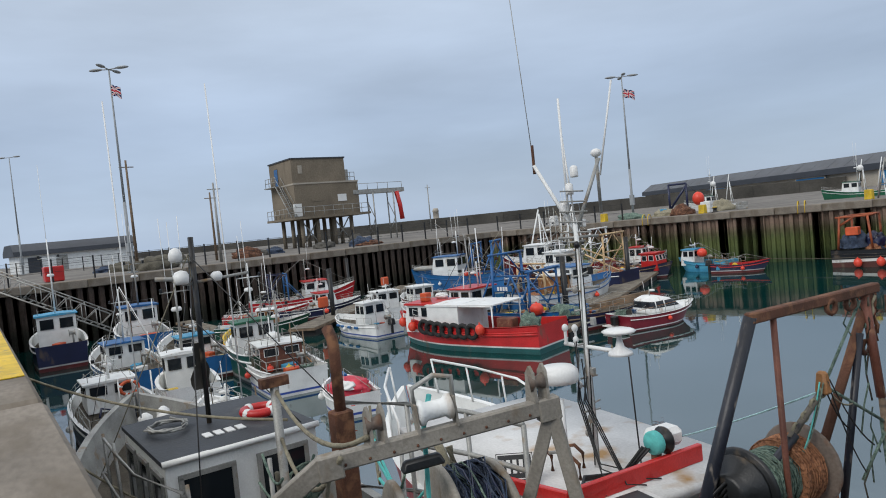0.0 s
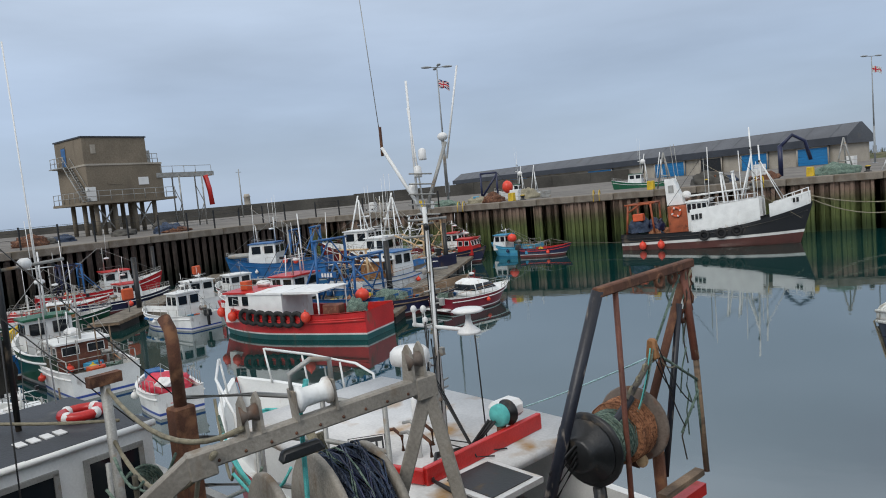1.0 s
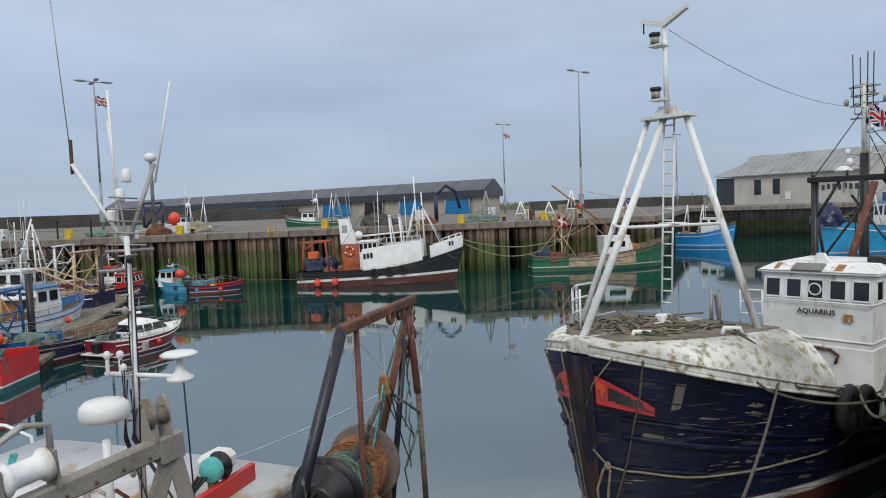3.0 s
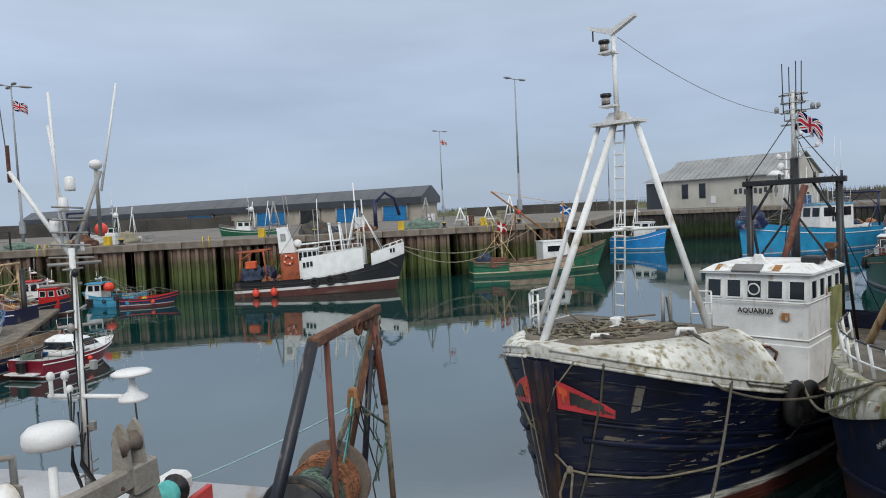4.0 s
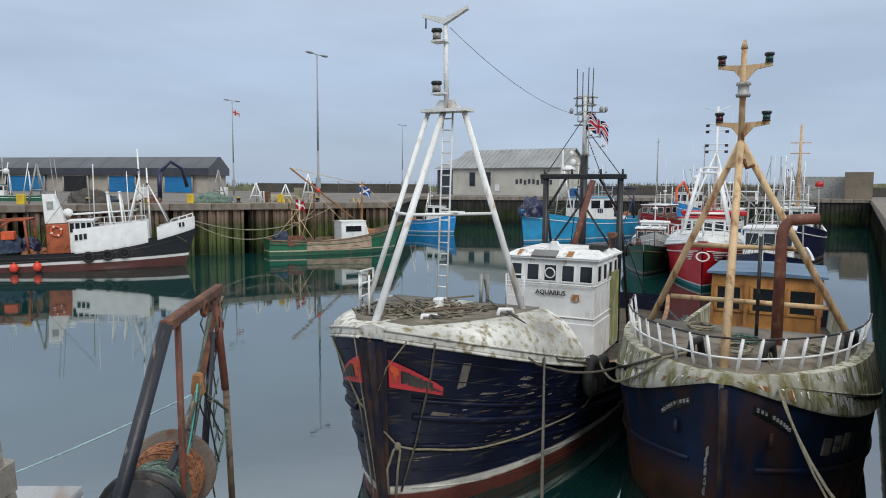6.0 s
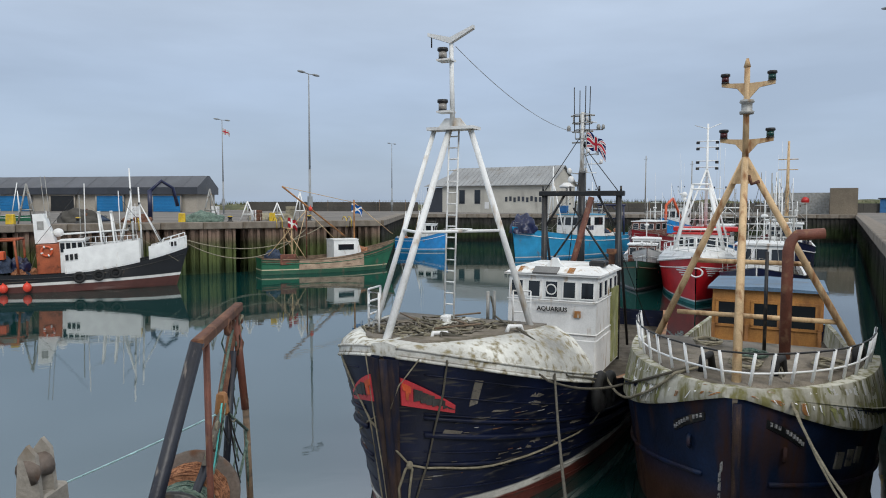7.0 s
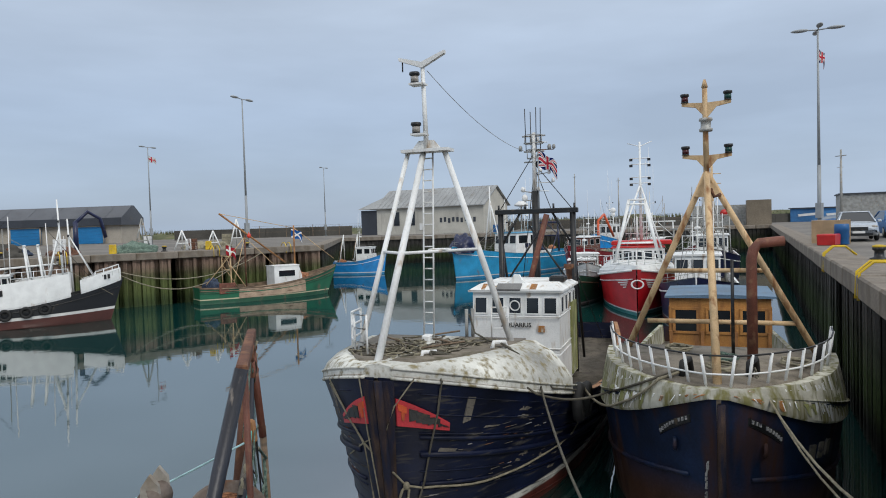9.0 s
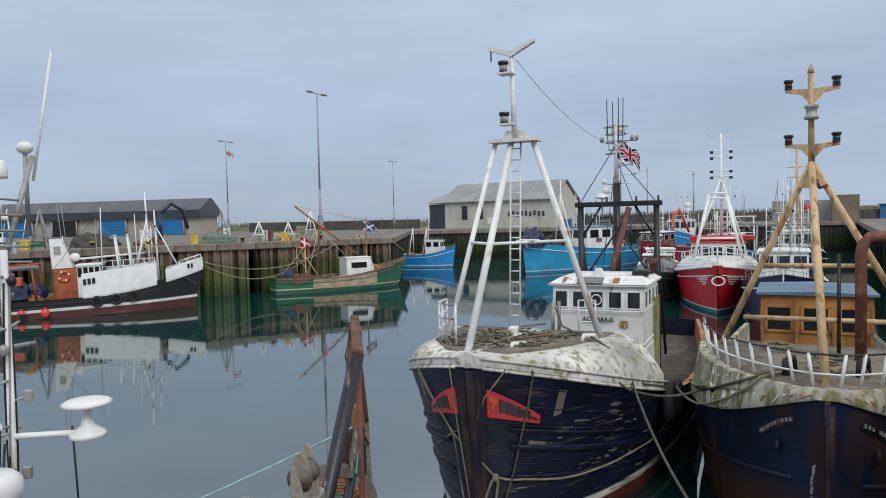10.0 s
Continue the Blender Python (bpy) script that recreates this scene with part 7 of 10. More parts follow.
# weathered boards of the foredeck under the tangle of rope
for k in range(11):
    y = -1.25 + 0.23 * k
    u = 0.955 - 0.018 * abs(k - 5) ** 1.3 / 3
    x1_ = ah.at(u, ah.top(u)).x - 0.15
    box("deck_board", ((x1_ + L_AQ - 2.75) / 2, y, 3.135 - 0.012 * abs(k - 5)), (x1_ - L_AQ + 2.75, 0.215, 0.04), "deckwood", aq, bev=0.006)

random.seed(78)
for k in range(9):
    q0 = g0 + V((random.uniform(-0.3, 0.6), random.uniform(-0.2, 0.5), random.uniform(-0.9, 0.0)))
    rod("loose_rope", sag(q0, q0 + V((random.uniform(0.3, 1.1), random.uniform(-0.4, 0.6), random.uniform(-0.9, 0.1))), random.uniform(0.1, 0.4), 8), random.uniform(0.009, 0.018), random.choice(("rope", "rope", "darkrope", "greennet")), gbt)
for k in range(7):
    q0 = W5(-1.5, 4.15, 4.2) + V((random.uniform(-0.05, 0.05), random.uniform(-0.1, 0.1), -0.25 * k))
    rod("loose_twine", [q0, q0 + V((0.05, random.uniform(-0.1, 0.1), -0.2)), q0 + V((0.02, random.uniform(-0.15, 0.15), -0.45))], 0.008, random.choice(("greennet", "darkrope")), wb)
for k in range(6):
    q0 = W5(-4.3 + 0.03 * k, 3.3, 2.24)
    rod("cable_run", [q0 + V((0, 0, 1.6 - 0.1 * k)), q0 + V((0.04, 0.05 * (k % 3 - 1), 0.8)), q0 + V((-0.15 - 0.1 * k, 0.1 * (k % 3 - 1), 0.05)), q0 + V((-0.7, 0.25 * (k % 4 - 1.5), 0.0))], 0.009, "cable", wb)

# small aerials and brackets on the derelict trawler's after mast
random.seed(79)
for k in range(7):
    z = 6.2 + 0.24 * k
    w = random.uniform(0.12, 0.34)
    rod("mast_bracket", [(am, 0.1 - w, z), (am, 0.1 + w, z + random.uniform(-0.05, 0.05))], 0.014, random.choice(("white_worn", "galv", "rust")), aq)
    bm = bmesh.new()
    a_spin(bm, (am, 0.1 + random.choice((-1, 1)) * w, z), (0, 0, 1), [(0.03, 0), (0.05, 0.02), (0.045, 0.1), (0.02, 0.13)], 8)
    part("mast_fitting", bm, random.choice(("plastic", "black", "galv")), aq)

# ---- hull paints of the moored boats ----
hull_paint("red_teal_hull", (0.50, 0.018, 0.02), 1, (0.62, 0.62, 0.6), 0.27, (0.012, 0.09, 0.09), 0.21)
hull_paint("white_blue_hull", (0.70, 0.71, 0.70), 1, (0.02, 0.06, 0.30), 0.22, (0.6, 0.6, 0.6), 0.12, 0.05)
hull_paint("burgundy_hull", (0.17, 0.010, 0.022), 1, (0.7, 0.7, 0.7), 0.2, (0.10, 0.01, 0.015), 0.12, 0.0)
hull_paint("blue_hull", (0.013, 0.12, 0.32), 1, (0.6, 0.6, 0.6), 0.3, (0.05, 0.015, 0.012), 0.2)
hull_paint("bright_blue_hull", (0.012, 0.22, 0.55), 1, (0.65, 0.65, 0.65), 0.4, (0.02, 0.2, 0.42), 0.28, 0.1)
hull_paint("light_blue_hull", (0.08, 0.36, 0.52), 1, (0.05, 0.3, 0.5), 0.3, (0.05, 0.28, 0.45), 0.1, 0.3)
hull_paint("navy_hull", (0.012, 0.016, 0.055), 1, (0.4, 0.4, 0.4), 0.25, (0.10, 0.015, 0.015), 0.18)
hull_paint("maroon_hull", (0.20, 0.012, 0.016), 1, (0.6, 0.6, 0.6), 0.4, (0.02, 0.02, 0.05), 0.3)
hull_paint("black_white_hull", (0.012, 0.013, 0.016), 1, (0.65, 0.65, 0.62), 0.62, (0.085, 0.028, 0.022), 0.45, 0.1)
hull_paint("green_hull", (0.014, 0.12, 0.06), 1, (0.5, 0.45, 0.3), 0.38, (0.02, 0.09, 0.05), 0.3, 0.3)
hull_paint("red_white_hull", (0.46, 0.010, 0.016), 1, (0.6, 0.6, 0.6), 0.35, (0.02, 0.16, 0.16), 0.25, 0.0)
hull_paint("turquoise_hull", (0.02, 0.27, 0.50), 1, (0.5, 0.5, 0.5), 0.3, (0.02, 0.2, 0.4), 0.2, 0.15)
hull_paint("dark_green_hull", (0.006, 0.06, 0.035), 1, (0.2, 0.2, 0.2), 0.2, (0.02, 0.02, 0.02), 0.1, 0.2)

# ---- red boat with tyres along its side ----
rb, h, L = small_boat("fishing_boat", "bright red fishing boat with tyre fenders and teal stripe", (-17.2, 15.9), (-25.0, 14.0), 2.6, 1.4, 0.95, "red_teal_hull", (0.86, 0.66, 1.7, 1.8), "white", "red", "red",
                      rails="white", tyres=0, fenders=((0.93, 1, 1.0), (0.8, 1, 0.9), (0.3, 1, 0.95)), seed=21, bul=0.5)
h.band(rb, 0.72, 0.05, "red")
for i in range(7):
    u = 0.36 + 0.055 * i
    tyre(rb, h.at(u, h.top(u) * 0.88, 1, 0.08), 0.25)
house(rb, 0.68 * L, 0.47 * L, -0.95, 1.05, 0.5, 1.78, "white", "white", 0, 0, slope=0.02, over=0.05, name="shelter")
rods("shelter_frame", [((0.26 * L, y, 0.5), (0.26 * L, y, 1.78)) for y in (-0.95, 1.0)] + [((0.26 * L, 1.0, 1.78), (0.47 * L, 1.0, 1.78)), ((0.26 * L, -0.95, 1.78), (0.47 * L, -0.95, 1.78))], 0.035, "white", rb)
box("canopy", (0.37 * L, 0, 1.83), (0.24 * L, 2.05, 0.05), "white", rb)
box("fish_crate", (0.76 * L, 0.3, 2.08), (0.36, 0.36, 0.36), "orange", rb, bev=0.02)
box("life_raft", (0.72 * L, -0.4, 2.03), (0.6, 0.4, 0.26), "plastic", rb, bev=0.1)
box("pot_crate", (0.2 * L, 0.7, 0.95), (0.75, 0.45, 0.75), "brownpaint", rb, "rusty brown pots", bev=0.04)
net_heap(rb, (0.08 * L, 0.6, 1.0), (0.42, 0.4, 0.5), "greennet", 8)
marks("number_bars", h.at(0.88, 1.32, 1, 0.05), (-1, 0.3, 0), (0, 0, 1), 0.2, 3, "plastic", rb)

# blue gantry boat behind it
bg, h, L = small_boat("fishing_boat", "blue fishing boat with tall blue stern gantry and number board", (-19.0, 19.0), (-27.2, 17.7), 2.8, 1.9, 1.15, "blue_hull", (0.8, 0.62, 1.8, 2.4), "white", "red", "blue", mast_h=1.6, aerials=2,
                      gantry=(0.18, 2.2, 3.4, "blue"), seed=22, boxes=4, nets=((0.06, -0.2, 0.7, "greennet"), (0.25, 0.5, 0.6, "orangenet")), low=0.8)
gallows(bg, 0.42 * L, 2.3, 0.7, 4.4, "blue", 0.07, 1.2)
box("number_board", (0.33 * L, 1.32, 2.55), (1.0, 0.04, 0.32), "blue", bg)
marks("number_bars", (0.33 * L, 1.36, 2.55), (-1, 0, 0), (0, 0, 1), 0.22, 4, "plastic", bg)
rods("gantry_strut", [((0.42 * L, 1.0, 3.2), (0.18 * L, 1.0, 3.2)), ((0.42 * L, -1.0, 3.2), (0.18 * L, -1.0, 3.2)), ((0.3 * L, 1.0, 3.2), (0.18 * L, 1.1, 0.8)), ((0.3 * L, 1.0, 3.2), (0.42 * L, 1.1, 0.8)), ((0.2 * L, -1, 0.8), (0.42 * L, -1, 3.2))], 0.05, "blue", bg)
net_heap(bg, (0.03 * L, 0.7, 0.9), (0.45, 0.5, 0.65), "greennet", 5)
fender(bg, (0.1 * L, 1.5, 1.5), 0.3)

# white and blue cutter beyond
cu, h, L = small_boat("fishing_boat", "white fishing boat with blue stripe and varnished wheelhouse", (-24.6, 21.2), (-24.5, 28.0), 2.9, 1.9, 1.25, "white_blue_hull", (0.62, 0.4, 1.9, 2.75), "white", "blue", "blue", mast_h=2.0, gantry=(0.1, 2.1, 3.3, "cream"), seed=23, boxes=3, nets=((0.12, 0.2, 0.6, "orangenet"),), low=0.8)
house(cu, 0.40 * L, 0.28 * L, -0.8, 0.8, 0.85, 2.3, "varnish", "white", 2, 1, name="after_cabin")
# cabin cruiser
cr, h, L = small_boat("motor_cruiser", "burgundy and white cabin cruiser with tinted windows", (-17.5, 19.0), (-16.45, 24.9), 2.6, 1.35, 1.0, "burgundy_hull", None, cap="white", deck="white", bul=0.12, rake=1.2, bluff=2.0, seed=24, scale=0.72, rails="galv", group="moored pleasure boats", low=0.8)
def cabin_loft(bm, l, f0, f1, grow):
    """Rounded cabin shell between two heights, narrowing upwards."""
    rows = []
    for i in range(6):
        f = f0 + (f1 - f0) * i / 5
        k = max(0.0, f - 0.75) / 0.25
        xa, xb = 0.30 * l + 0.15 * f + 0.35 * k * k - grow, 0.76 * l - 1.35 * f - 0.45 * k * k + grow
        w = 0.98 - 0.2 * f - 0.25 * k * k + grow
        c = 0.32 - 0.1 * f
        o = [(xa + c * 0.5, w), (xb - c, w), (xb - c * 0.35, w - c * 0.35), (xb, w - c), (xb + 0.06, 0.0)]
        o = o + [(x, -y) for x, y in reversed(o[:-1])] + [(xa, -w + c), (xa, w - c)]
        rows.append([bm.verts.new((x, y, 0.92 + 1.25 * f)) for x, y in o])
    n = len(rows[0])
    for a, b in zip(rows, rows[1:]):
        for i in range(n):
            bm.faces.new((a[i], a[(i + 1) % n], b[(i + 1) % n], b[i]))
    bm.faces.new(rows[-1])
    bm.faces.new(list(reversed(rows[0])))


cab = part("cabin", one(cabin_loft, L, 0.0, 1.0, 0.0), "white", cr)
part("window_band", one(cabin_loft, L, 0.34, 0.72, 0.012), "glass", cab, "tinted wraparound windows")
for x, y in ((0.36, 0.93), (0.47, 0.93), (0.36, -0.93), (0.47, -0.93), (0.57, 0.5), (0.57, -0.5)):
    rod("window_pillar", [(x * L, y * 0.995, 1.33), (x * L - (0.3 if abs(y) < 0.9 else 0.05), y * 0.93, 1.84)], 0.035, "white", cab)
bm = bmesh.new()
a_ball(bm, (0.72 * L, 0, 0.98), 1.0, (1.35, 0.75, 0.32), 16, 8)
part("foredeck", bm, "white", cr)
mast(cr, 0.42 * L, 0, 2.1, 2.8, 0.03, "galv", 2, True, 0)
box("bathing_platform", (-0.2, 0, 0.35), (0.5, 1.8, 0.08), "white", cr)
box("outboard_engine", (-0.25, 0, 0.8), (0.4, 0.4, 0.7), "black", cr, bev=0.08)
small_boat("work_boat", "navy blue open work boat beside the pontoon", (-19.6, 18.4), (-19.0, 24.2), 2.2, 1.3, 0.85, "navy_hull", None, cap="wood", seed=25, mast_h=0, rails=False, boxes=3, outboard=True, low=0.8)

# small white boat with blue trim
sw, h, L = small_boat("fishing_boat", "small white fishing boat with blue trim and outboard", (-26.2, 14.5), (-32.8, 14.4), 2.4, 1.3, 0.95, "white_blue_hull", (0.42, 0.24, 1.5, 2.5), "white", "white", "white", seed=26, scale=0.8, rails="galv", outboard=True, boxes=2, nf=2, ns=2, mast_h=0.8, low=0.8)
for u in (0.42, 0.55, 0.68, 0.3):
    bm = bmesh.new()
    a_box(bm, h.at(u, 0.72, 1, 0.08), (0.42, 0.14, 0.2), None, 1, 0.05)
    part("fender", bm, "blue", sw)
small_boat("motor_cruiser", "white cabin cruiser with curved wheelhouse", (-30.2, 17.6), (-36.4, 18.6), 2.4, 1.5, 1.1, "white_blue_hull", (0.62, 0.36, 1.7, 2.4), "white", "white", "white", seed=27, scale=0.8, rails="galv", mast_h=0.7, group="moored pleasure boats", low=0.8)
small_boat("motor_cruiser", "white motor boat with dark red hull stripe", (-30.5, 20.2), (-36.6, 21.4), 2.3, 1.5, 1.1, "burgundy_hull", (0.6, 0.35, 1.6, 2.3), "white", "white", "white", seed=28, scale=0.8, rails="galv", group="moored pleasure boats", low=0.8)

# row along the far left quay
b1, h, L = small_boat("fishing_boat", "white and red fishing boat with blue gantry", (-44.4, 13.6), (-42.2, 21.6), 2.9, 2.3, 1.3, "red_white_hull", (0.72, 0.5, 1.9, 2.8), "white", "red", "white", seed=29, scale=0.9, mast_h=2.2, mast_mat="galv", gantry=(0.18, 2.3, 3.9, "navy"), boxes=3, nets=((0.1, 0, 0.6, "greennet"),), low=0.8)
gallows(b1, 0.34 * L, 2.3, 0.9, 3.8, "blue", 0.06, 1.4)
rods("gantry_strut", [((0.18 * L, -1, 3.8), (0.34 * L, -1, 3.8)), ((0.18 * L, 1, 3.8), (0.34 * L, 1, 3.8)), ((0.1 * L, 1, 1), (0.3 * L, 1, 3.8)), ((0.1 * L, -1, 1), (0.3 * L, -1, 3.8))], 0.05, "navy", b1)
small_boat("fishing_boat", "dark blue boat with small red and white wheelhouse", (-39.2, 13.2), (-38.4, 20.0), 2.5, 1.4, 0.95, "navy_hull", (0.66, 0.46, 1.6, 2.2), "white", "red", "white", seed=30, scale=0.85, mast_h=1.4, boxes=3, fenders=((0.5, -1, 0.6),), low=0.8)
small_boat("fishing_boat", "red open fishing boat with white rail", (-41.2, 10.6), (-38.8, 16.4), 2.3, 1.4, 0.95, "red_white_hull", None, cap="white", seed=31, scale=0.85, mast_h=2.4, mast_mat="galv", boxes=4, rails=False, low=0.8)
small_boat("fishing_boat", "green fishing boat with varnished cabin", (-36.2, 8.6), (-33.6, 14.0), 2.2, 1.4, 0.95, "dark_green_hull", (0.66, 0.45, 1.5, 2.1), "varnish", "white", "white", seed=32, scale=0.85, mast_h=2.6, mast_mat="galv", boxes=3, low=0.8)

# blue trawlers and white masts by the corner of the basin
b2, h, L = small_boat("fishing_boat", "blue fishing boat with white wheelhouse and inflatable tender", (-36.0, 30.4), (-42.4, 26.2), 3.0, 2.3, 1.5, "blue_hull", (0.72, 0.46, 2.1, 3.3), "white", "blue", "blue", seed=33, mast_h=2.3, aerials=3, fenders=((0.35, 1, 1.7), (0.25, 1, 1.6)), boxes=2, low=0.8)
gallows(b2, 0.1 * L, 2.5, 1.0, 4.4, "blue", 0.09, 1.0)
gallows(b2, 0.3 * L, 2.5, 1.0, 4.3, "blue", 0.07, 1.0)
bm = bmesh.new()
a_ring(bm, (0, 0, 0), 0.7, 0.2, "z", 18, 8)
td = part("inflatable_tender", bm, "galv", b2, "grey inflatable tender")
td.location, td.scale = (0.8 * L, 0.4, 2.35), (1.3, 0.8, 0.9)
b3, h, L = small_boat("fishing_trawler", "maroon trawler with white lattice masts", (-31.0, 35.4), (-39.6, 33.0), 3.4, 2.6, 1.6, "maroon_hull", (0.7, 0.46, 2.3, 3.5), "white", "white", "white", seed=34, mast_h=2.4, aerials=2, boxes=3, low=0.8)
for x in (0.52, 0.2):
    for y in (-1.0, 1.0):
        rod("tripod_leg", [(x * L, y, 1.2), (x * L + 0.6, 0, 6.4)], 0.05, "white", b3)
    rod("tripod_leg", [(x * L + 1.9, 0, 1.8), (x * L + 0.6, 0, 6.8)], 0.06, "white", b3)
    for z in (3.6, 4.8, 5.6):
        f = (z - 1.2) / 5.2
        rod("crossbar", [(x * L + 0.6 * f, -1.0 * (1 - f), z), (x * L + 0.6 * f, 1.0 * (1 - f), z)], 0.035, "white", b3)
gallows(b3, 0.06 * L, 2.8, 1.2, 4.6, "white", 0.07, 1.6)
b4, h, L = small_boat("fishing_trawler", "white and grey trawler with tan derricks", (-25.6, 31.0), (-33.2, 29.6), 3.0, 2.4, 1.4, "navy_hull", (0.72, 0.5, 2.1, 3.2), "white", "white", "white", seed=35, mast_h=2.8, aerials=3, boxes=4, nets=((0.15, 0.3, 0.8, "orangenet"), (0.28, -0.4, 0.7, "rope")), low=0.8)
gallows(b4, 0.12 * L, 2.6, 1.0, 4.4, "cream", 0.07, 1.6)
for y in (-0.9, 0.9):
    rod("derrick", [(0.45 * L, y * 0.5, 3.3), (0.02 * L, y, 1.6)], 0.06, "cream", b4)
small_boat("fishing_boat", "small blue fishing boat with white and red cabin", (-33.6, 38.6), (-29.0, 39.6), 2.2, 1.6, 1.0, "navy_hull", (0.7, 0.45, 1.6, 2.4), "white", "red", "white", seed=36, mast_h=1.2, boxes=2, low=0.8)
small_boat("fishing_boat", "small dark boat with orange-red cabin", (-31.4, 36.0), (-26.6, 36.8), 2.2, 1.4, 0.9, "navy_hull", (0.84, 0.6, 1.4, 2.1), "red", "red", "wood", seed=37, mast_h=0.8, boxes=3, rails=False, low=0.8)
lb, h, L = small_boat("fishing_boat", "light blue fishing boat with white cabin and orange buoy", (-24.6, 40.6), (-28.6, 40.3), 2.0, 1.2, 0.8, "light_blue_hull", (0.86, 0.6, 1.3, 1.9), "white", "light_blue", "light_blue", seed=38, mast_h=0.6, boxes=2, rails=False, low=0.8)
fender(lb, (0.5 * L, 0.3, 1.6), 0.35)
small_boat("work_boat", "small navy open boat with red rim", (-25.2, 39.2), (-21.8, 40.4), 1.6, 1.0, 0.65, "navy_hull", None, cap="red", seed=39, boxes=1, rails=False, outboard=True, low=0.8)

# cluster by the near quay, towards the gangway
nb, h, L = small_boat("fishing_boat", "navy fishing boat with white wheelhouse and life ring", (-16.8, 1.0), (-25.2, 1.3), 2.8, 1.7, 1.1, "navy_hull", (0.74, 0.55, 1.6, 2.1), "white", "white", "white", seed=40, scale=0.85, mast_h=1.2, boxes=3, fenders=((0.4, -1, 0.8), (0.7, -1, 0.8)), nets=((0.2, 0.2, 0.5, "bluenet"),), low=0.8)
lifebuoy(nb, (0.52 * L - 0.06, -0.55, 1.75), "x", 0.3)
for x, y in ((0.35, 0.3), (0.3, -0.4)):
    rod("pipe_hoop", [(x * L, y, 0.7), (x * L, y, 1.3), (x * L - 0.3, y + 0.3, 1.5), (x * L - 0.6, y + 0.4, 1.2)], 0.04, "navy", nb)
nb2, h, L = small_boat("fishing_boat", "white and blue fishing boat with blue-edged wheelhouse roof", (-24.4, 3.0), (-34.4, 3.2), 3.0, 2.0, 1.3, "blue_hull", (0.62, 0.44, 1.8, 2.45), "white", "blue", "white", seed=41, scale=0.82, mast_h=3.4, aerials=2, boxes=2, low=0.8)
rods("stay", [((0.42 * L, 0, 6.0), (0.95 * L, 0, 2.0)), ((0.42 * L, 0, 6.0), (0.2 * L, -1.2, 1.4))], 0.02, "white", nb2)
nb3, h, L = small_boat("fishing_boat", "white fishing boat with blue hull and deck rails", (-25.0, 5.5), (-33.6, 6.0), 2.9, 1.8, 1.2, "blue_hull", (0.48, 0.32, 1.6, 2.2), "white", "light_blue", "white", seed=42, scale=0.85, mast_h=1.0, boxes=3, low=0.8)
nb4, h, L = small_boat("fishing_boat", "white fishing boat with brown cabin and flat white roof", (-19.6, 6.6), (-26.2, 7.7), 2.6, 1.6, 1.05, "white_blue_hull", (0.64, 0.38, 1.7, 1.95), "brownpaint", "white", "white", seed=43, scale=0.9, mast_h=2.6, mast_mat="galv", aerials=2, boxes=2, low=0.8)
bm = bmesh.new()
a_box(bm, (0.5 * L, 0.1, 2.36), (0.8, 0.5, 0.28), None, 0.9, 0.1)
part("life_raft", bm, "plastic", nb4)
tn, h, L = small_boat("tender", "small boat under a red tarpaulin with blue crates", (-15.4, 6.5), (-18.6, 7.3), 1.7, 1.1, 0.85, "white_blue_hull", None, seed=44, scale=0.85, rails=False, low=0.8)
net_heap(tn, (0.45 * L, 0, 0.75), (1.1, 0.75, 0.55), "tarp", 3, "tarpaulin")
box("blue_crate", (0.75 * L, 0.1, 1.15), (0.6, 0.5, 0.35), "blue", tn, bev=0.02)
net_heap(tn, (0.25 * L, 0.2, 1.05), (0.35, 0.3, 0.3), "plastic", 4, "bundle")
ow, h, L = small_boat("fishing_boat", "white and blue boat with yellow and orange stripes", (-27.4, 8.2), (-33.2, 9.0), 2.3, 1.5, 1.0, "white_blue_hull", None, cap="yellow", seed=45, scale=0.85, mast_h=3.0, boxes=5, rails=False, low=0.8)
h.band(ow, 0.7, 0.06, "orange")
wl2, h, L = small_boat("fishing_boat", "white fishing boat with black antenna domes", (-11.6, 2.6), (-19.4, 3.2), 2.4, 1.6, 1.15, "white_blue_hull", (0.72, 0.55, 1.3, 1.75), "white", "white", "white", seed=46, scale=0.78, mast_h=1.0, boxes=2, low=0.8)
for dx in (0.0, 0.35, -0.3):
    bm = bmesh.new()
    a_ball(bm, (0.6 * L + dx, 0.3 - dx, 1.98), 0.16, (1, 1, 0.9), 12, 8)
    part("antenna_dome", bm, "plastic", wl2)

# ---- the black and white trawler alongside the pier ----
bt, h, L = small_boat("fishing_trawler", "black and white trawler with orange stern gantry", (-18.9, 43.4), (-7.2, 44.8), 3.6, 2.3, 1.1, "black_white_hull", None, cap="black", deck="deckwood", seed=50, bul=0.6, rails=False, bluff=2.6, rake=0.8)
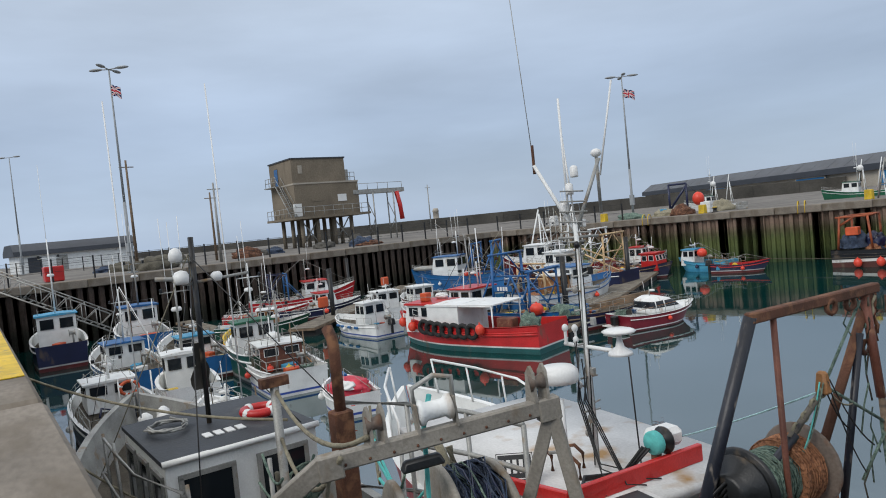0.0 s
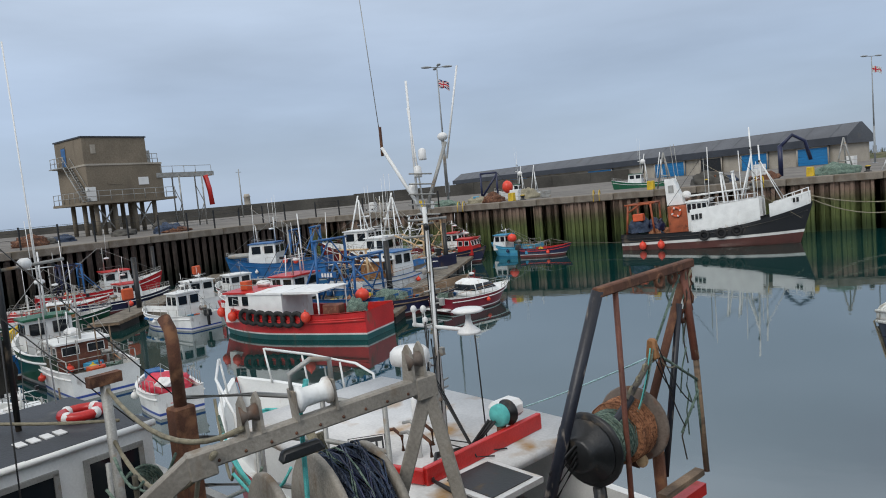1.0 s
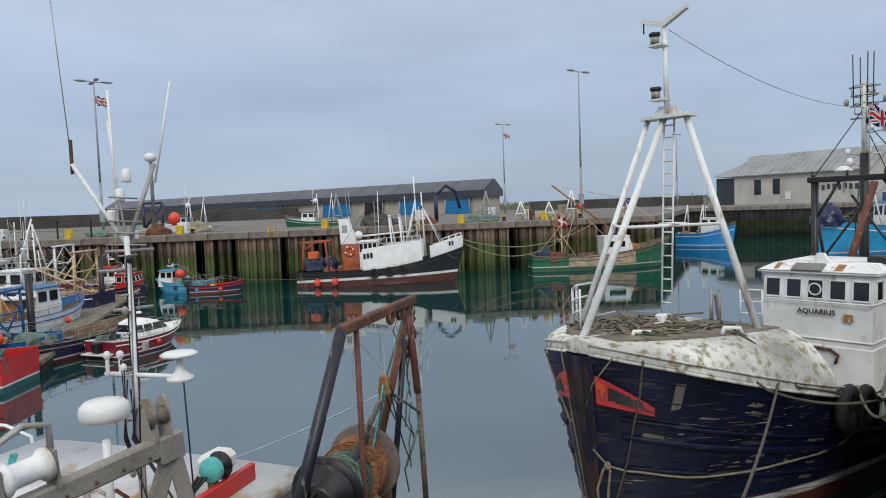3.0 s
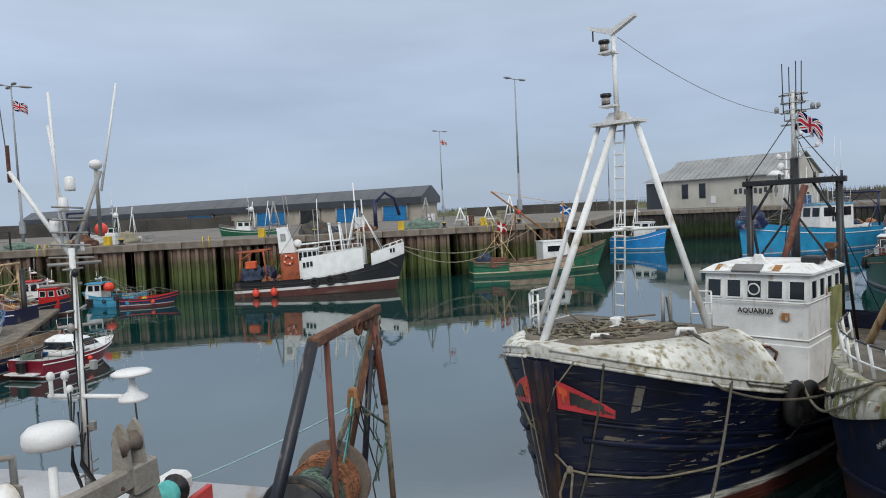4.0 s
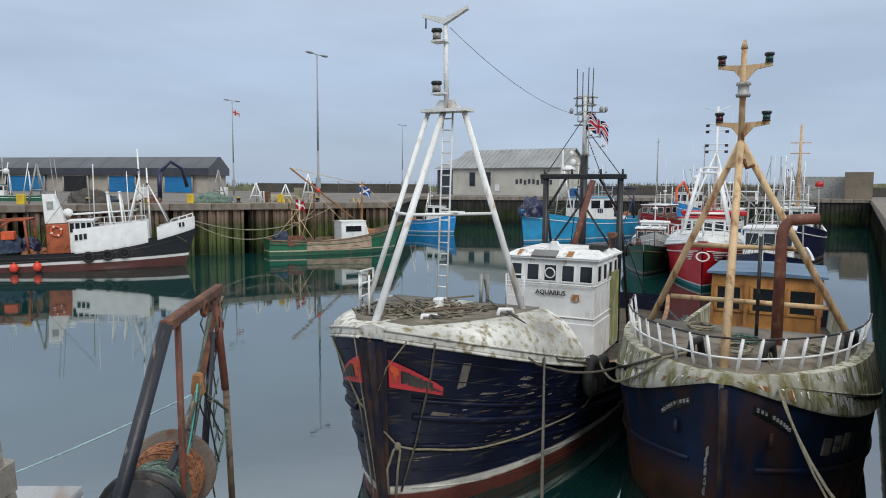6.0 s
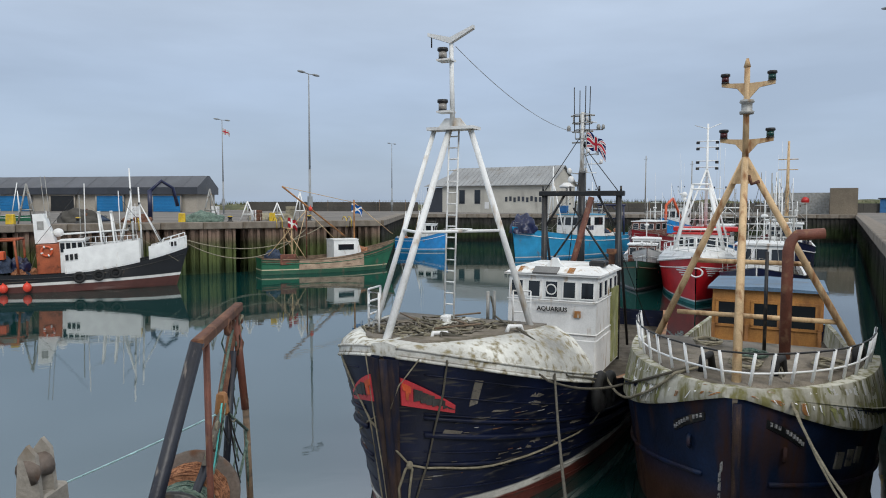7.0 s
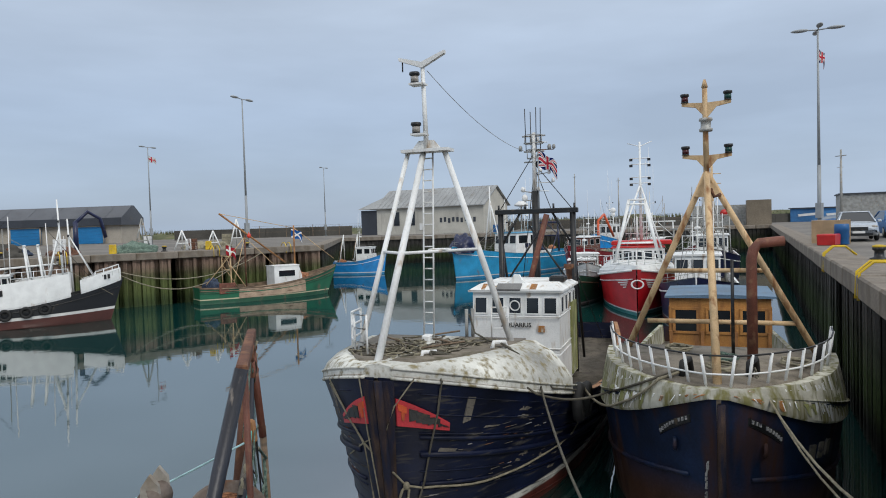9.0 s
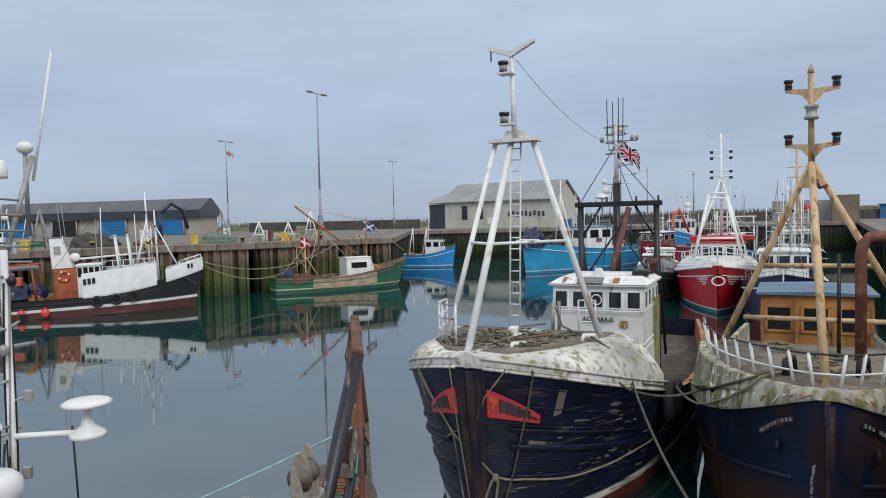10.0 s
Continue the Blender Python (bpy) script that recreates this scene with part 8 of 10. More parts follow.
# trimmed down by the stern
bt.matrix_basis = bt.matrix_basis @ Matrix.Translation((0.4 * L, 0, 0)) @ Matrix.Rotation(math.radians(-1.9), 4, "Y") @ Matrix.Translation((-0.4 * L, 0, 0))
for side in (-1, 1):
    for u0, u1, up, drop in ((0.405, 0.755, 2.55, -0.35), (0.80, 0.99, 2.45, -0.55)):
        bm = bmesh.new()
        rows = []
        for i in range(11):
            u = u0 + (u1 - u0) * i / 10
            t0 = h.at(u, h.top(u), side, 0.01)
            lo = h.at(u, h.top(u) * 0.97, side, 0.012)
            rows.append([bm.verts.new(p) for p in (lo, t0, V((t0.x, t0.y - side * 0.05, up - drop * i / 10)))])
        for a, b in zip(rows, rows[1:]):
            for j in range(2):
                bm.faces.new((a[j], b[j], b[j + 1], a[j + 1]))
        bmesh.ops.recalc_face_normals(bm, faces=bm.faces[:])
        bmesh.ops.solidify(bm, geom=bm.faces[:], thickness=0.04)
        part("white_bulwark", bm, "white", bt)
    for u in (0.47, 0.56, 0.64):
        tyre(bt, h.at(u, h.top(u) * 0.72, side, 0.1), 0.26)
    for x, n_, sz in ((0.44, 3, 0.34), (0.915, 3, 0.28)):
        q = h.at(x, h.top(x), side, 0.05) + V((0, 0, 0.95 if x < 0.6 else 0.5))
        marks("number_bars", q, (1 if side < 0 else -1, 0, 0.1), (0, 0, 1), sz, n_, "black", bt)
house(bt, 0.50 * L, 0.38 * L, -1.2, 1.2, 1.1, 3.0, "white", "white", 4, 4, (0.66, 0.94), 0.15, 0.08, "black", 0.06)
box("varnished_casing", (0.33 * L, 0, 1.95), (1.4, 2.2, 1.8), "rust_orange", bt, "rust-orange casing", bev=0.05)
lifebuoy(bt, (0.32 * L, -1.16, 2.45), "y", 0.28)
bm = bmesh.new()
a_prism(bm, [(0.29 * L - 0.35, -0.5, 2.9), (0.29 * L + 0.75, -0.5, 2.9), (0.29 * L + 0.2, -0.5, 4.7), (0.29 * L - 0.4, -0.5, 4.7)], (0, 0.9, 0))
part("funnel", bm, "white", bt, "white funnel with logo plate")
box("funnel_plate", (0.29 * L, -0.53, 4.0), (0.35, 0.03, 0.5), "galv", bt)
bm = bmesh.new()
a_ball(bm, (0.36 * L, 0.2, 3.5), 0.3, (1, 1, 0.9), 14, 8)
part("radar_dome", bm, "plastic", bt)
for x, w, z in ((0.58, 2.0, 4.7), (0.64, 2.0, 4.7)):
    for y in (-w / 2, w / 2):
        rod("derrick_leg", [(x * L, y, 1.6), (x * L - 0.25, y * 0.3, z)], 0.06, "white", bt)
    rod("derrick_beam", [(x * L - 0.25, -0.45, z), (x * L - 0.25, 0.45, z)], 0.06, "white", bt)
for x, z in ((0.72, 7.4), (0.76, 6.2)):
    mast(bt, x * L, 0, 1.7, z, 0.07, "white", 0, False, 0.4)
for y in (-0.9, 0.9):
    rod("mast_stay", [(0.72 * L, 0, 5.6), (0.64 * L, y, 1.9)], 0.05, "white", bt)
    rod("mast_stay", [(0.76 * L, 0, 5.2), (0.86 * L, y * 0.9, 2.6)], 0.03, "white", bt)
rod("boom", [(0.70 * L, 0, 3.5), (0.38 * L, 0, 3.4)], 0.07, "white", bt)
for x in (0.31, 0.33):
    rod("aerial", [(x * L, 0.3, 3.0), (x * L - 0.2, 0.3, 7.0)], 0.02, "galv", bt)
railing(bt, [(x * L, -1.35, 2.5) for x in (0.50, 0.55, 0.6, 0.65, 0.70, 0.75)], 0.7, "white", 0.02, (0.5,))
for side in (1, -1):
    railing(bt, [h.at(u, h.top(u) + 0.45, side, -0.1) for u in (0.86, 0.9, 0.94, 0.97)], 0.55, "white", 0.02, (0.5,))
rods("stern_gantry", [((0.03 * L, -1.2, 1.2), (0.05 * L, -1.2, 3.2)), ((0.19 * L, -1.2, 1.2), (0.18 * L, -1.2, 3.2)), ((0.03 * L, -1.2, 3.2), (0.18 * L, -1.2, 3.2)), ((0.04 * L, 1.2, 1.2), (0.05 * L, 1.2, 3.2)), ((0.18 * L, 1.2, 1.2), (0.18 * L, 1.2, 3.2)), ((0.05 * L, 1.2, 3.2), (0.18 * L, 1.2, 3.2)),
                      ((0.05 * L, -1.2, 3.2), (0.05 * L, 1.2, 3.2)), ((0.18 * L, -1.2, 3.2), (0.18 * L, 1.2, 3.2)), ((0.05 * L, -1.2, 2.7), (0.12 * L, -1.2, 3.2))], 0.07, "rust_orange", bt, "orange steel gantry")
net_heap(bt, (0.09 * L, -0.3, 1.3), (0.8, 0.9, 1.0), "bluenet", 6)
net_heap(bt, (0.17 * L, 0.2, 1.3), (0.6, 0.8, 0.8), "navy", 7)
box("orange_bin", (0.1 * L, -0.9, 2.3), (0.7, 0.6, 0.5), "orange", bt, bev=0.04)
for x in (0.13, 0.235):
    fender(bt, h.at(x, 0.42, -1, 0.24), 0.24)
rope("mooring_rope", sag((-7.4, 44.8, 2.9), (2.6, 55.0, 3.9), 1.3, 16), 0.035, "rope", "slack pale mooring line from trawler bow to pier")
rope("mooring_rope", sag((-7.4, 44.7, 2.7), (1.2, 54.6, 3.9), 1.9, 16), 0.035, "rope", "slack pale mooring line from trawler bow to pier")
rope("mooring_rope", sag((-25.0, 41.0, 0.9), (-13.0, 42.4, 0.9), 0.3, 16), 0.02, "darkrope", "long dark line drooping over the harbour water")

# ---- green wooden boat by the end of the pier ----
gr, h, L = small_boat("fishing_boat", "green and brown wooden fishing boat with white cabin", (-3.1, 50.6), (7.8, 53.7), 3.0, 2.35, 1.1, "green_hull", None, cap="wood", seed=51, bul=0.5, rails=False, bluff=2.4, rake=0.9, stern_w=0.6)
h.band(gr, 0.96, 0.06, "wood")
h.band(gr, 0.7, 0.05, "green")
hull_patch("bare_planking", gr, h, -1, ((0.24, 1.05), (0.70, 1.32), (0.72, 0.45), (0.24, 0.30)), "bare_plank", 0.05, "bare weathered planking")
house(gr, 0.70 * L, 0.50 * L, -0.85, 0.85, 0.85, 2.45, "white", "white", 2, 1, (0.5, 0.8), 0.25, 0.05, "white", 0.06, "cabin")
net_heap(gr, (0.1 * L, 0, 0.9), (0.7, 0.8, 0.9), "bluenet", 3)
net_heap(gr, (0.7 * L, 0, 1.4), (0.9, 0.8, 0.5), "orangenet", 4)
box("trawl_door", (0.17 * L, -1.2, 1.1), (1.2, 0.08, 0.8), "brownpaint", gr, bev=0.03)
rod("mast", [(0.68 * L, 0, 1.0), (0.68 * L, 0, 5.6)], 0.07, "varnish", gr)
rod("mizzen_mast", [(0.33 * L, 0, 1.0), (0.33 * L, 0, 5.0)], 0.06, "rust", gr)
rod("derrick", [(0.62 * L, 0.3, 2.7), (0.16 * L, -0.2, 6.6)], 0.07, "varnish", gr)
rods("rigging", [((0.68 * L, 0, 5.4), (0.98 * L, 0, 2.8)), ((0.16 * L, -0.2, 6.6), (0.68 * L, 0, 5.4)), ((0.33 * L, 0, 4.8), (0.05 * L, -0.6, 1.4)), ((0.33 * L, 0, 4.8), (0.22 * L, -0.9, 1.4)), ((0.33 * L, 0, 4.8), (0.5 * L, -0.9, 2.6))], 0.025, "cream", gr)
gallows(gr, 0.2 * L, 2.2, 0.9, 3.4, "cream", 0.05, 1.2)
flag_at(gr, (0.66 * L, 0, 5.3), 1.1, 0.7, "saltire")
flag_at(gr, (0.2 * L, 0, 4.2), 0.9, 0.7, "cross")
rod("flag_staff", [(0.2 * L, 0, 3.3), (0.2 * L, 0, 4.3)], 0.02, "wood", gr)
fender(gr, (0.36 * L, 0, 4.9), 0.16)

# ---- boats at the head of the basin ----
x1, h, L = small_boat("fishing_trawler", "bright blue trawler with white wheelhouse and many derricks", (9.8, 76.4), (17.9, 71.3), 4.0, 3.4, 2.0, "bright_blue_hull", (0.78, 0.5, 2.4, 4.3), "white", "white", "white", seed=60, scale=0.7, mast_h=3.2, aerials=3, boxes=3, nets=((0.2, 0, 0.9, "orangenet"),))
for x in (0.2, 0.45):
    for y in (-1.2, 1.2):
        rod("derrick_leg", [(x * L, y, 1.6), (x * L + 0.4, 0, 6.4)], 0.07, "white", x1)
    rod("derrick", [(x * L + 0.4, 0, 6.2), (x * L - 1.2, 1.4, 2.4)], 0.05, "cream", x1)
x2, h, L = small_boat("fishing_trawler", "turquoise blue trawler with white wheelhouse and tall mast", (37.0, 68.0), (19.6, 58.4), 4.6, 3.2, 2.0, "turquoise_hull", (0.58, 0.36, 2.8, 4.2), "white", "light_blue", "white", seed=61, mast_h=3.4, aerials=3, boxes=2)
marks("number_bars", (0.48 * L, 1.43, 2.9), (-1, 0, 0), (0, 0, 1), 0.45, 3, "navy", x2)
gallows(x2, 0.2 * L, 3.4, 1.6, 5.2, "navy", 0.1, 1.8)
net_heap(x2, (0.92 * L, 0, 2.6), (1.4, 1.1, 1.6), "navy", 9)
for y in (-1.2, 1.2):
    rod("derrick_leg", [(0.68 * L, y, 2.0), (0.7 * L, 0, 7.6)], 0.07, "white", x2)
rod("mast", [(0.7 * L, 0, 4.0), (0.7 * L, 0, 9.0)], 0.07, "white", x2)
x3, h, L = small_boat("fishing_trawler", "brown and white trawler with red net crane", (42.0, 66.0), (30.0, 55.0), 4.0, 3.0, 1.9, "maroon_hull", (0.8, 0.55, 2.2, 3.6), "brownpaint", "white", "white", seed=62, mast_h=2.5, boxes=3)
rods("crane", [((0.35 * L, 0, 1.6), (0.35 * L, 0, 5.2)), ((0.35 * L, 0, 5.2), (0.2 * L, 0, 5.9)), ((0.2 * L, 0, 5.9), (0.1 * L, 0.6, 3.4))], 0.14, "orange", x3, "red-orange hydraulic crane")
x4, h, L = small_boat("fishing_trawler", "blue trawler with white whaleback and satellite dome", (57.0, 86.0), (46.0, 77.0), 4.4, 3.6, 2.2, "bright_blue_hull", (0.7, 0.45, 2.6, 4.6), "white", "white", "white", seed=63, mast_h=4.0, aerials=3)
for z, r in ((6.6, 0.4), (6.0, 0.3)):
    bm = bmesh.new()
    a_ball(bm, (0.5 * L, 0.6, z), r, (1, 1, 1), 12, 8)
    part("satellite_dome", bm, "plastic", x4)
rod("dome_post", [(0.5 * L, 0.6, 4.6), (0.5 * L, 0.6, 6.6)], 0.08, "white", x4)
x5, h, L = small_boat("fishing_boat", "dark green low boat hung with tyres", (25.6, 44.5), (19.4, 34.6), 3.2, 1.9, 1.3, "dark_green_hull", (0.5, 0.3, 1.8, 2.5), "brownpaint", "white", "wood", seed=64, boxes=4, tyres=7)
x6, h, L = small_boat("fishing_boat", "white fishing boat with purple net ropes on deck", (27.0, 47.0), (22.0, 38.0), 3.2, 2.4, 1.5, "white_blue_hull", (0.6, 0.4, 1.9, 2.8), "white", "white", "white", seed=65, boxes=2, mast_h=1.8, nets=((0.75, 0, 0.7, "purple"),))

# red trawler with white shelter and winged emblem
rv, h, L = small_boat("fishing_trawler", "bright red trawler with white wheelhouse and white gantry masts", (31.5, 45.5), (19.3, 28.4), 5.0, 3.5, 2.2, "red_white_hull", (0.72, 0.5, 3.0, 4.7), "white", "red", "white", low=0.75, seed=66, bluff=3.2, rake=1.0, rails="white", mast_h=0, nf=5)
whaleback(rv, h, 0.72, 3.75, "white", "white foredeck")
h.band(rv, 0.99, 0.09, "white")
for side in (1, -1):
    for k in range(4):
        u0 = 0.965 - 0.004 * k
        hull_patch("emblem_stripe", rv, h, side, ((u0, 2.62 - 0.16 * k), (0.90 + 0.012 * k, 2.55 - 0.16 * k), (0.90 + 0.012 * k, 2.47 - 0.16 * k), (u0, 2.54 - 0.16 * k)), "plastic", 0.03)
bm = bmesh.new()
a_ring(bm, h.at(1.0, 2.4) + V((0.1, 0, 0)), 0.3, 0.05, "x", 20, 6)
part("emblem_ring", bm, "plastic", rv)
for x, z1 in ((0.84, 8.2), (0.78, 8.6)):
    for y in (-1.3, 1.3):
        rod("gantry_leg", [(x * L, y, 3.6), (x * L - 0.5, y * 0.35, z1)], 0.09, "white", rv)
    rod("gantry_beam", [(x * L - 0.5, -0.5, z1), (x * L - 0.5, 0.5, z1)], 0.09, "white", rv)
    rod("gantry_beam", [(x * L - 0.2, -0.95, 5.2), (x * L - 0.2, 0.95, 5.2)], 0.06, "white", rv)
bm = bmesh.new()
a_tube(bm, (0.62 * L, 0.2, 4.7), (0.62 * L, 0.2, 13.6), 0.1, 0.06, 8)
rvm = part("mast", bm, "white", rv)
for z in (10.1, 10.6, 11.7, 12.2):
    rod("yard", [(0.62 * L, -0.4, z), (0.62 * L, 0.8, z)], 0.04, "white", rvm)
    for y in (-0.35, 0.75):
        box("deck_light", (0.62 * L, y, z - 0.12), (0.16, 0.2, 0.2), "black", rvm)
rods("mast_stay", [((0.62 * L, 0.2, 10.0), (0.72 * L, -1.2, 4.6)), ((0.62 * L, 0.2, 10.0), (0.72 * L, 1.4, 4.6))], 0.06, "white", rvm)
box("red_roof_board", (0.6 * L, 0.2, 5.05), (1.9, 3.7, 0.36), "red", rv, "red roof board", bev=0.05)
marks("name_bars", (0.6 * L + 0.82, 0.2, 5.1), (0, 1, 0), (0, 0, 1), 0.25, 5, "plastic", rv)
rod("mast_yard", [(0.62 * L, -0.55, 13.5), (0.62 * L, 0.2, 13.2), (0.62 * L, 0.95, 13.6)], 0.035, "white", rvm)
for side in (1, -1):
    railing(rv, [h.at(u, h.top(u) + 0.25, side, -0.3) for u in (0.72, 0.78, 0.84, 0.9, 0.95, 0.98)], 1.1, "white", 0.035, (0.35, 0.68))
for k in range(7):
    q = V((random.uniform(0.52, 0.7) * L, random.uniform(-1.4, 1.4), 5.25))
    rod("aerial", [q, q + V((0, 0, random.uniform(0.8, 2.6)))], 0.02, "plastic", rv)
rods("mast_ladder", [((0.62 * L + 0.12, 0.05, 5.4 + 0.35 * k), (0.62 * L + 0.12, 0.35, 5.4 + 0.35 * k)) for k in range(14)], 0.018, "white", rv)
# boats along the quay beyond the ochre wheelhouse
y1, h, L = small_boat("fishing_boat", "dark blue trawler with grey lattice gantry", (27.5, 33.5), (18.4, 22.6), 4.0, 2.6, 1.7, "navy_hull", (0.66, 0.42, 2.2, 3.3), "white", "white", "white", seed=67, mast_h=2.6, boxes=5, gantry=(0.2, 3.0, 4.6, "galv"), nets=((0.9, 0, 0.8, "bluenet"), (0.3, 0.4, 0.8, "greennet")))
y2, h, L = small_boat("fishing_trawler", "white trawler with cream mast and grey gantry", (43.5, 51.0), (32.0, 37.6), 4.2, 3.0, 1.9, "navy_hull", (0.68, 0.46, 2.3, 3.8), "white", "white", "white", seed=68, mast_h=2.2, boxes=4, gantry=(0.15, 3.0, 5.4, "galv"), nets=((0.25, 0, 0.9, "greennet"),))
bm = bmesh.new()
a_tube(bm, (0.56 * L, 0, 3.8), (0.56 * L, 0, 10.2), 0.16, 0.08, 8)
part("mast", bm, "cream", y2)
for z in (8.0, 8.8):
    rod("yard", [(0.56 * L, -0.7, z), (0.56 * L, 0.7, z)], 0.04, "cream", y2)
for y in (-1.1, 1.1):
    rod("mast_leg", [(0.5 * L, y, 1.8), (0.56 * L, 0, 7.0)], 0.08, "galv", y2)
y3, h, L = small_boat("fishing_trawler", "grey and white trawler crowded with rigging", (50.0, 60.0), (40.5, 48.5), 4.0, 3.0, 1.9, "maroon_hull", (0.68, 0.46, 2.3, 3.8), "white", "white", "white", seed=69, mast_h=4.2, aerials=3, boxes=3, gantry=(0.15, 3.0, 5.0, "galv"))
y4, h, L = small_boat("fishing_trawler", "white and blue trawler with tall lattice mast", (39.0, 53.0), (28.0, 41.0), 4.0, 2.8, 1.8, "blue_hull", (0.68, 0.46, 2.3, 3.6), "white", "white", "white", seed=70, mast_h=4.0, aerials=3, boxes=3, gantry=(0.15, 3.0, 5.0, "white"))

# more small boats packed in the corner by the gangway
e1, h, L = small_boat("fishing_boat", "small white boat with bare aerials beside the pontoon", (-20.3, 3.3), (-24.0, 3.9), 1.9, 1.2, 0.85, "white_blue_hull", (0.8, 0.55, 1.2, 1.7), "white", "white", "white", seed=47, mast_h=2.8, mast_mat="galv", aerials=3, boxes=2)
e2, h, L = small_boat("fishing_boat", "black workboat with number panel and coiled ropes", (-22.4, 6.9), (-28.0, 7.6), 2.2, 1.5, 1.0, "dark_green_hull", (0.7, 0.5, 1.5, 2.0), "white", "green", "white", seed=48, mast_h=2.4, aerials=2, boxes=3, nets=((0.25, 0.1, 0.4, "orangenet"),))
e3, h, L = small_boat("fishing_boat", "blue and white boat with a slatted stern rail", (-34.0, 5.2), (-41.0, 5.8), 2.5, 1.7, 1.1, "blue_hull", (0.66, 0.42, 1.7, 2.4), "white", "blue", "white", seed=49, mast_h=3.0, mast_mat="galv", aerials=2, boxes=3)
e4, h, L = small_boat("fishing_boat", "white fishing boat with tall galvanised mast", (-36.0, 1.6), (-43.5, 2.2), 2.6, 1.7, 1.1, "navy_hull", (0.66, 0.42, 1.8, 2.4), "white", "light_blue", "white", seed=52, mast_h=4.0, mast_mat="white", aerials=1, boxes=2)
for b_, l_, w_ in ((nb, 8.0, 1.2), (nb2, 10.0, 1.3), (nb3, 8.6, 1.3), (nb4, 7.0, 1.1), (wl2, 7.8, 1.0), (e2, 5.6, 0.9), (e3, 7.0, 1.0)):
    for k in range(3):
        x, y = random.uniform(0.1, 0.5) * l_, random.uniform(-0.8, 0.8) * w_
        rod("deck_post", [(x, y, 0.7), (x + 0.05, y, random.uniform(2.0, 3.4))], 0.025, random.choice(("galv", "white", "wood")), b_)
    coil(b_, (random.uniform(0.1, 0.35) * l_, random.uniform(-0.4, 0.4), 0.8), 0.3, 4, random.choice(("aqua", "rope", "orangenet")), 0.02)
    railing(b_, [(x * l_, s_ * w_, 0.9) for s_, x in ((-1, 0.4), (-1, 0.05), (1, 0.05), (1, 0.4))], 0.75, "galv", 0.016)
    rod("shroud", [(0.5 * l_, 0, 4.2), (0.1 * l_, w_, 1.0)], 0.01, "cable", b_)
    rod("shroud", [(0.5 * l_, 0, 4.2), (0.95 * l_, 0, 1.6)], 0.01, "cable", b_)

# running rigging, aerials and deck lights on the trawlers
random.seed(90)
for b_, l_, z_, n_ in ((x2, 19.8, 4.4, 7), (x3, 16.0, 3.8, 6), (x4, 14.0, 4.8, 6), (y1, 14.0, 3.5, 7), (y2, 17.0, 4.0, 8), (y3, 15.0, 4.0, 8), (y4, 16.0, 3.8, 8), (rv, 21.0, 5.0, 6), (bt, 12.7, 3.2, 5), (b2, 7.6, 3.3, 4), (b3, 9.0, 3.6, 5), (b4, 7.7, 3.3, 5), (bg, 8.7, 2.6, 5)):
    for k in range(n_):
        x, y = random.uniform(0.25, 0.75) * l_, random.uniform(-0.9, 0.9)
        t_ = z_ + random.uniform(0.8, 3.6)
        rod("aerial", [(x, y, z_ - 1.2), (x + random.uniform(-0.2, 0.2), y, t_)], random.uniform(0.015, 0.03), random.choice(("plastic", "galv", "white")), b_)
        rod("stay", [(x, y, t_ - 0.3), (random.uniform(0.02, 0.98) * l_, random.choice((-1, 1)) * 0.9, z_ - 1.8)], 0.014, random.choice(("cable", "galv", "rope")), b_)
    for k in range(3):
        x = random.uniform(0.3, 0.7) * l_
        rod("spreader", [(x, -0.8, z_ + 0.4 * k), (x, 0.8, z_ + 0.4 * k)], 0.03, random.choice(("white", "galv")), b_)
        box("work_light", (x, random.choice((-0.7, 0.7)), z_ + 0.4 * k + 0.12), (0.14, 0.18, 0.16), "black", b_, bev=0.02)
    for k in range(4):
        net_heap(b_, (random.uniform(0.06, 0.3) * l_, random.uniform(-0.8, 0.8), z_ - 2.2), (0.45, 0.45, 0.4), random.choice(("bluenet", "greennet", "rope", "orangenet")), 40 + k)

# ---- pontoons, gangway and fence ----
def pontoon(a, b, w):
    a, b = V((*a, 0)), V((*b, 0))
    d = b - a
    n = max(1, round(d.length / 3.0))
    l = d.length / n
    base = thing("pontoon", Matrix.Translation(a) @ Matrix.Rotation(math.atan2(d.y, d.x), 4, "Z"), "weathered timber floating pontoon with grey floats", "pontoon", "pontoon walkways")
    for i in range(n):
        box("float", (l * (i + 0.5), 0, 0.12), (l * 0.8, w * 0.9, 0.5), "rubber", base, bev=0.05)
        box("deck_frame", (l * (i + 0.5), 0, 0.4), (l - 0.06, w, 0.12), "wood", base)
        for k in range(6):
            box("plank", (l * (i + (k + 0.5) / 6), 0, 0.475), (l / 6 - 0.03, w - 0.04, 0.03), "deckwood", base)
    for i in range(0, n, 2):
        bm = bmesh.new()
        a_box(bm, (l * (i + 0.3), w / 2 - 0.1, 0.52), (0.25, 0.06, 0.06))
        part("cleat", bm, "galv", base)
    return base


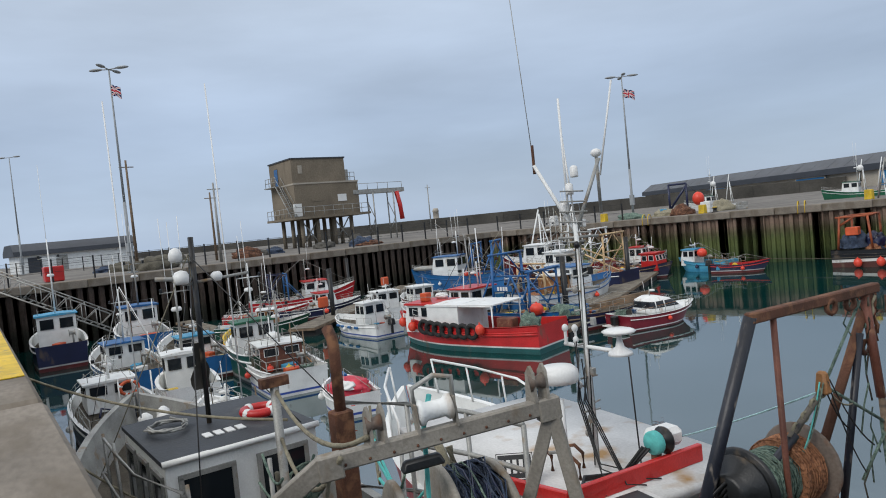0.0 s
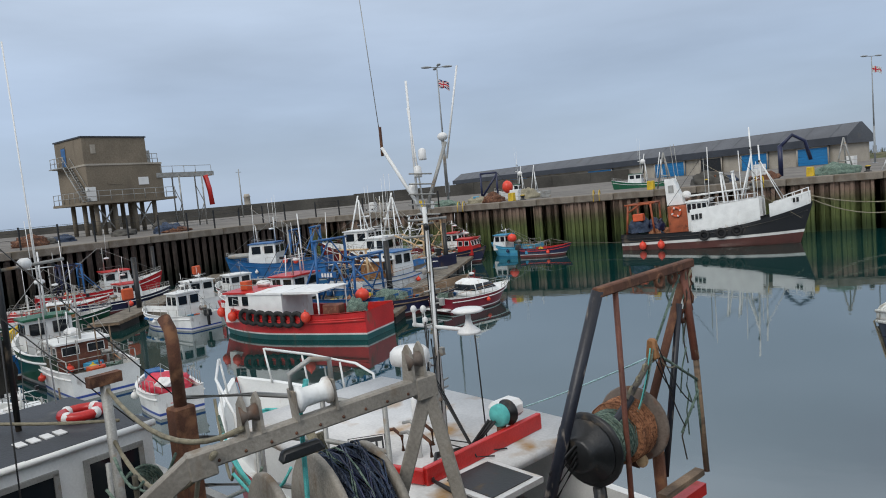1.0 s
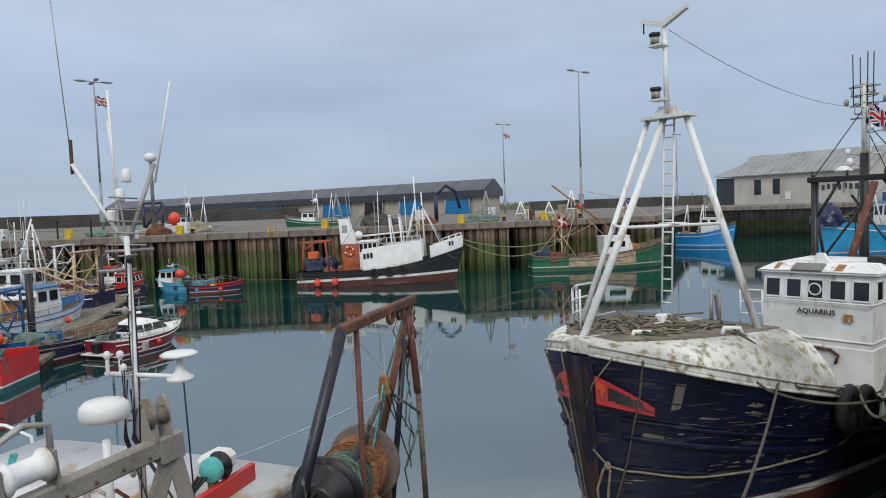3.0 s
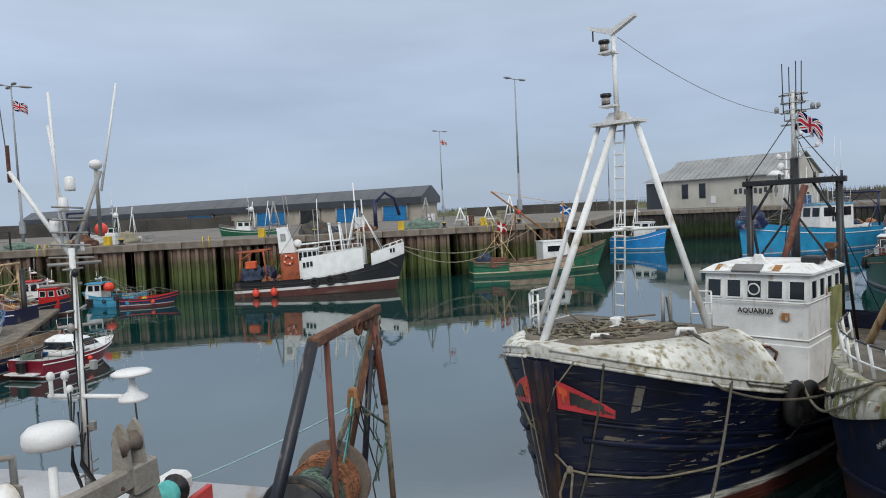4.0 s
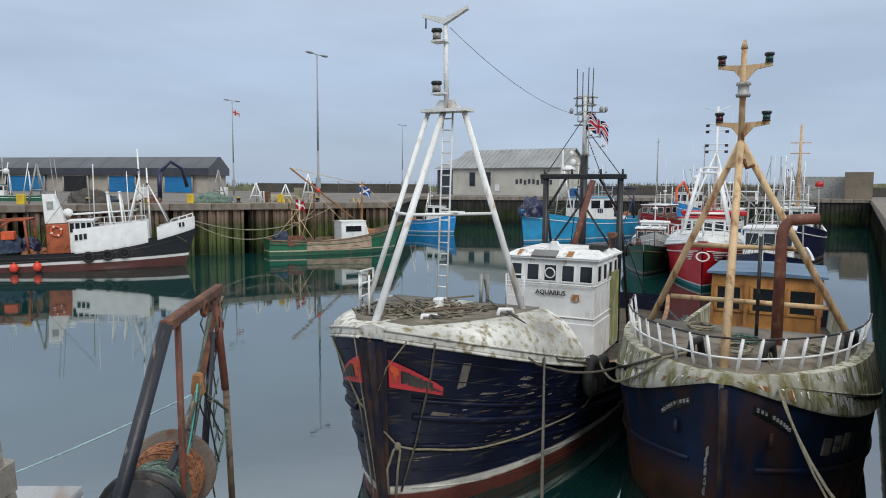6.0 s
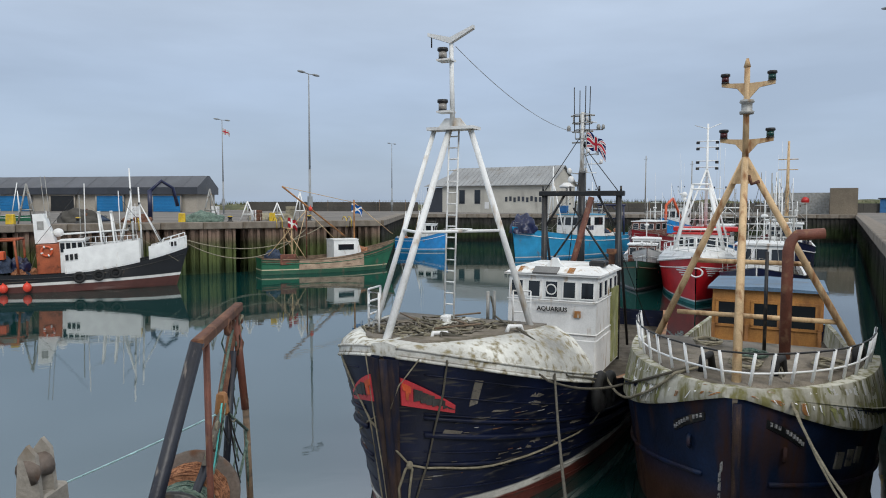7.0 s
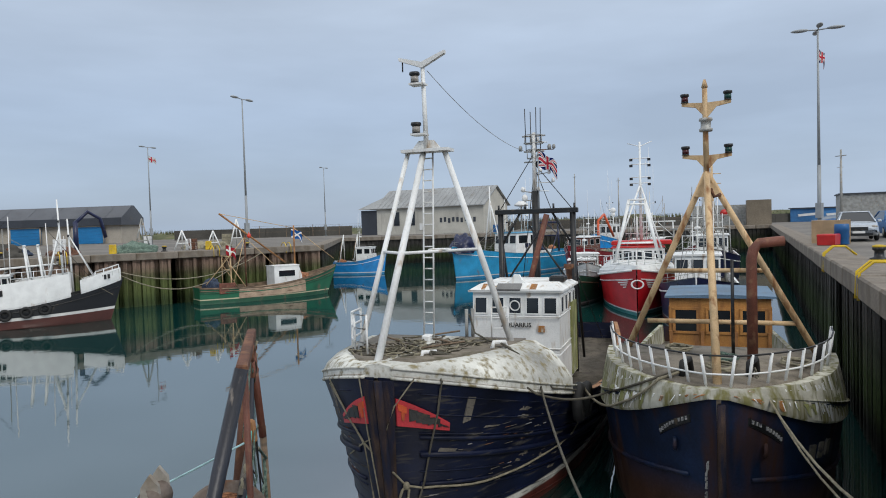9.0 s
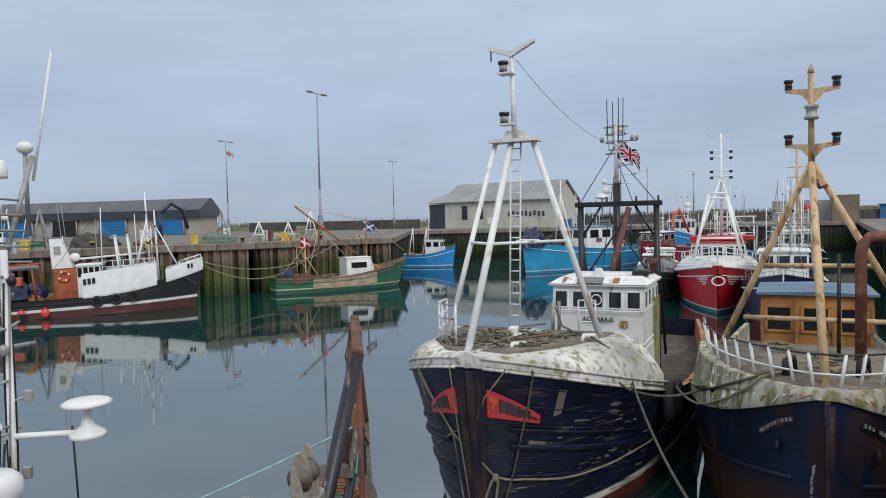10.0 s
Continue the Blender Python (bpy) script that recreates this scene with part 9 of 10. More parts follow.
pontoon((-31.6, 12.0), (-44.6, 27.2), 1.5)
pontoon((-18.4, 16.9), (-30.8, 41.2), 1.6)
pontoon((-25.5, 9.2), (-44.6, 9.6), 1.0)
for x, y in ((-20.6, 20.2), (-26.0, 31.4), (-34.6, 15.4), (-44.8, 22.0)):
    solid("mooring_post", one(a_tube, (0, 0, -1.0), (0, 0, 3.2), 0.14, 0.13, 10), "black", pose(x, y, 0), "dark steel mooring post holding the pontoon", "post", "pontoon posts")
for x, y in ((-40.5, 22.6), (-33.5, 14.3)):
    t = thing("lifebuoy_stand", pose(x, y, 0.49), "orange life ring housing on pontoon post", "lifebuoy", "pontoon lifebuoys")
    rod("post", [(0, 0, 0), (0, 0, 1.1)], 0.03, "galv", t)
    box("housing", (0, 0, 0.95), (0.2, 0.6, 0.6), "orange", t, bev=0.06)

ga0, ga1 = V((-46.2, -0.4, 4.0)), V((-44.3, 5.4, 0.62))
gw = thing("gangway", Matrix.Identity(4), "galvanised steel gangway with lattice sides down to pontoon", "gangway")
gd = (ga1 - ga0)
gside = V((-gd.y, gd.x, 0)).normalized()
for s in (-0.6, 0.6):
    o = gside * s
    rod("chord", [ga0 + o, ga1 + o], 0.05, "galv", gw)
    rod("handrail", [ga0 + o + V((0, 0, 1.1)), ga1 + o + V((0, 0, 1.1))], 0.04, "galv", gw)
    for i in range(8):
        p, q = ga0.lerp(ga1, i / 8) + o, ga0.lerp(ga1, (i + 1) / 8) + o
        rod("upright", [p, p + V((0, 0, 1.1))], 0.03, "galv", gw)
        rod("diagonal", [p, q + V((0, 0, 1.1))], 0.025, "galv", gw)
for i in range(18):
    p = ga0.lerp(ga1, (i + 0.5) / 18)
    rod("tread", [p - gside * 0.6, p + gside * 0.6], 0.035, "galv", gw)


def fence(a, b, h, step, material="black", label="dark steel post and rail fence along quay edge"):
    a, b = V((*a, Q - 0.04)), V((*b, Q - 0.04))
    n = max(1, round((b - a).length / step))
    t = thing("fence", Matrix.Translation(a), label, "fence", "quay fences")
    d = (b - a) / n
    for i in range(n + 1):
        bm = bmesh.new()
        a_box(bm, d * i + V((0, 0, h / 2)), (0.09, 0.09, h))
        part("post", bm, material, t)
    for k in (0.45, 0.75, 0.95):
        rod("wire", [V((0, 0, h * k)), d * n + V((0, 0, h * k))], 0.012, material, t, n=4)
    return t


fence((-48.0, 0.5), (-48.0, 36.5), 1.5, 2.4)
fence((-47.4, 39.6), (-36.0, 43.6), 1.4, 2.4)
fence((-62.0, -8.0), (-90.0, 20.0), 1.5, 3.0)

# ---- ice plant on stilts ----
ip = thing("ice_plant", pose(-72.0, 32.8, Q - 0.04), "grey-brown rendered ice plant raised on concrete stilts", "building")
for x in (-2.6, 0.0, 2.6):
    for y in (-2.8, -0.9, 1.2, 3.4):
        rod("stilt", [(x, y, 0), (x, y, 3.2)], 0.24, "render", ip, n=8)
for y in (-2.8, 1.2):
    rods("cross_brace", [((2.6, y, 0.3), (2.6, y + 1.9, 3.0)), ((2.6, y + 1.9, 0.3), (2.6, y, 3.0))], 0.07, "galv", ip)
box("platform", (0.2, 0.5, 3.3), (7.8, 9.6, 0.25), "render", ip)
box("lower_block", (0, 0.4, 5.25), (6.4, 8.0, 3.7), "render", ip)
box("string_course", (0.02, 0.4, 7.12), (6.5, 8.1, 0.18), "block", ip)
box("upper_block", (-0.1, -0.3, 8.5), (6.2, 6.6, 2.75), "render", ip)
box("roof_cap", (-0.1, -0.3, 9.93), (6.4, 6.8, 0.14), "slate", ip)
window(ip, (1.0 - 2.2, -3.62, 8.3), (1, 0, 0), (0, 0, 1), 0.9, 1.9, "render", 0.08, "door_frame")
box("blue_door", (-1.2, -3.66, 8.2), (0.9, 0.05, 1.9), "blue", ip)
box("light_panel", (3.02, -2.6, 8.7), (0.06, 0.5, 0.9), "block", ip)
box("sign", (3.24, 2.2, 5.3), (0.05, 1.1, 0.8), "plastic", ip, "white notice board")
box("louvre", (3.22, -0.9, 5.2), (0.05, 1.5, 0.25), "render", ip)
box("meter_cabinet", (3.2, -3.4, 4.2), (0.3, 0.9, 1.4), "plastic", ip)
railing(ip, [(3.95, y, 3.42) for y in (-4.2, -3, -1.8, -0.6, 0.6, 1.8, 3.0, 4.2, 5.2)], 1.05, "galv", 0.035, (0.5,))
railing(ip, [(x, -4.2, 3.42) for x in (-3.6, -2.4, -1.2, 0, 1.2, 2.4, 3.9)], 1.05, "galv", 0.035, (0.5,))
railing(ip, [(x, -4.3, 7.2) for x in (-3.0, -2.0, -1.0, 0.0)], 1.0, "galv", 0.035, (0.5,))
box("landing", (-1.6, -4.0, 7.15), (3.2, 0.9, 0.1), "galv", ip)
for i in range(14):
    f = i / 13
    box("stair_tread", (0.2 + 3.4 * f, -4.05, 7.0 - 3.5 * f), (0.3, 0.8, 0.05), "galv", ip)
for y in (-3.7, -4.4):
    rod("stair_stringer", [(0.1, y, 7.1), (3.6, y, 3.45)], 0.07, "galv", ip)
    rod("stair_handrail", [(0.1, y, 8.1), (3.6, y, 4.45)], 0.035, "galv", ip)
box("plant_unit", (0.5, 3.7, 7.9), (2.0, 1.0, 1.5), "galv", ip)
railing(ip, [(2.6, y, 7.2) for y in (3.2, 3.8, 4.4)], 1.0, "galv", 0.035, (0.5,))
# delivery conveyor
for y in (6.2, 9.0):
    for x in (2.0, 3.4):
        rod("conveyor_leg", [(x, y, 0), (x, y, 5.6)], 0.08, "galv", ip)
    rods("conveyor_brace", [((2.0, y, 0.5), (3.4, y, 2.6)), ((3.4, y, 2.6), (2.0, y, 4.6))], 0.05, "galv", ip)
box("conveyor_trough", (2.7, 7.2, 5.8), (1.2, 7.0, 0.5), "galv", ip)
railing(ip, [(3.3, y, 6.05) for y in (4.2, 5.6, 7.0, 8.4, 10.4)], 0.7, "galv", 0.03, ())
rod("red_hose", [(3.2, 9.6, 5.6), (3.3, 9.9, 4.0), (3.4, 10.0, 2.2)], 0.3, "red", ip, "red canvas chute")

# ---- long market hall with blue doors ----
r0, r1 = V((-15.6, 118.9, Q - 0.04)), V((-133.0, 174.0, Q - 0.04))
dh = (r1 - r0)
LH = dh.length
mh = thing("market_hall", Matrix.Translation(r0) @ Matrix.Rotation(math.atan2(dh.y, dh.x), 4, "Z"), "long low fish market hall with dark roof and blue doors", "building")
bm = bmesh.new()
a_box(bm, (LH / 2, -3.0, 1.6), (LH, 5.5, 3.2))
part("wall", bm, "block", mh)
bm = bmesh.new()
a_prism(bm, [(-0.5, 0.5, 2.95), (-0.5, 0.45, 4.1), (-0.5, -2.8, 6.15), (-0.5, -3.4, 6.15), (-0.5, -6.2, 4.1), (-0.5, -6.2, 2.95)], (LH + 1.0, 0, 0))
part("roof", bm, "hall_roof", mh, "dark grey profiled roof")
box("fascia", (LH / 2, 0.53, 3.55), (LH + 1.1, 0.08, 1.2), "slate", mh, "dark cladding band under the roof")
for k in range(28):
    x = LH * (k + 0.5) / 28
    rod("roof_seam", [(x, 0.5, 4.12), (x, -2.8, 6.16)], 0.02, "hall_roof", mh, n=4)
for x, w, kind in ((5.5, 5.4, 1), (16.5, 5.4, 1), (26.0, 5.0, 0), (36.5, 8.0, 1), (58.0, 8.5, 1), (92.0, 9.0, 1), (-99, 0, 0)):
    if w:
        # kind 0: solid black panel, the shade inside an open bay put into its colour
        box("roller_door" if kind else "doorway", (x, 0.0, 1.42), (w, 0.3, 2.75), "door_blue" if kind else "black", mh, "blue roller door" if kind else "black panel painted as the unlit inside of an open doorway")
        rods("door_frame", [((x - w / 2, 0.15, 0), (x - w / 2, 0.15, 2.85)), ((x + w / 2, 0.15, 0), (x + w / 2, 0.15, 2.85)), ((x - w / 2, 0.15, 2.85), (x + w / 2, 0.15, 2.85))], 0.14, "block", mh)
        if kind:
            for z in (0.5, 1.0, 1.5, 2.0, 2.5):
                rod("door_rib", [(x - w / 2, 0.16, z), (x + w / 2, 0.16, z)], 0.03, "door_blue", mh, n=4)

# ---- cream harbour store at the head of the basin ----
c0, c1 = V((39.0, 97.6, Q - 0.04)), V((25.2, 112.0, Q - 0.04))
dh = c1 - c0
st = thing("harbour_store", Matrix.Translation(c0) @ Matrix.Rotation(math.atan2(dh.y, dh.x), 4, "Z"), "cream rendered harbour store with grey metal roof", "building")
Ls = dh.length
bm = bmesh.new()
a_prism(bm, [(0, 0, 0), (0, 0, 4.6), (0, -5.0, 7.4), (0, -10.0, 4.6), (0, -10.0, 0)], (Ls, 0, 0))
part("wall", bm, "hutwall", st)
for sy, a, b in ((1, (0.5, 4.35), (-5.0, 7.55)), (-1, (-10.5, 4.35), (-5.0, 7.55))):
    bm = bmesh.new()
    a_prism(bm, [(-0.4, a[0], a[1]), (-0.4, b[0], b[1]), (-0.4, b[0], b[1] + 0.12), (-0.4, a[0], a[1] + 0.12)], (Ls + 0.8, 0, 0))
    rf = part("roof", bm, "roofmetal", st, "grey profiled metal roof")
    for k in range(22):
        x = Ls * (k + 0.5) / 22
        rod("roof_rib", [(x, a[0], a[1] + 0.13), (x, b[0], b[1] + 0.13)], 0.05, "roofmetal", rf, n=4)
box("dark_end_bay", (Ls + 1.6, -3.0, 2.1), (3.2, 6.0, 4.2), "slate", st)
bm = bmesh.new()
a_prism(bm, [(Ls, 0.5, 4.4), (Ls, -6.4, 4.4), (Ls, -3.0, 6.6)], (3.6, 0, 0))
for v in bm.verts:
    if v.co.x > Ls + 3 and v.co.z > 5:
        v.co.z = 4.5
part("hipped_roof_end", bm, "roofmetal", st)
for x in (13.0, 16.0):
    window(st, (x, 0.02, 2.6), (-1, 0, 0), (0, 0, 1), 1.0, 2.2, "slate", 0.1)
box("notice", (11.2, 0.05, 1.2), (0.8, 0.04, 1.1), "plastic", st)
for k in range(9):
    box("painted_letter_bar", (7.6 - 0.75 * k, 0.03, 2.2 + 0.1 * math.sin(k * 2.3)), (0.42, 0.03, 0.75), "slate", st)
box("blue_bin", (-1.5, -2.0, 0.6), (1.2, 1.0, 1.2), "blue", st)

# ---- low white building, far left ----
wbld = thing("low_building", pose(-107.5, 12.0, Q - 0.04, 0, 0, 4), "low white building with dark roof behind a fence", "building")
box("wall", (0, 0, 1.25), (8.0, 14.0, 2.5), "white", wbld)
bm = bmesh.new()
a_prism(bm, [(4.6, -7.6, 2.3), (4.5, -7.6, 2.9), (2.5, -7.6, 3.9), (-2.5, -7.6, 3.9), (-4.5, -7.6, 2.9), (-4.6, -7.6, 2.3)], (0, 15.2, 0))
part("roof", bm, "slate", wbld, "dark grey roof")
box("door", (4.03, -5.2, 1.0), (0.06, 1.6, 2.0), "slate", wbld)
box("door", (4.03, -2.0, 1.0), (0.06, 1.4, 2.0), "galv", wbld)

# ---- sea walls and dunes ----
def sea_wall(a, b, h, w, label):
    a, b = V((*a, 0)), V((*b, 0))
    d = b - a
    t = thing("sea_wall", Matrix.Translation(a) @ Matrix.Rotation(math.atan2(d.y, d.x), 4, "Z"), label, "wall", kind="structure")
    n = max(2, round(d.length / 8))
    for i in range(n):
        box("wall_panel", (d.length * (i + 0.5) / n, 0, Q + h / 2 - 0.3), (d.length / n - 0.04, w, h + 0.6), "seawall", t)
    return t


sea_wall((-128, 60), (-104, 100), 2.1, 2.0, "dark concrete breakwater wall")
sea_wall((-150, 20), (-128, 60), 1.2, 2.0, "dark concrete breakwater wall")
sea_wall((-104, 100), (-60, 140), 2.3, 2.0, "dark concrete breakwater wall")
sea_wall((-60, 140), (-20, 150), 1.3, 2.0, "dark concrete sea wall behind the sheds")
sea_wall((-8, 132), (24, 128), 1.7, 1.2, "dark concrete sea wall beyond the pier")
sea_wall((44, 116), (130, 90), 1.6, 1.2, "dark concrete sea wall at harbour head")
bm = bmesh.new()
a_spin(bm, (0, 0, 0), (0, 0, 1), [(1.2, 0), (1.2, 0.8), (0.7, 1.0), (0.65, 3.6), (0.8, 3.7), (0.5, 4.4)], 10)
solid("beacon", bm, "block", pose(-122.5, 86.5, Q + 0.0), "grey stone beacon on breakwater", "beacon")


def dune(name, a, b, h, wdt, seed, label):
    a, b = V((*a, 0)), V((*b, 0))
    d = b - a
    n, k = 60, 8
    side = V((-d.y, d.x, 0)).normalized()
    bm = bmesh.new()
    rows = []
    for i in range(n + 1):
        row = []
        for j in range(k + 1):
            f = j / k
            p = a + d * (i / n) + side * (f - 0.5) * wdt
            z = Q - 0.3 + h * math.sin(math.pi * f) * (0.7 + 0.5 * noise.noise(V((i * 0.13, j * 0.4, seed)))) * min(1, 6 * i / n, 6 * (n - i) / n)
            row.append(bm.verts.new((p.x, p.y, z + 0.25 * noise.noise(V((i * 0.9, j * 1.3, seed))))))
        rows.append(row)
    for p, q in zip(rows, rows[1:]):
        for j in range(k):
            bm.faces.new((p[j], q[j], q[j + 1], p[j + 1]))
    o = part(name, bm, "grass", None)
    tagged(o, label, "dune", kind="stuff")
    # ragged tufts along the crest
    bm = bmesh.new()
    for i in range(700):
        f = random.random()
        p = a + d * f + side * random.uniform(-0.2, 0.2) * wdt
        z = Q + h * 0.62
        r = random.uniform(0.15, 0.5)
        for q in range(3):
            an = random.uniform(0, 6.3)
            tip = p + V((r * math.cos(an), r * math.sin(an), 0)) + V((0, 0, z + random.uniform(0.2, 0.9)))
            s = V((math.sin(an), -math.cos(an), 0)) * 0.12
            base = p + V((0, 0, z - 0.8))
            bm.faces.new([bm.verts.new(c) for c in (base - s, base + s, tip)])
    o = part("dune_grass", bm, "grass", None, smooth=False)
    tagged(o, "dry coarse grass along the dune crest", "grass", kind="stuff")


random.seed(77)
dune("dune", (-40, 168), (60, 150), 2.0, 16, 3, "low grassy bank beyond the harbour")
dune("dune", (55, 150), (170, 95), 3.0, 20, 5, "low grassy bank beyond the harbour")
dune("dune", (-190, 20), (-150, 120), 0.9, 14, 7, "low grassy bank beyond the breakwater")
fence((2, 129), (40, 121), 2.2, 5.0, "wood", "weathered posts along the sea wall")
fence((48, 112), (90, 100), 2.0, 5.0, "wood", "weathered posts along the sea wall")

# ---- buildings at the right quay's far end ----
mu = thing("mural_building", pose(100.0, 97.0, Q - 0.04, 0, 0, -52), "low building with blue painted seascape mural", "building")
box("wall", (9.0, 5.0, 1.2), (18.0, 8.0, 2.4), "mural", mu)
box("roof", (9.0, 5.0, 2.52), (18.6, 8.6, 0.2), "slate", mu)
for k, (x, w) in enumerate(((3.0, 3.2), (8.0, 4.0), (14.0, 3.0))):
    bm = bmesh.new()
    a_prism(bm, [(x - w / 2, 0.99, 1.0), (x + w / 2, 0.99, 1.2), (x + w / 2 + 0.4, 0.99, 1.7), (x - w / 2 - 0.2, 0.99, 1.4)], (0, -0.03, 0))
    part("painted_shape", bm, "plastic", mu)
wc = thing("store_container", pose(72.0, 88.5, Q - 0.04, 0, 0, -38), "white steel store with round red sign", "container")
box("body", (3.5, 1.5, 1.6), (8.0, 3.0, 3.2), "galv", wc)
bm = bmesh.new()
a_spin(bm, (4.2, -0.02, 2.0), (0, -1, 0), [(0.55, 0), (0.55, 0.05)], 20)
part("sign", bm, "red", wc, "round red sign")
bk = thing("store_container", pose(77.7, 81.2, Q - 0.04, 0, 0, -40), "brown steel store on the quay", "container")
box("body", (0, 0, 1.9), (3.4, 3.0, 3.8), "render", bk)
yl = thing("quay_shed", pose(90, 70, Q - 0.04, 0, 0, -45), "grey flat-roofed shed behind the quay", "building")
box("wall", (0, 0, 2.0), (12, 8, 4.0), "galv", yl)
box("roof", (0, 0, 4.1), (12.4, 8.4, 0.2), "slate", yl)


# ---- parked cars ----
def car(m, paint, label):
    t = thing("car", m, label, "car", "parked cars")
    Lc, Wc = 4.6, 1.82
    secs = []
    outline = [(0.0, 0.42, 0.62), (0.12, 0.28, 0.78), (0.7, 0.24, 0.9), (1.25, 0.22, 0.98), (1.35, 0.22, 0.99), (3.6, 0.22, 1.0), (4.2, 0.24, 0.98), (4.5, 0.3, 0.9), (4.6, 0.42, 0.7)]
    bm = bmesh.new()
    rows = []
    for x, zl, zh in outline:
        w = Wc / 2 * (0.82 if x in (0.0, 4.6) else (0.94 if x in (0.12, 4.5) else 1.0))
        ring = [(w * 0.93, zl), (w, zl + 0.12), (w, zh - 0.2), (w * 0.93, zh - 0.02), (w * 0.5, zh + 0.02)]
        ring = ring + [(-y, z) for y, z in reversed(ring)]
        rows.append([bm.verts.new((2.3 - x, y, z)) for y, z in ring])
    for a, b in zip(rows, rows[1:]):
        for i in range(len(a)):
            bm.faces.new((a[i], a[(i + 1) % len(a)], b[(i + 1) % len(a)], b[i]))
    bm.faces.new(rows[0])
    bm.faces.new(rows[-1])
    bmesh.ops.recalc_face_normals(bm, faces=bm.faces[:])
    bd = part("body", bm, paint, t, "painted body")
    bm = bmesh.new()
    lo, hi = [(1.25, 0.8), (-1.75, 0.8)], [(0.35, 0.58), (-1.1, 0.58)]
    pts = [(x, s * y, z) for (x, y), z in ((lo[0], 0.96), (lo[1], 0.97)) for s in (1, -1)] + [(x, s * y, z) for (x, y), z in ((hi[0], 1.43), (hi[1], 1.44)) for s in (1, -1)]
    vs = [bm.verts.new(p) for p in pts]
    for q in ((0, 1, 5, 4), (2, 3, 7, 6), (0, 2, 6, 4), (1, 3, 7, 5)):
        bm.faces.new([vs[i] for i in q])
    bmesh.ops.recalc_face_normals(bm, faces=bm.faces[:])
    part("window_glass", bm, "glass", t)
    bm = bmesh.new()
    a_box(bm, (-0.38, 0, 1.45), (1.55, 1.2, 0.05), None, 0.9, 0.02)
    for sx, sy in ((0.35, 1), (0.35, -1), (-1.1, 1), (-1.1, -1)):
        xb = 1.25 if sx > 0 else -1.75
        a_tube(bm, (sx, sy * 0.58, 1.45), (xb, sy * 0.8, 0.96), 0.04, None, 6)
    part("roof", bm, paint, t)
    for x in (1.42, -1.35):
        for s in (1, -1):
            w = part("wheel", one(a_spin, (x, s * 0.72, 0.32), (0, s, 0), [(0.22, 0), (0.31, 0.02), (0.32, 0.1), (0.31, 0.18), (0.22, 0.2)], 20), "rubber", t)
            part("rim", one(a_spin, (x, s * 0.9, 0.32), (0, s, 0), [(0.2, 0), (0.2, 0.03), (0.05, 0.035)], 14), "galv", w)
    for s in (1, -1):
        bm = bmesh.new()
        a_ball(bm, (2.12, s * 0.66, 0.70), 0.2, (0.7, 0.9, 0.5), 12, 8)
        part("headlight", bm, "lens_clear", t)
        bm = bmesh.new()
        a_box(bm, (0.85, s * 1.0, 0.98), (0.14, 0.2, 0.14), None, 0.8, 0.03)
        part("wing_mirror", bm, paint, t)
    box("grille", (2.29, 0, 0.62), (0.05, 0.8, 0.16), "black", t)
    box("number_plate", (2.325, 0, 0.45), (0.03, 0.52, 0.11), "plastic", t)
    box("lower_intake", (2.28, 0, 0.34), (0.06, 1.2, 0.1), "black", t)
    return t


car(pose(29.6, 24.1, Q - 0.02, 0, 0, -136), "silver", "silver saloon car parked on the quay")
car(pose(34.2, 25.4, Q - 0.02, 0, 0, -130), "blue", "blue car parked on the quay")

# ---- gear on the quays ----
solid("chipboard_panel", one(a_box, (0, 0, 0.55), (0.08, 1.6, 1.1)), "chipboard", pose(25.6, 22.0, Q - 0.02, 0, -8, 44), "brown chipboard sheet leaning on quay", "board")
bm = bmesh.new()
a_spin(bm, (0, 0, 0), (0, 0, 1), [(0.28, 0), (0.3, 0.04), (0.29, 0.3), (0.31, 0.33), (0.29, 0.6), (0.31, 0.63), (0.29, 0.9), (0.27, 0.92)], 16)
solid("barrel", bm, "blue", pose(24.9, 20.8, Q - 0.02), "blue plastic drum on the quay", "barrel")
solid("fish_bin", one(a_box, (0, 0, 0.25), (1.1, 0.7, 0.5), None, 1.05, 0.04), "red", pose(23.9, 20.6, Q - 0.02, 0, 0, 30), "red plastic fish bin on the quay", "bin", "fish bins")
solid("fish_bin", one(a_box, (0, 0, 0.5), (1.2, 1.1, 1.0), None, 1.05, 0.05), "red", pose(-50.2, 3.2, Q - 0.02), "red plastic bin on the quay", "bin", "fish bins")
solid("fish_bin", one(a_box, (0, 0, 0.5), (1.1, 1.0, 1.0), None, 1.05, 0.05), "blue", pose(38.0, 32.5, Q - 0.02), "blue plastic bin on the quay", "bin", "fish bins")
random.seed(88)
gear = ("greennet", "bluenet", "rope", "seawall", "rust", "darkrope")
for i in range(26):
    x, y = random.uniform(-62, -50), random.uniform(2, 38)
    if i >= 14:
        s = random.uniform(4, 50)
        p = on_line(BASIN[4], BASIN[5], s, -random.uniform(2.5, 9))
        x, y = p.x, p.y
    ob = net_heap(None, (0, 0, 0), (random.uniform(0.6, 1.5), random.uniform(0.6, 1.4), random.uniform(0.4, 1.0)), random.choice(gear), i + 3, "fishing_gear")
    ob.matrix_basis = pose(x, y, Q - 0.04)
    tagged(ob, "heaped nets and ropes on the quay", "fishing net", "gear on the quays")
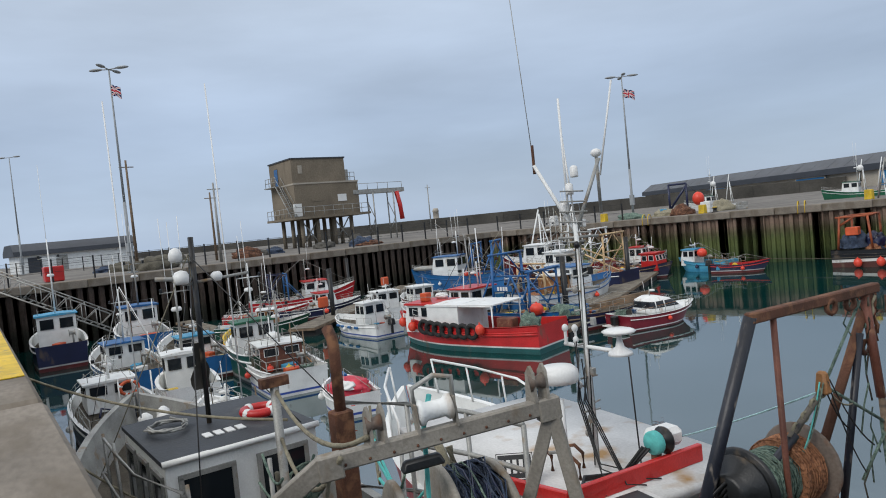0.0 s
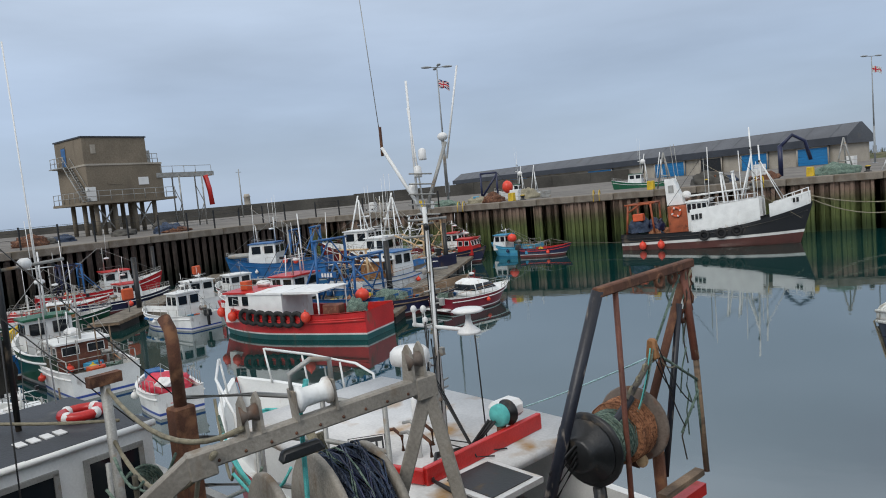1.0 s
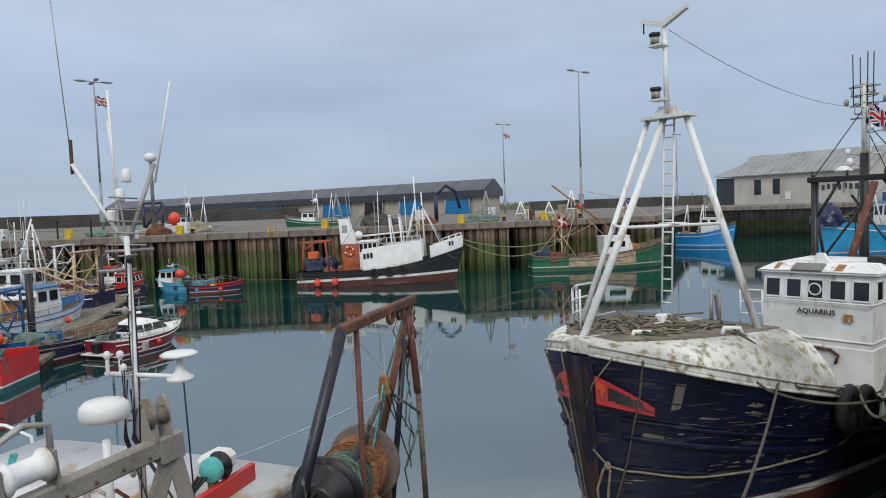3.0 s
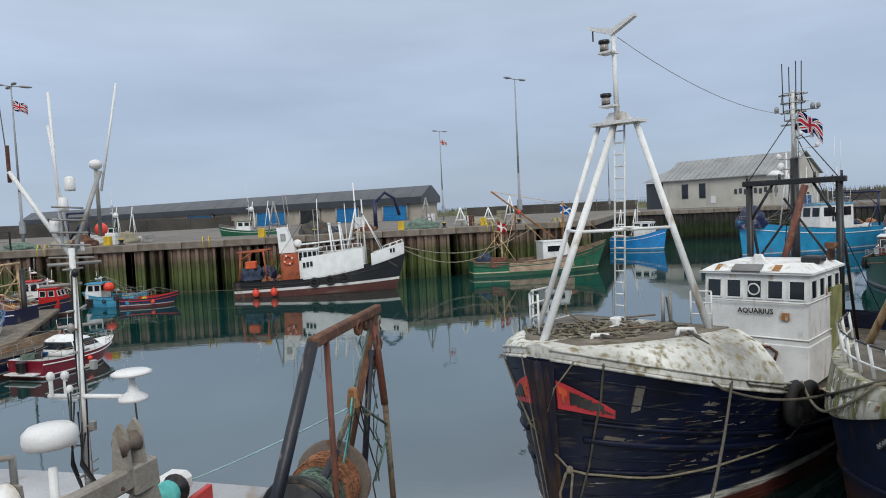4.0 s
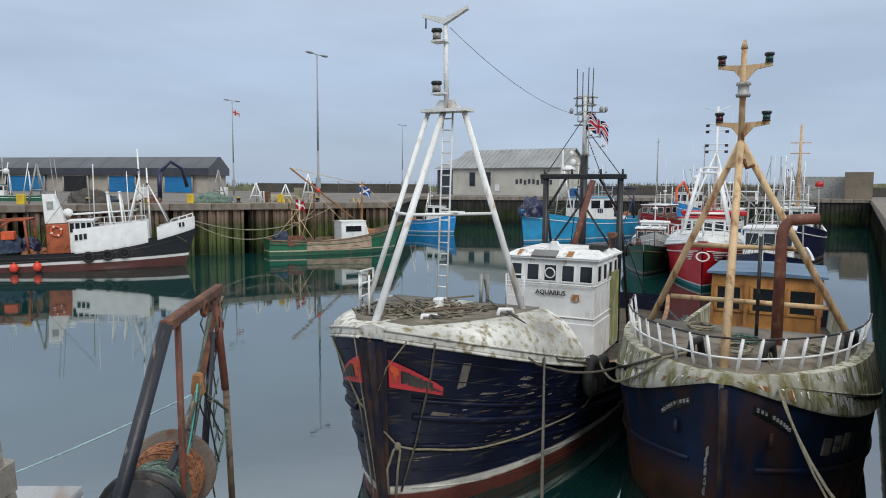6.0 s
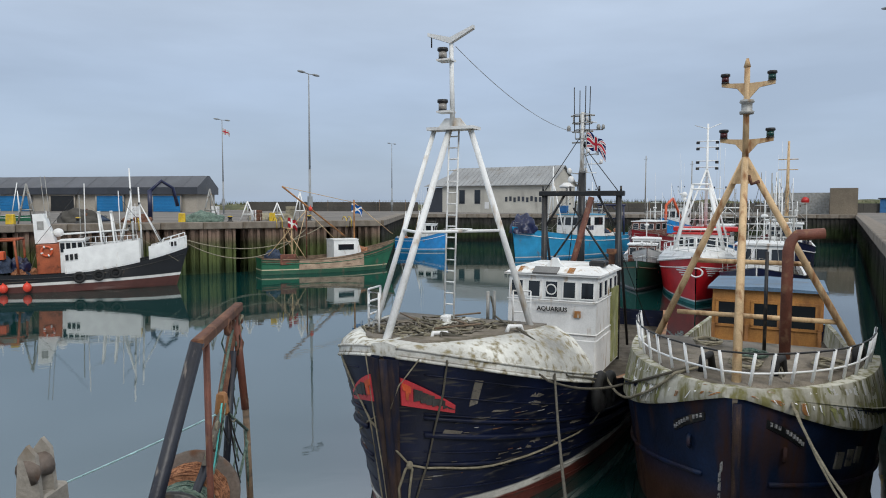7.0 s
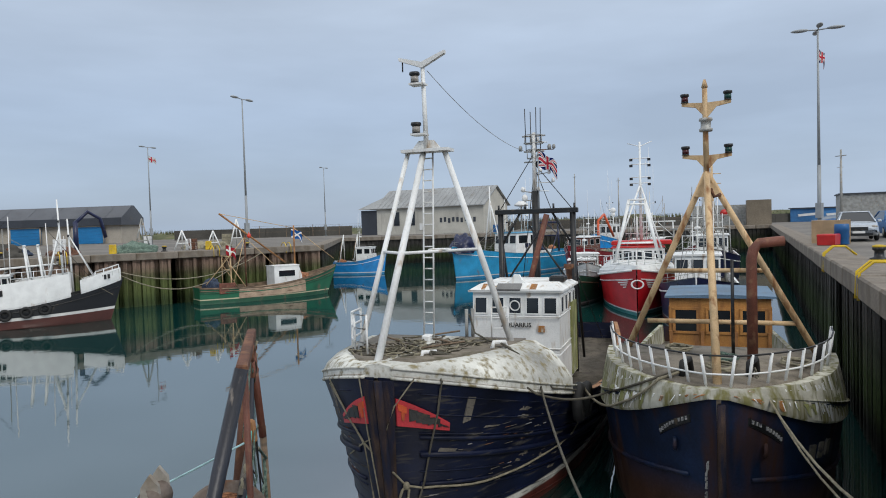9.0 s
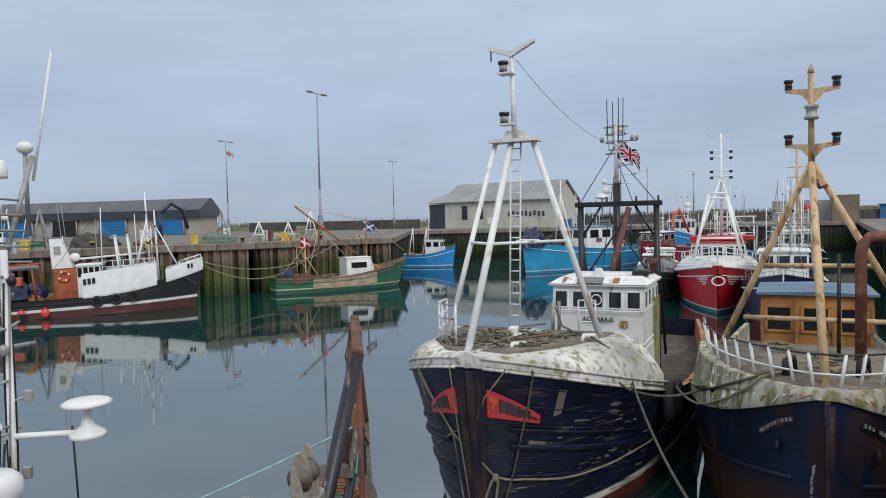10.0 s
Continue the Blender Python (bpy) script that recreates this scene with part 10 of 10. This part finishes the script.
for i in range(10):
    s = random.uniform(4, 52)
    p = on_line(BASIN[4], BASIN[5], s, -random.uniform(2.0, 6), Q - 0.04)
    t = thing("fish_box_stack", Matrix.Translation(p) @ Matrix.Rotation(random.uniform(0, 3), 4, "Z"), "stacked plastic fish boxes on the pier", "fish box", "fish boxes on the pier")
    c = random.choice(("light_blue", "plastic", "galv", "rope", "rust"))
    for k in range(random.randint(2, 4)):
        box("fish_box", (0.02 * k, 0, 0.16 + 0.3 * k), (0.8, 0.5, 0.28), c, t, bev=0.02)
for s, h_, c in ((8.0, 1.5, "white"), (10.5, 1.6, "white"), (13.5, 2.6, "galv"), (6.0, 2.4, "white"), (26, 2.8, "galv")):
    p = on_line(BASIN[4], BASIN[5], s, -3.0, Q - 0.04)
    t = thing("beam_frame", Matrix.Translation(p), "white steel A-frame stored on the pier", "frame", "frames on the pier")
    for a in (-0.6, 0.6):
        rod("leg", [(a, 0, 0), (0, 0, h_)], 0.06, c, t)
    rod("brace", [(-0.4, 0, h_ * 0.35), (0.4, 0, h_ * 0.35)], 0.05, c, t)
    rod("back_leg", [(0, 0.9, 0), (0, 0, h_)], 0.05, c, t)
for i, s in enumerate((9, 16, 27, 38, 46)):
    p = on_line(BASIN[4], BASIN[5], s, -1.3, Q - 0.04)
    solid("yellow_block", one(a_box, (0, 0, 0.35), (0.5, 0.5, 0.7), None, 0.9, 0.04), "yellow", Matrix.Translation(p), "yellow painted marker block on pier", "block", "yellow marker blocks")

# boats laid up or lying behind the pier, their masts over its edge
for (s0, b0, nm, lab, col, mh, sd) in (((-19.0, 60.0), (-29.0, 58.0), "fishing_trawler", "green trawler with white masts behind the pier", "green_hull", 4.0, 90), ((-31.0, 57.5), (-40.0, 54.5), "fishing_trawler", "white trawler with tripod masts behind the pier", "white_blue_hull", 4.6, 91)):
    t, h, L = small_boat(nm, lab, s0, b0, 3.4, 2.2, 1.3, col, (0.7, 0.48, 2.0, 2.9), "white", "green", "white", seed=sd, mast_h=mh, aerials=2, boxes=2, scale=0.55)
    t.matrix_basis = Matrix.Translation((0, 0, Q - 0.35)) @ t.matrix_basis
    for x in (0.15, 0.4):
        for y in (-0.9, 0.9):
            rod("tripod_leg", [(x * L, y, 0.9), (x * L + 0.3, 0, 5.0)], 0.06, "white", t)
        rod("tripod_leg", [(x * L + 1.2, 0, 1.0), (x * L + 0.3, 0, 6.2)], 0.07, "white", t)
    bm = bmesh.new()
    a_ball(bm, (0.46 * L, 0, 4.9), 0.45, (1, 1, 1.05), 12, 8)
    part("satellite_dome", bm, "plastic", t)
    rod("dome_post", [(0.46 * L, 0, 2.9), (0.46 * L, 0, 4.6)], 0.09, "black", t)
cr_ = thing("net_crane", pose(-12.5, 61.0, Q - 0.04, 0, 0, 30), "black hydraulic crane arm standing on pier", "crane")
rod("column", [(0, 0, 0), (0, 0, 2.6)], 0.2, "navy", cr_)
rod("jib", [(0, 0, 2.5), (1.0, 0, 3.4), (2.0, 0, 2.8), (2.4, 0, 1.2)], 0.16, "navy", cr_)
rc_ = thing("hydraulic_crane", pose(-35.5, 49.5, Q - 0.04, 0, 0, 10), "blue and red lifting gear standing on the quay", "crane")
rods("frame", [((0, 0, 0), (0, 0, 2.6)), ((1.6, 0, 0), (1.6, 0, 2.6)), ((0, 0, 2.6), (1.6, 0, 2.6)), ((0, 0, 0.4), (1.6, 0, 2.4))], 0.1, "navy", rc_)
fender(rc_, (2.6, 0, 1.2), 0.5)
rod("sling", [(2.6, 0, 1.6), (1.6, 0, 2.6)], 0.02, "cable", rc_)
# poles and masts on the skyline
for x, y, top, nm in ((-52.0, 8.8, 12.0, "wood"), (-58.0, 16.5, 9.8, "wood"), (-51.0, 14.6, 10.0, "galv"), (-90.0, 62.0, 11.5, "galv"), (55.0, 97.0, 13.0, "galv"), (60, 92, 12.0, "galv"), (86, 74, 12.5, "galv"), (47, 40, 10.5, "galv")):
    t = thing("utility_pole", pose(x, y, Q - 0.04), "tall plain pole standing on the quay", "pole", "quay poles")
    bm = bmesh.new()
    a_tube(bm, (0, 0, 0), (0, 0, top - Q), 0.12, 0.07, 8)
    part("shaft", bm, nm, t)
    rod("arm", [(0, -0.5, top - Q - 0.5), (0, 0.5, top - Q - 0.5)], 0.04, nm, t)
